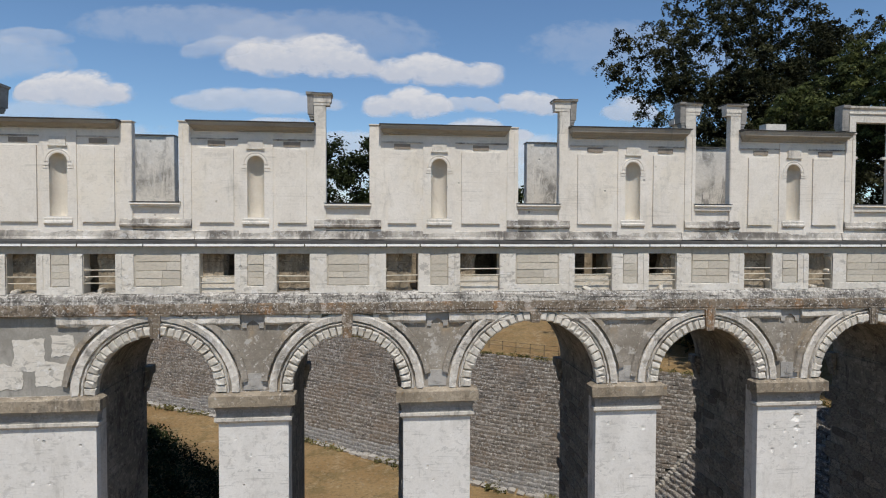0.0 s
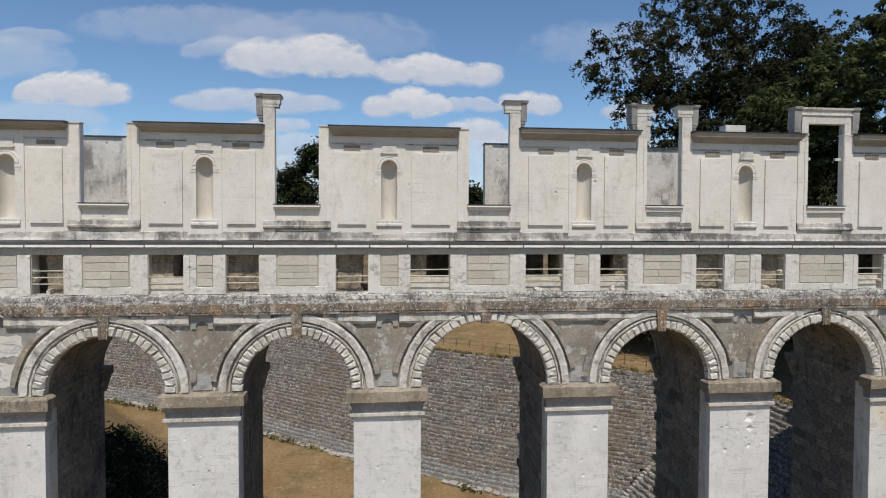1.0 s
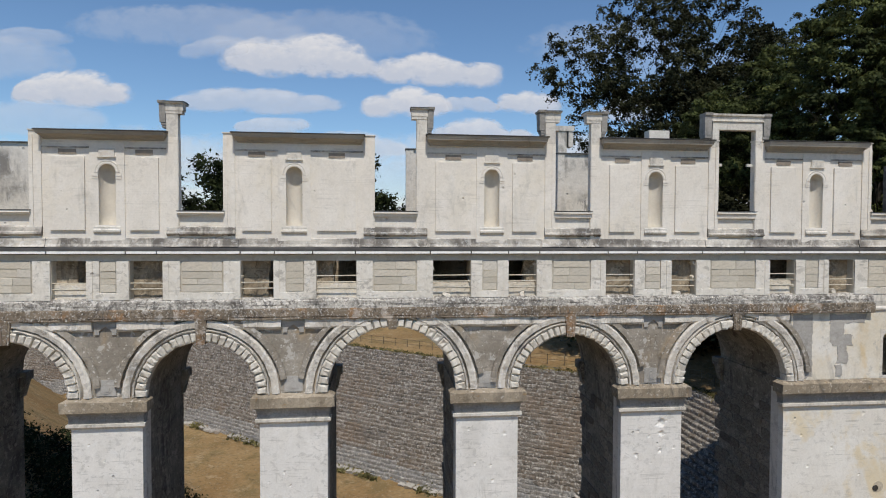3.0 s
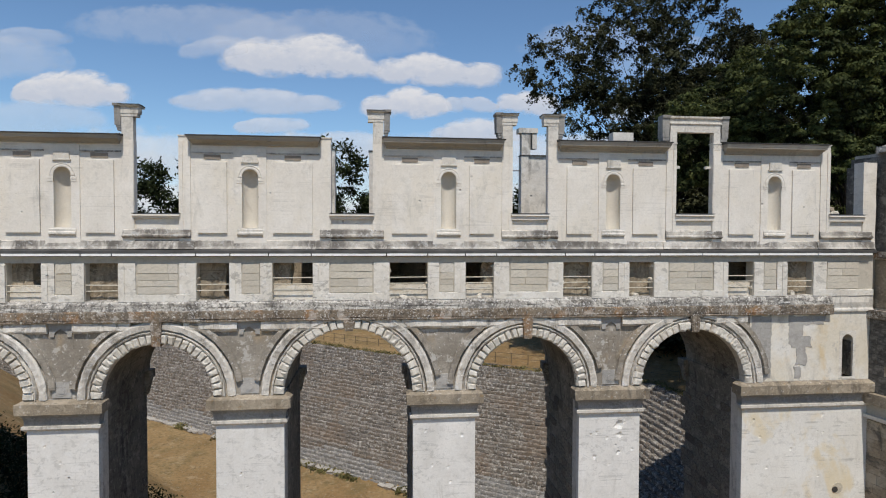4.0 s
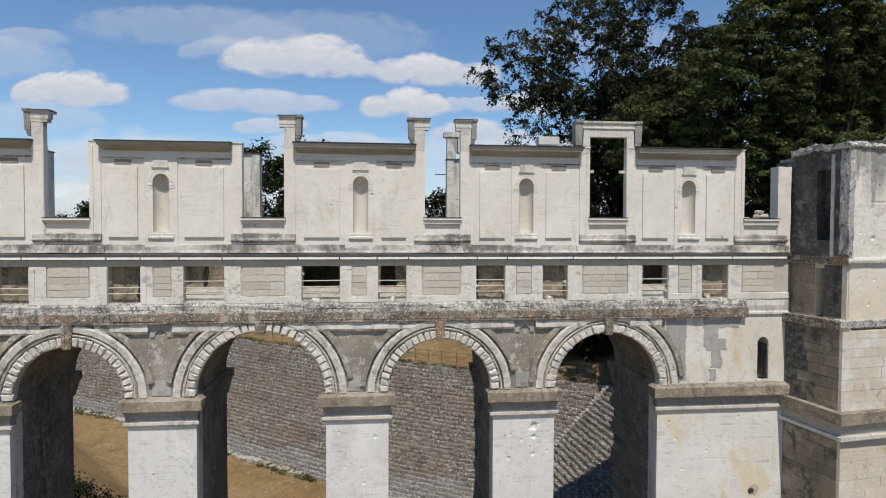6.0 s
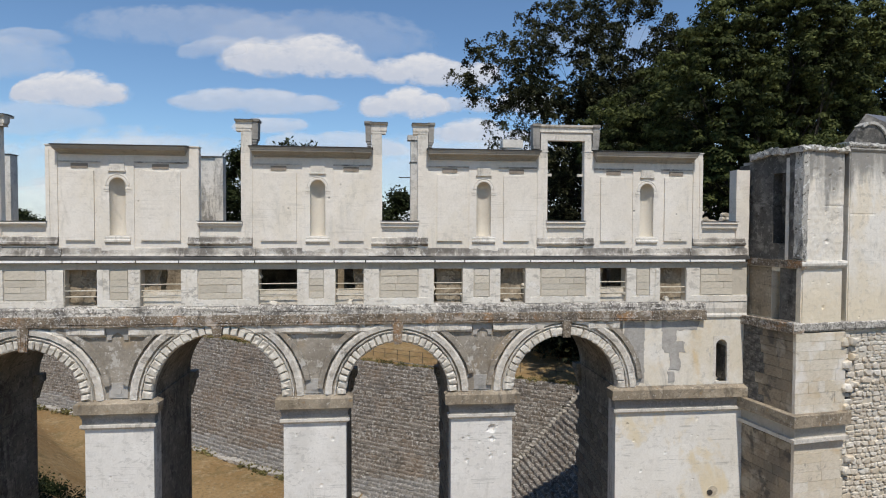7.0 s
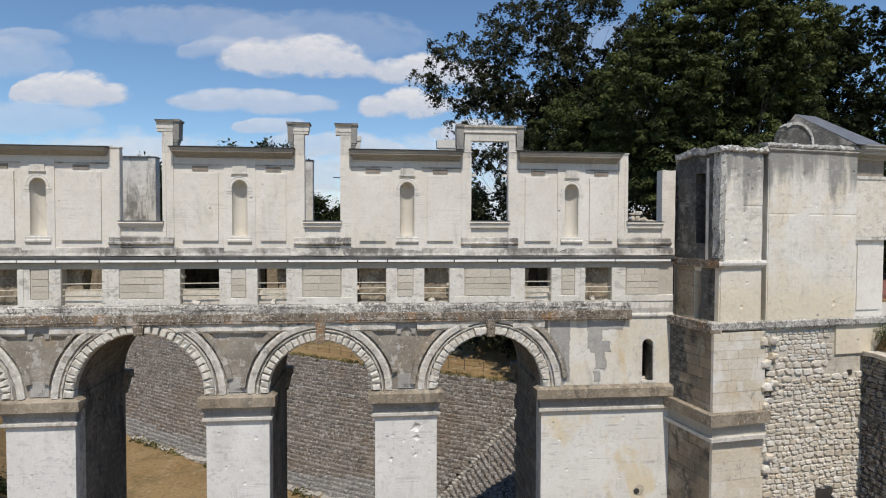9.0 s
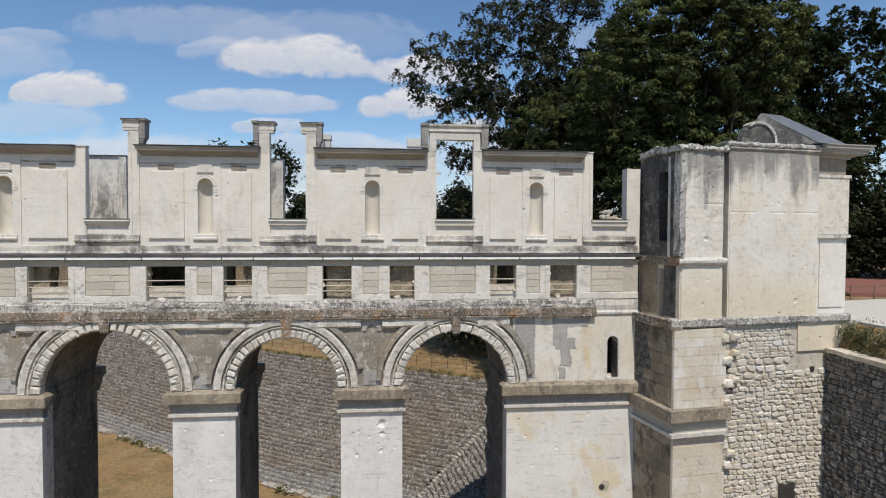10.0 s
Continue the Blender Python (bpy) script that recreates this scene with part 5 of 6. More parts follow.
part("tower_wall", boxes((2.78, 8.65, 0.02, 7.5, -5.1, 4.02)), M_TOWER, tower)
# recess coloured near black in place of the shade inside it
part("recess", boxes((2.5, 2.78, 0.5, 7.5, -5.1, 3.8)), M_BLACKENED_SHADED, tower, "upright recess, its shade put into the colour")
part("tower_core", boxes((2.68, 8.9, 0.16, 7.5, FLOOR - 0.5, -5.1)), M_RUBBLE, tower)
def pitted_face(x0, x1, y0, y1, z0, z1, pits, seed, wave=0.03, joint=None, step=0.075):
    """A weathered wall block: its front a fine grid with waves, shallow spalls, holes and a worn bed joint; its ends uneven."""
    rng = random.Random(seed)
    holes = [(rng.uniform(x0 + 0.1, x1 - 0.1), rng.uniform(z0 + 0.2, z1 - 0.2), rng.choice((0.05, 0.06, 0.08, 0.11))) for _ in range(pits)]
    nx, nz = max(4, int((x1 - x0) / step)), max(4, int((z1 - z0) / step))
    bm = bmesh.new()
    grid = []
    for j in range(nz + 1):
        z = z0 + (z1 - z0) * j / nz
        row = []
        for k in range(nx + 1):
            x = x0 + (x1 - x0) * k / nx
            y = y0 + wave * noise.noise(Vector((x * 0.9, z * 0.9, seed))) + wave * 0.35 * noise.noise(Vector((x * 5, z * 5, seed)))
            spall = noise.noise(Vector((x * 0.8, z * 1.1, seed + 7.0))) + 0.45 * noise.noise(Vector((x * 3.1, z * 3.1, seed)))
            if spall > 0.62:
                y += wave * 0.5
            if joint is not None and abs(z - joint - 0.03 * noise.noise(Vector((x, 0, seed)))) < step * 0.55:
                y += 0.02 * (noise.noise(Vector((x * 0.7, 1.0, seed))) > -0.1)
            for hx, hz, r in holes:
                q = ((x - hx) ** 2 + (z - hz) ** 2) / (r * r) * (1 + 0.8 * noise.noise(Vector((x * 8, z * 8, hx))))
                if q < 1.0:
                    y += 0.9 * r * (1 - q)
            edge = (0 if 0 < k < nx else (1 if k == 0 else -1))
            x += edge * (0.05 + 0.05 * noise.noise(Vector((0, z * 1.7, seed + k))) + 0.03 * noise.noise(Vector((3, z * 6, seed + k))))
            if edge:
                y += 0.06 + 0.05 * noise.noise(Vector((9, z * 2.5, seed)))
            row.append(bm.verts.new((x, y, z)))
        grid.append(row)
    back = [[bm.verts.new((r[k].co.x, y1, r[k].co.z)) for r in grid] for k in (0, nx)]
    for a, b in zip(grid, grid[1:]):
        for k in range(nx):
            bm.faces.new((a[k], a[k + 1], b[k + 1], b[k]))
    for j in range(nz):
        bm.faces.new((grid[j][0], grid[j + 1][0], back[0][j + 1], back[0][j]))
        bm.faces.new((grid[j][nx], back[1][j], back[1][j + 1], grid[j + 1][nx]))
    bm.faces.new([back[0][-1]] + grid[-1] + [back[1][-1]])
    bm.faces.new([back[1][0]] + grid[0][::-1] + [back[0][0]])
    return bm


part("tower_face", pitted_face(2.78, 8.65, -0.02, 0.1, -5.1, 4.02, 14, 5, 0.02, 0.55), M_TOWER, tower, "stained and pocked render")
part("pilaster", pitted_face(-0.12, 2.52, 0.0, 0.9, -1.9, 3.75, 8, 2, 0.04, 0.95), M_TOWER, tower, "weathered corner pilaster")
part("weathered_corner", rough_block(-0.2, 0.14, -0.045, 0.5, -1.75, 3.7, 16, 0.06, 0.0, 21), M_CRUST, tower, "black and grey weathered corner of the pilaster")
part("pilaster_flank", rough_block(-0.165, -0.1, 0.05, 0.84, -1.8, 3.7, 12, 0.025, 0.0, 6), M_BLACKENED_SHADED, tower, "dark lining on the pilaster's flank")
# the dark side wall with its doorways
bm = bmesh.new()
box(bm, -0.1, 0.5, 0.9, 1.1, -2.0, 3.7)
box(bm, -0.1, 0.5, 1.1, 2.0, 2.75, 3.7)
box(bm, -0.1, 0.5, 1.1, 2.0, -2.0, -1.0)
box(bm, -0.1, 0.5, 2.0, 3.75, -2.0, 3.95)
side = part("side_wall", bm, M_BLACKENED_SHADED, tower, "dark side wall with an empty doorway")
part("door_jamb", boxes((-0.16, 0.1, 0.86, 1.08, -1.9, 3.5)), M_TRIM, side, "pale worn door jamb")
part("inner_wall", boxes((1.6, 2.4, 0.9, 7.0, -2.0, 3.2)), M_BLACKENED_SHADED, tower)
bm = bmesh.new()
box(bm, -0.12, 2.5, 0.06, 1.4, -5.1, -2.0)
box(bm, -0.12, 2.5, 1.95, 3.75, -5.1, -2.0)
box(bm, -0.12, 2.5, 1.4, 1.95, -2.5, -2.0)
part("lower_wall", bm, M_TOWER, tower)
part("lower_face", pitted_face(-0.12, 2.5, 0.0, 0.08, -5.1, -1.9, 4, 13, 0.02), M_TOWER, tower, "cream stone below the pilaster")
part("side_lining", boxes((-0.14, -0.12, 0.35, 1.38, -5.05, -2.3)), M_BLACKENED_SHADED, tower, "dark lining on the tower's side")
part("side_lining", boxes((-0.14, -0.12, 1.97, 3.6, -5.05, -2.3)), M_INSIDE, tower, "bare ochre masonry at the tower's side")
part("tower_foot", boxes((-0.41, 2.7, -0.01, 4.2, FLOOR - 0.5, -5.6)), M_ASHLAR, tower, "mortar of the ashlar corner")
rng = random.Random(31)
shapes = []
for inset in (0.006, 0.008, 0.009):
    bm = bmesh.new()
    vs = [[bm.verts.new((sx * (0.5 - e), y, sz * (0.5 - 1.6 * e))) for sx, sz in ((-1, -1), (1, -1), (1, 1), (-1, 1))] for y, e in ((0.5, 0.0), (-0.38, 0.0), (-0.5, inset))]
    for a, b in zip(vs, vs[1:]):
        for k in range(4):
            bm.faces.new((a[k], a[(k + 1) % 4], b[(k + 1) % 4], b[k]))
    bm.faces.new(vs[2])
    me = bpy.data.meshes.new("ashlar_block")
    bmesh.ops.recalc_face_normals(bm, faces=bm.faces)
    bm.to_mesh(me)
    bm.free()
    me.materials.append((M_BLOCK, M_BLOCK_STAINED, M_BLACKENED_SHADED)[len(shapes)])
    shapes.append(me)
z = -5.62
while z > -17:
    h = rng.uniform(0.42, 0.62)
    if not -11.3 < z - h / 2 < -9.7:
        x = -0.47
        while x < 2.55:
            w = min(rng.uniform(0.8, 1.9), 2.72 - x)
            piece("ashlar_block", shapes[0], tower, put(x + w / 2, 0.06 + rng.uniform(-0.012, 0.012), z - h / 2, w * 0.996, 0.26, h * 0.993)) if w > 0.25 else None
            x += w
        y = 0.1
        while y < 4.0:
            w = rng.uniform(0.6, 1.2)
            piece("ashlar_block", shapes[2 if y > 1.3 + 0.6 * rng.random() and z > -9.8 else 1], tower, put(-0.38 + rng.uniform(-0.012, 0.012), y + w / 2, z - h / 2, w * 0.994, 0.2, h * 0.99, rz=-90))
            y += w
    z -= h
# mouldings
bm = bmesh.new()
prism(bm, [(0.1, -1.85), (-0.14, -1.88), (-0.2, -2.0), (-0.18, -2.12), (-0.05, -2.3), (0.1, -2.3)], -0.3, 2.6, 12, 0.02, 1)
part("moulding", bm, M_TRIM, tower, "pale moulding")
bm = rough_block(-0.3, 0.0, -0.15, 3.7, -2.25, -1.85, 5, 0.03)
part("moulding", bm, M_LEDGE, tower)
bm = bmesh.new()
prism(bm, [(0.4, -5.06), (-0.02, -5.08), (-0.1, -5.14), (-0.1, -5.44), (-0.04, -5.54), (0.4, -5.56)], -0.62, 10.95, 120, 0.03, 6)
part("ledge", bm, M_WASH, tower, "worn mottled ledge")
bm = rough_block(-0.68, 0.0, -0.1, 3.9, -5.6, -5.12, 7, 0.03)
part("ledge", bm, M_LEDGE, tower, "dark ledge along the side")
for z0, z1, d, m in ((-10.35, -9.75, 0.42, M_CAP), (-11.0, -10.35, 0.08, M_PANEL), (-11.2, -11.0, 0.3, M_TRIM)):
    part("band", rough_block(-0.45 - d, 2.75, -0.05 - d, 4.1, z0, z1, 6, 0.02, seed=z0), m, tower)
# broken tops
def crust(x0, x1, y0, y1, z0, z1, nx, rough, seed, wave=0.0):
    """A broken lichened top: a slab with a ragged upper side and front."""
    bm = bmesh.new()
    rings = []
    for k in range(nx + 1):
        x = x0 + (x1 - x0) * k / nx
        ring = []
        for j, (y, z) in enumerate(((y1, z0), (y0 + 0.1, z0), (y0 + 0.02, z0 + 0.3 * (z1 - z0)), (y0, z0 + 0.6 * (z1 - z0)), (y0 + 0.06, z1), (y0 + 0.4, z1 + 0.05), (y1, z1))):
            d = noise.noise_vector(Vector((x * 2.2, j * 1.7, seed))) + noise.noise_vector(Vector((x * 7.0, j * 2.9, seed + 5))) * 0.8
            lift = wave * noise.noise(Vector((x * 0.8, 0, seed))) if z > z0 + 0.1 else 0.0
            ring.append(bm.verts.new((x, y + d.y * rough * (1.0 if j not in (0, 6) else 0), z + d.z * rough * (1.3 if j >= 3 else 0.5) + lift)))
        rings.append(ring)
    for a, b in zip(rings, rings[1:]):
        for j in range(7):
            bm.faces.new((a[j], a[(j + 1) % 7], b[(j + 1) % 7], b[j]))
    bm.faces.new(rings[0][::-1]), bm.faces.new(rings[-1])
    return bm


part("coping", crust(2.6, 8.75, -0.16, 1.2, 4.0, 4.27, 90, 0.05, 5), M_CRUST, tower, "broken lichened coping")
bm = bmesh.new()
prism(bm, [(0.3, 4.02), (-0.1, 4.0), (-0.12, 3.93), (-0.05, 3.84), (0.03, 3.76), (0.3, 3.76)], 2.72, 8.66, 40, 0.015, 3)
part("moulding", bm, M_TOWER, tower, "worn moulding below the coping")
part("coping", crust(-0.35, 2.62, -0.18, 1.0, 3.72, 3.98, 60, 0.09, 3, 0.2), M_CRUST, tower, "broken top, mossy and black")
part("coping", rough_block(-0.32, 0.62, 0.8, 3.5, 3.72, 4.05, 17, 0.1, 0.24, 8), M_CRUST, tower, "broken top of the side wall")
# rubble facing, stone by stone
rng = random.Random(11)
shapes = [rubble_mesh("rubble_stone", M_RUBSTONE, rng, rng.choice((7, 8, 9))) for _ in range(12)]
count, rest = 0, []
for x, z, w, h in rubble_rows(2.85, 9.6, -17.0, -5.7, rng, 0.16, 0.4):
    if rng.random() < 0.035:
        continue
    edge = 8.85 if z > -7.75 else 9.62
    if x + w / 2 > edge or (x + w / 2 > 7.4 and z > -8.05) or (6.35 < x < 7.7 and z < -14.4) or (abs(x - 8.56) < 0.2 and abs(z + 8.15) < 0.2):
        continue
    flush = z > -7.4
    m = put(x, 0.15, z, w * rng.uniform(0.86, 0.98), (0.07 if flush else 0.11) + rng.uniform(0.0, 0.12) * (0.5 if flush else 1.0), h * rng.uniform(0.82, 0.97), ry=rng.uniform(-9, 9))
    if count < 300:
        piece("rubble_stone", rng.choice(shapes), tower, m)
    else:
        rest.append((rng.randrange(4), m))
    count += 1
for k in range(4):
    joined("rubble_rest", shapes[k], [m for j, m in rest if j == k], tower, M_RUBREST)
# dark plate in place of the shade in a small square hole
part("putlog_hole", boxes((8.43, 8.7, 0.1, 0.17, -8.3, -8.02)), M_IRON_AND_HOLES, tower, "small dark plate for the shade in a square hole")
part("tower_core", boxes((8.85, 10.9, 0.18, 3.0, FLOOR - 0.5, -7.1)), M_RUBBLE, tower)
part("rendered_end", boxes((8.85, 10.9, 0.06, 3.0, -7.1, -5.3)), M_TOWER, tower)
# loose toothing stones on the break between ashlar and rubble
big = [rubble_mesh("tooth_stone", M_BLOCK, rng, 8, 0.2) for _ in range(4)]
for k, (tx, zz, w) in enumerate(((2.62, -6.15, 0.5), (3.25, -6.15, 0.6), (2.8, -7.35, 0.75), (3.3, -7.0, 0.4), (2.85, -8.6, 0.8), (3.3, -8.45, 0.5), (2.8, -9.6, 0.5), (3.1, -12.4, 0.5), (2.9, -13.0, 0.6))):
    piece("tooth_stone", big[k % 4], tower, put(tx, 0.06, zz, w, 0.5, rng.uniform(0.36, 0.5), ry=rng.uniform(-6, 6)))
# dark plates over the mortar, painted shade of the gaps
part("toothing_gap", boxes((2.78, 3.1, 0.12, 0.17, -6.55, -5.85), (3.02, 3.3, 0.12, 0.17, -9.3, -8.8), (2.74, 3.2, 0.12, 0.17, -8.1, -7.7)), M_IRON_AND_HOLES, tower, "dark plates for the shade between the toothing stones")
part("ashlar_patch", boxes((7.5, 8.85, 0.055, 0.3, -7.1, -5.5)), M_TOWER, tower, "smooth pale patch")
# dark block set forward as the shade of the opening
part("loophole", boxes((6.45, 7.6, 0.13, 0.9, -16.5, -14.56)), M_IRON_AND_HOLES, tower, "dark block for the shade in a square opening")

# ---- the gatehouse behind and beside the tower ----
gate = thing("gatehouse", (30.0, -3.45, 0), "small pale gatehouse with a slate roof and moulded cornice", "building", turn=8.3)
part("wall", boxes((8.66, 10.85, 0.2, 9.0, -5.4, 2.7)), M_PLASTER, gate)
part("frieze", boxes((8.66, 10.78, 0.26, 9.0, 2.7, 3.75)), M_FRIEZE, gate, "brown weathered frieze")
part("rubble_band", boxes((8.7, 10.86, 0.1, 0.22, -0.62, 2.55)), M_PITTED, gate, "band of bare pitted stone")
part("string", boxes((8.66, 10.95, 0.05, 0.3, 2.55, 2.72)), M_TRIM, gate)
part("string", boxes((8.66, 10.95, 0.02, 0.3, -0.82, -0.64)), M_TRIM, gate)
part("panel", boxes((8.95, 10.6, 0.14, 0.22, -4.7, -1.1)), M_PLASTER, gate, "raised panel")
bm = bmesh.new()
for z0, z1, d in ((3.62, 3.74, 0.12), (3.74, 3.84, 0.3), (3.84, 3.9, 0.8), (3.9, 4.06, 0.86), (4.06, 4.13, 1.0), (4.13, 4.3, 1.06), (4.3, 4.36, 1.16)):
    box(bm, 8.67, 10.85 + d, 0.2 - d * 0.6, 9.0 + d, z0, z1)
part("cornice", bm, M_EAVES, gate, "deep moulded cornice")
bm = bmesh.new()
vs = [bm.verts.new(v) for v in ((8.25, -0.3, 4.385), (10.15, -0.3, 4.385), (12.0, 9.0, 4.335), (6.2, 4.0, 4.335), (7.9, 3.5, 6.7), (9.5, 3.6, 6.66))]
bm.faces.new((vs[0], vs[1], vs[5], vs[4])), bm.faces.new((vs[1], vs[2], vs[5])), bm.faces.new((vs[2], vs[3], vs[4], vs[5])), bm.faces.new((vs[3], vs[2], vs[1], vs[0]))
part("roof", bm, M_SLATE, gate, "hipped grey slate roof")
# left slope of the roof, coloured dark in place of its shade
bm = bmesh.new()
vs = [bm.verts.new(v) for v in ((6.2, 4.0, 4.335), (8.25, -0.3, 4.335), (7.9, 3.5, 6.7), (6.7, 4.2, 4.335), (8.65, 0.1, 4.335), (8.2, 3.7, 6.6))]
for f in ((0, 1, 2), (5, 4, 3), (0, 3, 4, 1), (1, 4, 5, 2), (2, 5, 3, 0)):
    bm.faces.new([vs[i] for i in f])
part("hip_face", bm, M_BLACKENED_SHADED, gate, "left face of the hipped roof, shade put into its colour")
bm = bmesh.new()
disc(bm, 5.95, 4.58, 1.12, 1.5, 1.9, 40)
part("gable", bm, M_BLACKENED_SHADED, gate, "rounded blackened gable")
bm = bmesh.new()
ring_sweep(bm, 5.95, 4.58, [(1.04, 1.4), (1.2, 1.4), (1.2, 1.9), (1.04, 1.9)], -6, 128, 26)
part("gable_coping", bm, M_CRUST, gate, "pale curved coping")

bm = rough_block(0.9, 3.6, 9.75, 11.0, -6.0, 0.35, 20, 0.1, 0.3, 4)
ruin = part("ruined_wall", bm, M_RUBBLE, gate, "ruined rubble wall behind the bridge's end")
for x, z, w, h in rubble_rows(0.6, 3.3, -1.6, 1.3, random.Random(77), 0.2, 0.4):
    if z < 0.6 + 0.55 * noise.noise(Vector((x * 1.3, 2.0, 0))) + 0.2 * math.sin(x * 2):
        ob = piece("rubble_stone", shapes[int(x * 7) % len(shapes)], ruin, put(x, 9.7, z, w, 0.3, h * 0.97))

# ---- retaining wall towards the near bank ----
retain = thing("retaining_wall", (39.7, -20, FLOOR), "dark rubble retaining wall overgrown at the top", "wall")
part("core", boxes((39.45, 40.2, -45, -1.6, FLOOR - 0.5, -7.25)), M_BLACKENED_SHADED, retain)
rng = random.Random(5)
shapes = [rubble_mesh("wall_stone", M_RETAIN, rng, rng.choice((7, 8, 9)), 0.18) for _ in range(10)]
count, rest = 0, []
for y, z, w, h in rubble_rows(1.9, 10.5, -18.0, -7.25, rng, 0.17, 0.4):
    m = put(39.44, -y, z, w * rng.uniform(0.9, 0.99), rng.uniform(0.14, 0.27), h * rng.uniform(0.86, 0.97), rz=-90, ry=rng.uniform(-8, 8))
    if count < 300:
        piece("wall_stone", rng.choice(shapes), retain, m)
    else:
        rest.append((rng.randrange(3), m))
    count += 1
for k in range(3):
    joined("wall_rest", shapes[k], [m for j, m in rest if j == k], retain, M_RETREST)
bm = rough_block(39.25, 40.35, -14, -1.9, -7.25, -7.0, 40, 0.05)
part("coping", bm, M_RUBBLE, retain, "worn coping")

# ---- path, fences ----
bm = bmesh.new()
pts = [(41.05, -11.0), (75, -12.0), (75, -4.0), (75, 6.0), (52, 8.0), (42.4, 6.0), (40.6, 2.0), (40.4, -1.6), (41.05, -2.2)]
bm.faces.new([bm.verts.new((x, y, -5.5)) for x, y in pts])
ext = bmesh.ops.extrude_face_region(bm, geom=bm.faces[:])
bmesh.ops.translate(bm, verts=[v for v in ext["geom"] if isinstance(v, bmesh.types.BMVert)], vec=(0, 0, -0.4))
path_ob = part("path", bm, M_GRAVEL)
tagged(path_ob, "pale gravel forecourt", "path", kind="structure")


bm = bmesh.new()
bm.faces.new([bm.verts.new((x, y, -5.42)) for x, y in ((52, 11), (74, 9), (86, 30), (62, 31))])
ext = bmesh.ops.extrude_face_region(bm, geom=bm.faces[:])
bmesh.ops.translate(bm, verts=[v for v in ext["geom"] if isinstance(v, bmesh.types.BMVert)], vec=(0, 0, -0.6))
tagged(part("red_court", bm, M_REDTRACK), "reddish hard court beyond the forecourt", "court", kind="structure")


def fence(name, pts, label, height=1.2):
    ob = thing(name, (*pts[0][:2], pts[0][2]), label, "fence")
    for k, p in enumerate(pts):
        bm = bmesh.new()
        tube(bm, [Vector(p) - Vector((0, 0, 0.3)), Vector(p) + Vector((0, 0, height))], [0.05, 0.045], 6)
        part("post", bm, M_WOOD, ob)
        if k:
            for h in (height * 0.5, height * 0.95):
                bm = bmesh.new()
                tube(bm, [Vector(pts[k - 1]) + Vector((0, 0, h)), Vector(p) + Vector((0, 0, h))], [0.025, 0.025], 5)
                part("rail", bm, M_WOOD, ob)
    return ob


def above(x, y, lift=0.0):
    return float(ground_height(x, y)) + lift


line = []
for p, d, nrm in rim_points(1.0)[::2]:
    q = p + nrm * 2.6
    line.append((q.x, q.y, above(q.x, q.y)))
fence("post_and_rail_fence", line, "thin dark post and rail fence along the moat's edge")

fence("court_fence", [(44 + 2.4 * k, 6.2 + 0.55 * k, -5.55) for k in range(12)], "thin dark fence before the reddish court", 1.1)

# ---- the stone escarpment across the moat ----
escarp = thing("escarpment_wall", (0, 40, FLOOR), "sloping escarpment of dark weathered stone courses", "wall")
rng = random.Random(21)
layers = {False: ([], []), True: ([], [])}
nrows = 33
rise = RISE / nrows
near = []


def on_slope(s, off):
    """A place on the long slope: s along the foot, off up its slope (in plan)."""
    k = max(0, min(int(s), len(FOOT) - 3))
    d0, d1 = (FOOT[k + 1] - FOOT[k]).normalized(), (FOOT[k + 2] - FOOT[k + 1]).normalized()
    p = FOOT[k].lerp(FOOT[k + 1], s - k)
    d = d0.lerp(d1, s - k).normalized()
    return p + Vector((-d.y, d.x)) * off


STONE_FACES = [(0, 1, 2, 3), (3, 2, 4, 5), (5, 4, 6, 7), (0, 3, 5, 7, 8), (1, 9, 6, 4, 2)]


def lay_stone(a, e, z0, run, keep):
    """One stone of a course between two places on its foot line: a steep face, a worn edge and a ledge behind."""
    d = (e - a).normalized()
    nrm = Vector((-d.y, d.x))
    push = nrm * rng.uniform(-0.09, 0.06)
    a, e = a + push, e + push
    z0 += rng.uniform(-0.02, 0.02)
    if keep and len(near) < 300:
        near.append((a, d, nrm, z0, (e - a).length, run))
        return
    q = nrm * (run + 0.45)
    zt = z0 + rise * rng.uniform(0.78, 0.98)
    t, c = nrm * rng.uniform(0.0, 0.04), nrm * rng.uniform(0.05, 0.12)
    zc = z0 + (zt - z0) * rng.uniform(0.66, 0.85)
    low = z0 - FLOOR < 1.7 + 1.3 * noise.noise(Vector((a.x * 0.13, a.y * 0.13, 1.0)))
    verts, faces = layers[low]
    b = len(verts)
    for p, zz in ((a, z0), (e, z0), (e + t, zc), (a + t, zc), (e + c, zt), (a + c, zt), (e + q, zt), (a + q, zt), (a + q, z0), (e + q, z0)):
        verts.append((p.x, p.y, zz))
    faces.extend(tuple(b + j for j in f) for f in STONE_FACES)


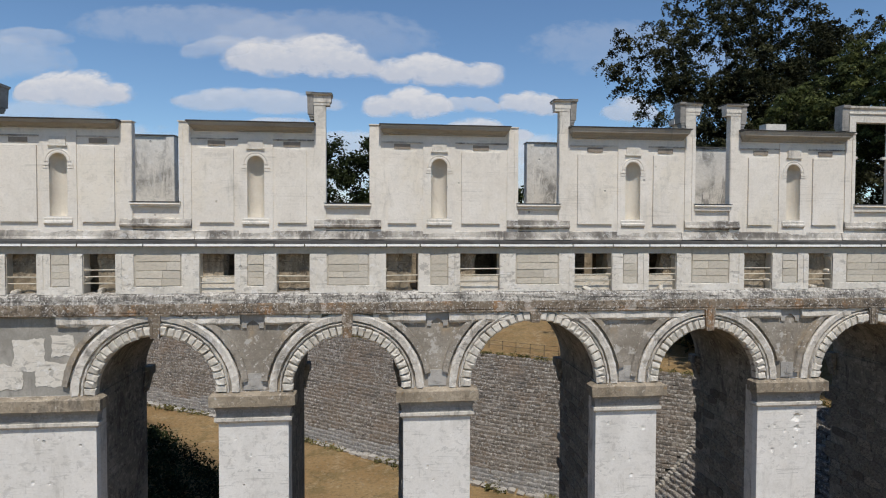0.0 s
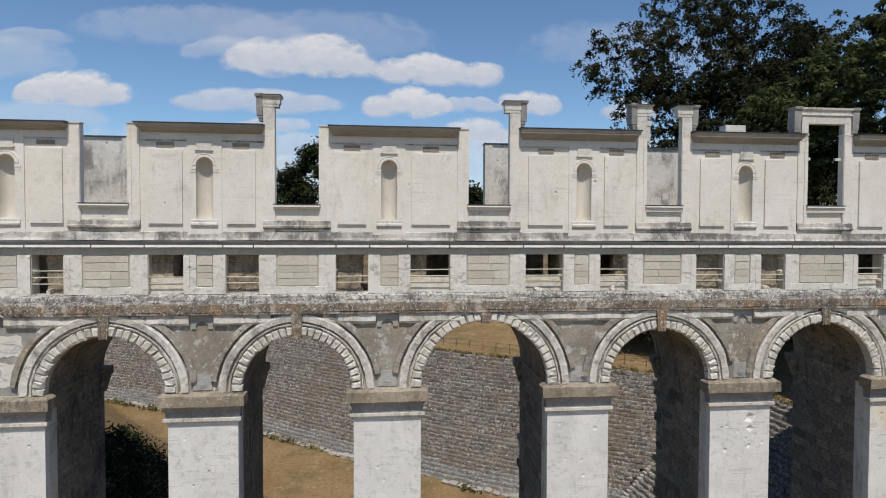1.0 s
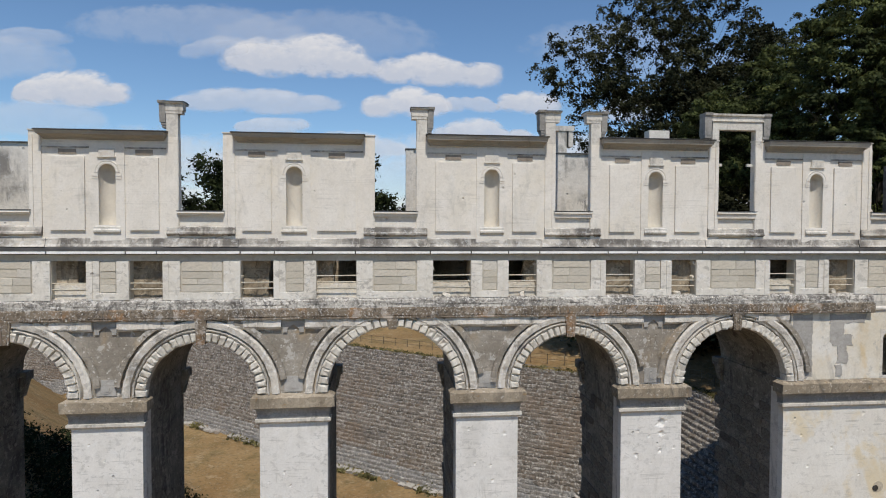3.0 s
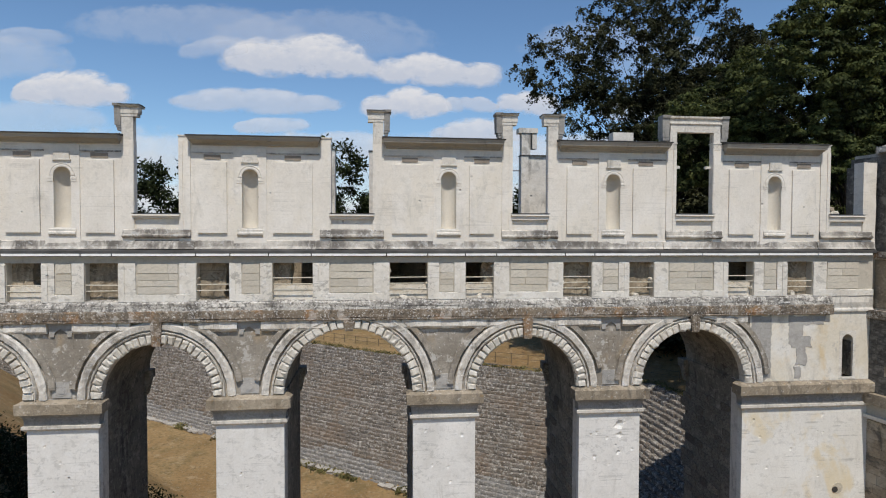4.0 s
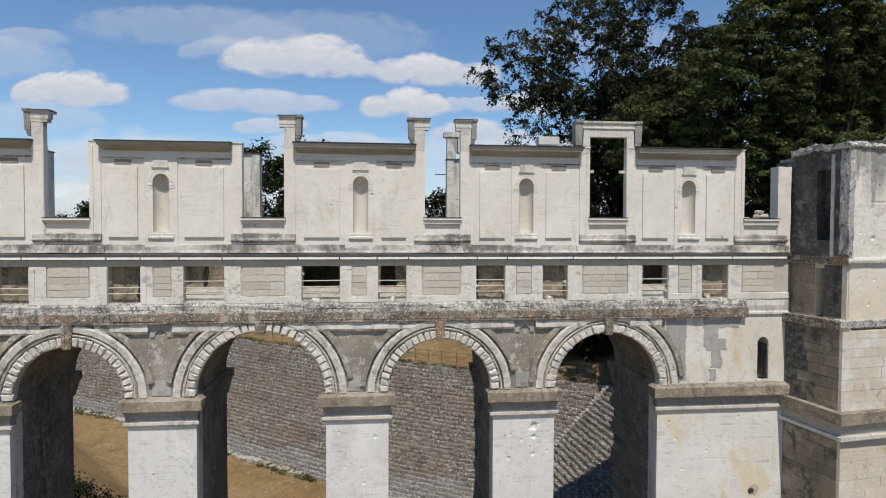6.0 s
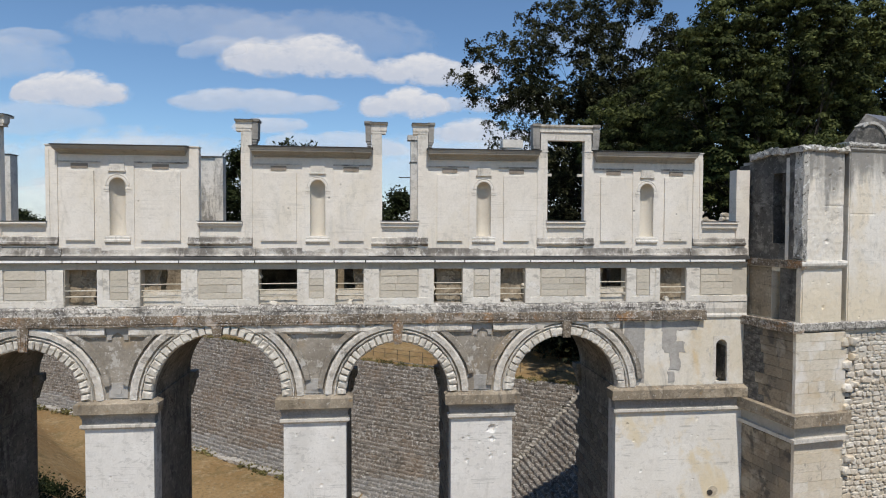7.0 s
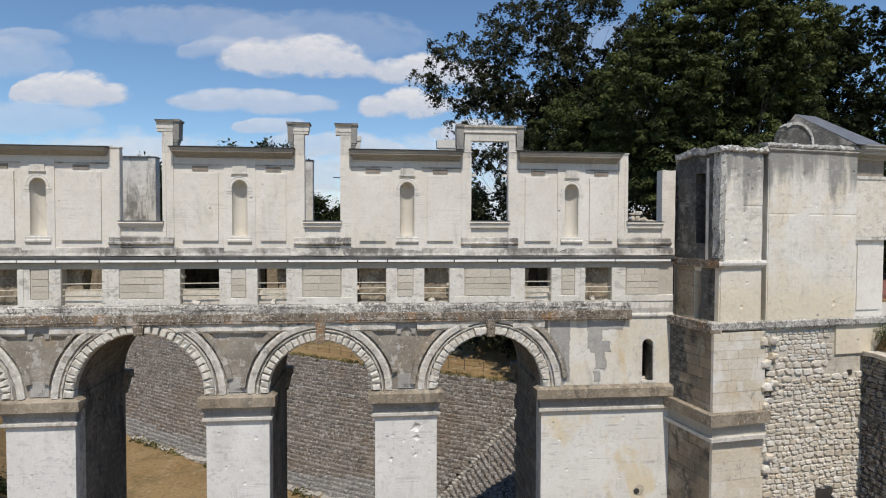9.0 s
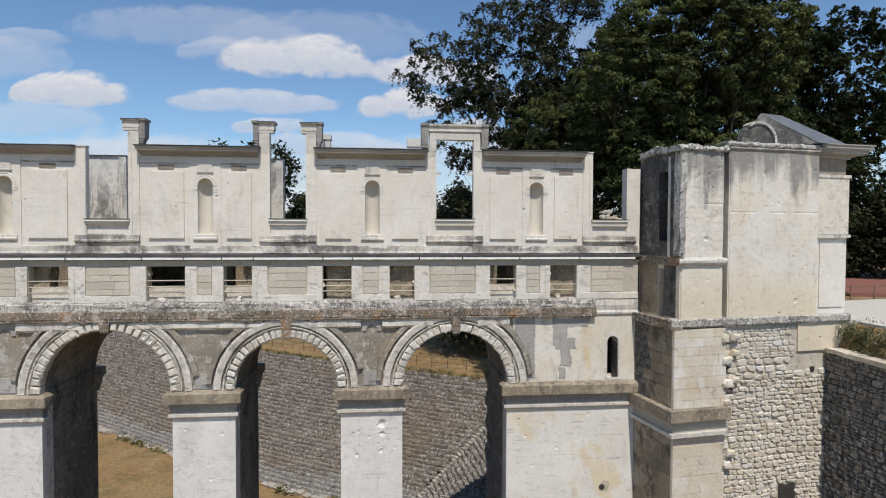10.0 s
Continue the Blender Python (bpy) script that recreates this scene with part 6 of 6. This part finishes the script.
for row in range(nrows):
    lift = row / nrows
    z0 = FLOOR + row * rise
    valley = CORNER + VALLEY * lift
    top = rng.uniform(-0.04, 0.05) if row == nrows - 1 else 0.0
    s, off = rng.uniform(0, 0.6), RUN * lift
    while True:
        w = rng.uniform(0.26, 0.66)
        stretch = max(0.6, (on_slope(s + 0.5, off) - on_slope(s, off)).length / 0.5)
        a, e = on_slope(s, off), on_slope(s + w / stretch * 0.95, off)
        if s > S_CORNER - 3 and (e - valley).dot(DIR_LONG) > 0:
            break
        lay_stone(a, e, z0 + top, RUN / nrows, 70 < s < 112 and row in (6, 12, 18, 24, 30))
        s += w / stretch
    g = rng.uniform(0.0, 0.2)
    while g < 23:
        w = rng.uniform(0.3, 0.62)
        lay_stone(valley + DIR_SIDE * g, valley + DIR_SIDE * (g + w * 0.94), z0 + top, RUN_SIDE / nrows, False)
        g += w
# the footing: pale worn blocks that stand out along the foot
block_rows = [(p, d, nrm) for p, d, nrm in rim_points(0.0, 36) if noise.noise(Vector((p.x * 0.3, p.y * 0.3, 2.0))) > -0.3]
for low, mat, label in ((False, M_ESCARP, "courses of dark weathered stones"), (True, M_ESCARP_LOW, "grey washed-over courses near the foot")):
    me = bpy.data.meshes.new("stone_courses")
    me.from_pydata(layers[low][0], [], layers[low][1])
    me.materials.append(mat)
    courses = new("stone_courses", me)
    courses.parent, courses.matrix_parent_inverse = escarp, BASE[escarp]
    tagged(courses, label, kind="stuff")
footing = [rubble_mesh("footing_block", M_FOOTING, rng, 8, 0.12) for _ in range(4)]
for p, d, nrm in block_rows:
    h = rng.uniform(0.3, 0.6)
    at = p - nrm * rng.uniform(0.05, 0.3)
    piece("footing_block", rng.choice(footing), escarp, put(at.x, at.y, FLOOR + h * 0.32, rng.uniform(0.8, 1.15), 0.8, h, rz=math.degrees(math.atan2(d.y, d.x)) + rng.uniform(-6, 6)))
units = []
for k in range(5):
    t, c, zc, zt = rng.uniform(0.0, 0.06), rng.uniform(0.1, 0.2), rng.uniform(0.66, 0.8), rng.uniform(0.86, 1.0)
    unit = bpy.data.meshes.new("stone")
    unit.from_pydata([(0, 0, 0), (1, 0, 0), (1, t, zc), (0, t, zc), (1, c, zt), (0, c, zt), (1, 1, zt), (0, 1, zt), (0, 1, 0), (1, 1, 0)], [], STONE_FACES)
    unit.materials.append(M_ESCARP_ONE)
    units.append(unit)
for a, d, nrm, z0, w, run in near:
    m = Matrix(((d.x * w, nrm.x * (run + 0.45), 0, a.x), (d.y * w, nrm.y * (run + 0.45), 0, a.y), (0, 0, rise, z0), (0, 0, 0, 1)))
    piece("stone", rng.choice(units), escarp, m)
# light broken stones along the valley where the two slopes meet
for k in range(46):
    q = CORNER + VALLEY * (k / 46) - (NRM_LONG + NRM_SIDE).normalized() * 0.12
    w = rng.uniform(0.3, 0.6)
    piece("valley_stone", rng.choice(footing), escarp, put(q.x, q.y, FLOOR + RISE * (k + 0.5) / 46, w, 0.5, rng.uniform(0.25, 0.4), rz=-58 + rng.uniform(-20, 20), ry=rng.uniform(-20, 20)))
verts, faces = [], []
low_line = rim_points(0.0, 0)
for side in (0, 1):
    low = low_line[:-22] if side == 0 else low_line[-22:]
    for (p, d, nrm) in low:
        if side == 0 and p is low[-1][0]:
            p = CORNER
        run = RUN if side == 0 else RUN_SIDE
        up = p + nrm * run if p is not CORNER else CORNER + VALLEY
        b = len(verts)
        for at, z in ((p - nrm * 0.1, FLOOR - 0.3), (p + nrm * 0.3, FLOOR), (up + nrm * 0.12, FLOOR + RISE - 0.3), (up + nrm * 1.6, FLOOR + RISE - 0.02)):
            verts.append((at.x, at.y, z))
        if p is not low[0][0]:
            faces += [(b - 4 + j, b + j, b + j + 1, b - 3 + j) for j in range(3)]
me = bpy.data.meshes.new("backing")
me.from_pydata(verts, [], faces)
me.materials.append(M_BLACKENED_SHADED)
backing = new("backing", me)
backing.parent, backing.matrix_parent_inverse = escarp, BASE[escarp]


# ---- trees ----
def leaf_cloud(centres, spread, per, size, rng, flat=0.75):
    """Small folded leaf sprays scattered round twig ends."""
    c = np.repeat(np.asarray(centres, float), per, axis=0)
    r = np.random.RandomState(rng.randint(0, 99999))
    c = c + r.normal(0, 1, c.shape) * np.array([spread, spread, spread * flat])
    n = len(c)
    up = r.normal(0, 0.75, (n, 3)) + np.array([0.0, -0.35, 0.9])
    a = np.cross(up, r.normal(0, 1, (n, 3)))
    a /= np.linalg.norm(a, axis=1, keepdims=True)
    b = np.cross(up, a)
    b /= np.linalg.norm(b, axis=1, keepdims=True)
    s = (size * r.uniform(0.6, 1.35, n))[:, None]
    v = np.stack([c - a * s * 0.9, c + b * s * 0.45, c + a * s, c - b * s * 0.45], 1).reshape(-1, 3)
    return v, np.arange(4 * n).reshape(-1, 4)


def turned_leaves(c, up, size, r):
    """A folded leaf at each place of c, lying across its direction up."""
    a = np.cross(up, r.normal(0, 1, c.shape))
    a /= np.linalg.norm(a, axis=1, keepdims=True)
    b = np.cross(up, a)
    b /= np.linalg.norm(b, axis=1, keepdims=True)
    s = (size * r.uniform(0.6, 1.35, len(c)))[:, None]
    v = np.stack([c - a * s * 0.9, c + b * s * 0.5, c + a * s, c - b * s * 0.5], 1).reshape(-1, 3)
    return v, np.arange(4 * len(c)).reshape(-1, 4)


def hanging_sprays(centres, twigs, per, reach, droop, size, rng):
    """Loose foliage: thin twigs that leave each branch end, bow down and carry leaves along their length."""
    r = np.random.RandomState(rng.randint(0, 99999))
    c = np.repeat(np.asarray(centres, float), twigs, axis=0)
    d = r.normal(0, 1, c.shape) * np.array([1, 1, 0.55]) + np.array([0, 0, 0.25])
    d /= np.linalg.norm(d, axis=1, keepdims=True)
    d *= (reach * r.uniform(0.5, 1.25, len(c)))[:, None]
    c, d = np.repeat(c, per, axis=0), np.repeat(d, per, axis=0)
    t = r.uniform(0.1, 1.0, (len(c), 1)) ** 0.8
    p = c + d * t + np.array([0, 0, -droop]) * t * t + r.normal(0, 0.09, c.shape)
    return turned_leaves(p, r.normal(0, 0.7, p.shape) + np.array([0.0, -0.3, 0.8]), size, r)


def leaf_domes(centres, radius, per, size, rng):
    """Dense foliage: each branch end carries a dome of leaves that overlap like tiles and face outwards."""
    r = np.random.RandomState(rng.randint(0, 99999))
    c = np.repeat(np.asarray(centres, float), per, axis=0)
    rad = np.repeat(radius * r.uniform(0.6, 1.35, len(centres)), per)[:, None]
    d = r.normal(0, 1, c.shape)
    d[:, 2] = np.abs(d[:, 2]) * 1.1 - 0.3
    d /= np.linalg.norm(d, axis=1, keepdims=True)
    p = c + d * rad * r.uniform(0.72, 1.08, (len(c), 1)) * np.array([1, 1, 0.75])
    return turned_leaves(p, d + r.normal(0, 0.33, d.shape) + np.array([0, 0, 0.25]), size, r)


def quads(name, v, f, mat):
    me = bpy.data.meshes.new(name)
    me.vertices.add(len(v))
    me.vertices.foreach_set("co", v.ravel())
    me.loops.add(f.size)
    me.loops.foreach_set("vertex_index", f.ravel().astype(np.int32))
    me.polygons.add(len(f))
    me.polygons.foreach_set("loop_start", np.arange(0, f.size, 4, dtype=np.int32))
    me.update(calc_edges=True)
    me.materials.append(mat)
    return me


def tree(name, base, height, lobes, mat, label, seed, ends=150, per=110, spread=0.6, size=0.24, trunk=0.45, dense=False, lean=(0, 0)):
    """lobes: (x, y, z, rx, ry, rz) ellipsoids that the crown fills, in world metres."""
    rng = random.Random(seed)
    ob = thing(name, base, label, "tree")
    b = Vector(base)
    tips = []
    vol = [l[3] * l[4] * l[5] for l in lobes]
    for l, q in zip(lobes, vol):
        for _ in range(max(4, int(ends * q / sum(vol)))):
            while True:
                p = Vector((rng.uniform(-1, 1), rng.uniform(-1, 1), rng.uniform(-1, 1)))
                if 0.3 < p.length < 1:
                    break
            p = p.normalized() * p.length ** 0.5 * rng.uniform(0.85, 1.1)
            tips.append(Vector((l[0] + p.x * l[3], l[1] + p.y * l[4], l[2] + p.z * l[5])))
    top = b + Vector((lean[0], lean[1], height * 0.72))
    bm = bmesh.new()
    stem = [b + (top - b) * t + noise.noise_vector(Vector((t * 3, seed, 0))) * 0.5 * t for t in (0, 0.15, 0.35, 0.6, 0.8, 1.0)]
    stem[0] = b - Vector((0, 0, 0.5))
    tube(bm, stem, [trunk * 1.35, trunk, trunk * 0.85, trunk * 0.6, trunk * 0.4, trunk * 0.15], 9)
    part("trunk", bm, M_BARK, ob)
    bm = bmesh.new()
    for p in tips:
        if rng.random() < (0.04 if dense else 0.13):
            t = min(0.95, max(0.2, (p.z - b.z) / height * 0.8 - rng.uniform(0.1, 0.4)))
            s = b + (top - b) * t
            mid = s.lerp(p, 0.5) + Vector((rng.uniform(-1.5, 1.5), rng.uniform(-1.5, 1.5), rng.uniform(-0.3, 1.6)))
            r0 = trunk * rng.uniform(0.08, 0.2)
            tube(bm, [s, s.lerp(mid, 0.5) + Vector((rng.uniform(-0.4, 0.4), 0, rng.uniform(-0.4, 0.6))), mid, mid.lerp(p, 0.6) + Vector((rng.uniform(-0.4, 0.4), 0, 0.2)), p], [r0, r0 * 0.7, r0 * 0.45, r0 * 0.2, 0.012], 5)
    part("branching", bm, M_BARK, ob)["kind"] = "stuff"
    if dense:
        v, f = leaf_domes([tuple(p) for p in tips], spread, per, size, rng)
    else:
        v, f = hanging_sprays([tuple(p) for p in tips], 9, per // 9, spread, spread * 0.7, size, rng)
    crown = new("crown", quads("crown", v, f, mat))
    crown.parent, crown.matrix_parent_inverse = ob, BASE[ob]
    crown["kind"] = "stuff"
    return ob


tree("broadleaf_tree", (34, 35, above(34, 35)), 31, [(22, 33, 17.0, 5.5, 5, 4.5), (29, 33, 19, 7, 6, 6.5), (36, 34, 21, 7, 6, 7), (26, 33, 11, 6, 5, 5), (34, 34, 11, 8, 6, 6), (42, 35, 15, 6, 6, 9), (27, 34, 4.5, 4.5, 4, 5), (34, 34, 3, 6, 5, 6), (40, 34, 3, 5, 5, 6), (34, 31, 11.5, 5, 3, 5), (38, 31, 12, 5, 3, 5), (34, 30, 10.5, 5, 3, 4), (37, 32, 9, 5, 3, 4), (33, 32, 13, 4, 3, 4), (36, 31, 14, 5, 3, 4), (46, 36, 8, 6, 5, 7), (48, 37, 17, 6, 6, 8)],
     M_LEAF_DARK, "large dark broadleaf tree with a loose airy crown", 1, 1650, 135, 1.1, 0.165, 0.6)
tree("chestnut_tree", (38, 12, above(38, 12)), 26, [(33.5, 11, 10, 4.4, 4.5, 6.5), (39, 12, 14, 6, 5, 8), (43.4, 13, 15, 5, 5, 7), (37, 11, 4, 6, 5, 4), (43.8, 14, 7, 5, 5, 5), (30, 19, 7, 4.5, 5, 4.5), (34, 19, 10, 4, 4, 5)],
     M_LEAF_CHESTNUT, "dense green chestnut tree behind the tower", 2, 1900, 110, 0.62, 0.15, 0.6, True)
tree("broadleaf_tree", (62, 30, above(62, 30)), 27, [(58, 28, 16, 6, 5, 7), (66, 30, 17, 7, 6, 8), (60, 28, 7, 7, 5, 6), (70, 30, 8, 7, 5, 7), (57, 29, 1, 6, 5, 5), (66, 30, 0, 7, 5, 6)],
     M_LEAF_FAR, "green broadleaf tree beyond the forecourt", 3, 900, 117, 1.3, 0.24, 0.5)

def grove(name, spots, mat, label, seed, per=150, size=0.5, spread=1.0):
    """A far wood, one mass of many crowns: spots of (x, y, top, width)."""
    rng = random.Random(seed)
    tips = []
    for x, y, top, w in spots:
        g = above(x, y)
        for _ in range(int(14 + w * 4)):
            a, q = rng.uniform(0, 6.28), math.sqrt(rng.random())
            hz = rng.uniform(0.08, 1.0)
            k = math.sqrt(max(0.05, 1 - max(0.0, hz - 0.35) ** 2 / 0.43))
            tips.append((x + w * q * k * math.cos(a), y + w * 0.6 * q * k * math.sin(a), g + (top - g) * hz))
    v, f = leaf_cloud(tips, spread, per, size, rng, 0.8)
    ob = new(name, quads(name, v, f, mat))
    return tagged(ob, label, "wood", kind="stuff")


rng = random.Random(8)
spots = [(-13.5, 84, 15, 5), (-9.5, 84, 15.5, 5), (-5.5, 83, 16.5, 5), (-41, 86, 11.5, 5), (-50, 92, 4, 4), (-57, 94, 2.6, 4), (-63, 95, 2.8, 4), (-70, 96, 3.4, 4), (-17, 84, 15.3, 5), (-20, 86, 14.5, 4), (-23, 84, 11.0, 5), (-34.5, 89, 13.2, 4), (-31, 88, 11.5, 3), (0, 85, 5.5, 4), (7, 84, 5.2, 4), (12, 80, 7.0, 4), (-27, 84, 7.5, 4), (18, 78, 6, 4.5), (24, 77, 5.5, 4), (29, 76, 7, 4.5)]
for k in range(60):
    spots.append((-330 + k * 12 + rng.uniform(-5, 5), 190 + rng.uniform(-15, 25), 3.0 + rng.uniform(-1.5, 4.5), rng.uniform(6, 9)))
grove("far_wood", spots, M_LEAF_FAR, "dark green woods beyond the moat", 9, 170, 0.42, 0.9)
spots = [(50 + 5 * k + rng.uniform(-1, 1), 26 + rng.uniform(-2, 3), rng.uniform(0.0, 6.0), 3.5) for k in range(12)] + [(40 + 4 * k, 24 + rng.uniform(-2, 2), rng.uniform(-1, 4.0), 3.0) for k in range(4)] + [(24, 40, 4, 5), (30, 42, 7, 5), (36, 30, 4, 5), (28, 35, -5, 3), (31, 33, -4, 3), (34, 32, -2, 4), (29, 39, -3, 4), (27, 43, -3, 4), (33, 37, 0, 4)] + [(32 + 4 * k, 41 + rng.uniform(-2, 2), rng.uniform(7, 12), 4.5) for k in range(9)]
grove("shrubbery", spots, M_LEAF_DARK, "dark undergrowth below the trees", 12, 120, 0.33, 0.8)
# low growth on the bank under the first arch, added to deepen its shade
tips = []
for _ in range(900):
    x, y = rng.uniform(-30, -10), rng.uniform(5.5, 22)
    h = above(x, y)
    if h > FLOOR + 0.4 and (y < 16 or noise.noise(Vector((x * 0.3, y * 0.3, 2))) > 0.0):
        tips.append((x, y, h + rng.uniform(0.0, 0.55)))
v, f = leaf_cloud(tips, 0.4, 55, 0.13, rng, 0.8)
tagged(new("bank_growth", quads("bank_growth", v, f, M_LEAF_SHADE)), "low bushes on the bank, added and darkened to deepen the arch's shade", "bushes", kind="stuff")
# tufts at the foot and along the top of the escarpment
tips = []
for p, d, nrm in rim_points(0.0) * 2:
    p = p + d * rng.random() + nrm * rng.uniform(-0.8, 0.0)
    if noise.noise(Vector((p.x * 0.2, p.y * 0.2, 5))) > -0.05:
        tips.append((p.x, p.y, FLOOR + rng.uniform(0.0, 0.3)))
v, f = leaf_cloud(tips, 0.28, 30, 0.22, rng, 0.6)
tagged(new("weeds", quads("weeds", v, f, M_LEAF_DRY)), "weeds along the foot of the escarpment", "weeds", kind="stuff")
tips = []
for p, d, nrm in rim_points(1.0, 10) * 4:
    p = p + d * rng.random() + nrm * rng.uniform(-0.1, 0.9)
    tips.append((p.x, p.y, FLOOR + RISE + rng.uniform(-0.08, 0.14)))
v, f = leaf_cloud(tips, 0.2, 26, 0.1, rng, 0.5)
tagged(new("edge_grass", quads("edge_grass", v, f, M_LEAF_DRY)), "dry grass fringe along the escarpment's edge", "grass", kind="stuff")
tips = [(40.5 + rng.uniform(-0.4, 1.3), -2.0 - rng.random() * 7.5, -6.6 + rng.uniform(-0.4, 0.9)) for _ in range(150)]
v, f = leaf_cloud(tips, 0.2, 90, 0.065, rng, 0.9)
tagged(new("wall_top_shrubs", quads("wall_top_shrubs", v, f, M_LEAF_SHRUB)), "green shrubs and dry grass on the retaining wall", "shrubs", kind="stuff")

moss = [(30.0 + 0.9895 * x - 0.1444 * y, -3.45 + 0.1444 * x + 0.9895 * y, 4.05) for x, y in ((2.3, 0.2), (2.5, 0.4), (2.7, 0.3), (2.1, 0.5))]
v, f = leaf_cloud(moss, 0.16, 70, 0.07, rng, 0.6)
tagged(new("tower_tuft", quads("tower_tuft", v, f, M_LEAF_SHRUB)), "green tuft growing on the tower's broken top", "plant", kind="stuff")

# ---- clouds and painted haze far off ----
def cloud(px, pz, w, h, seed, bright=1.0):
    """A cloud, or a card of painted haze, some three kilometres away; px, pz: its middle across and up, w, h: its size,
    in metres.
    """
    rng = random.Random(seed)
    flat = bright < 0.45
    puffs = []
    for k in range(4 if flat else 9):
        u = rng.uniform(-0.62, 0.62)
        r = (0.5 if flat else rng.uniform(0.3, 0.52)) * (1.0 - 0.55 * abs(u))
        puffs.append((u, -0.35 + r * 0.6 * rng.uniform(0.6, 1.5), r))
    nx, nz = 64, 32
    u, z = np.meshgrid(np.linspace(-1, 1, nx), np.linspace(-1, 1, nz), indexing="ij")
    rim = np.zeros_like(u)
    for pu, pz_, r in puffs:
        below = np.where(z < pz_, 1.7, 1.0)
        q = ((u - pu) / (r * 1.15)) ** 2 + ((z - pz_) / r * below * 0.8) ** 2
        rim = np.maximum(rim, np.clip(1 - q, 0, 1) ** 0.8)
    rim = rim * np.clip((1 - np.maximum(abs(u), abs(z))) * 6, 0, 1)
    co = np.stack([u * w * 0.62, -60 * rim, z * h * 0.85], -1).reshape(-1, 3)
    me = bpy.data.meshes.new("cloud")
    me.from_pydata(co.tolist(), [], [(i * nz + j, (i + 1) * nz + j, (i + 1) * nz + j + 1, i * nz + j + 1) for i in range(nx - 1) for j in range(nz - 1)])
    me.attributes.new("rim", "FLOAT", "POINT").data.foreach_set("value", rim.ravel().astype(np.float32))
    me.materials.append(cloud_material(seed, min(0.92, bright), h))
    ob = new("cloud", me)
    ob.matrix_basis = pose(px, 3000, pz)
    return tagged(ob, "far glowing card painted as white cloud, veil or haze", "cloud", "clouds in the sky", "structure")


CLOUDS = [
    (-335, 865, 791, 278, 1.0),
    (293, 818, 615, 220, 0.95),
    (-1430, 671, 542, 220, 1.0),
    (104, 643, 483, 220, 0.95),
    (-607, 637, 791, 161, 0.6),
    (778, 661, 351, 176, 0.85),
    (-472, 522, 439, 117, 0.6),
    (525, 517, 498, 176, 0.8),
    (1313, 640, 351, 176, 0.6),
    (-1697, 910, 469, 117, 0.3),
    (-139, 433, 761, 176, 0.5),
    (-738, 882, 410, 146, 0.35),
    (-1225, 367, 644, 205, 0.35),
    (467, 655, 293, 132, 0.6),
    # thin glowing veils added to brighten the sky
    (-1300, 1010, 1700, 300, 0.26),
    (-100, 960, 1600, 320, 0.18),
    (1200, 930, 1500, 340, 0.18),
    (-1750, 800, 900, 260, 0.3),
    (-1600, 520, 700, 200, 0.3),
    (900, 420, 900, 260, 0.4),
    (-900, 300, 1200, 220, 0.4),
    # wide glowing cards painted as haze towards the horizon
    (-1400, 330, 2400, 460, 0.44),
    (300, 320, 2600, 460, 0.44),
    (1900, 330, 2400, 460, 0.44),
    (-2300, 130, 1500, 330, 0.6),
    (-1500, 110, 1500, 300, 0.6),
    (-700, 130, 1500, 330, 0.6),
    (0, 110, 1500, 300, 0.6),
    (700, 130, 1500, 330, 0.6),
    (1500, 120, 1500, 330, 0.6),
    (2300, 130, 1500, 330, 0.6),
]
for k, c in enumerate(CLOUDS):
    cloud(*c[:4], k + 1, c[4])
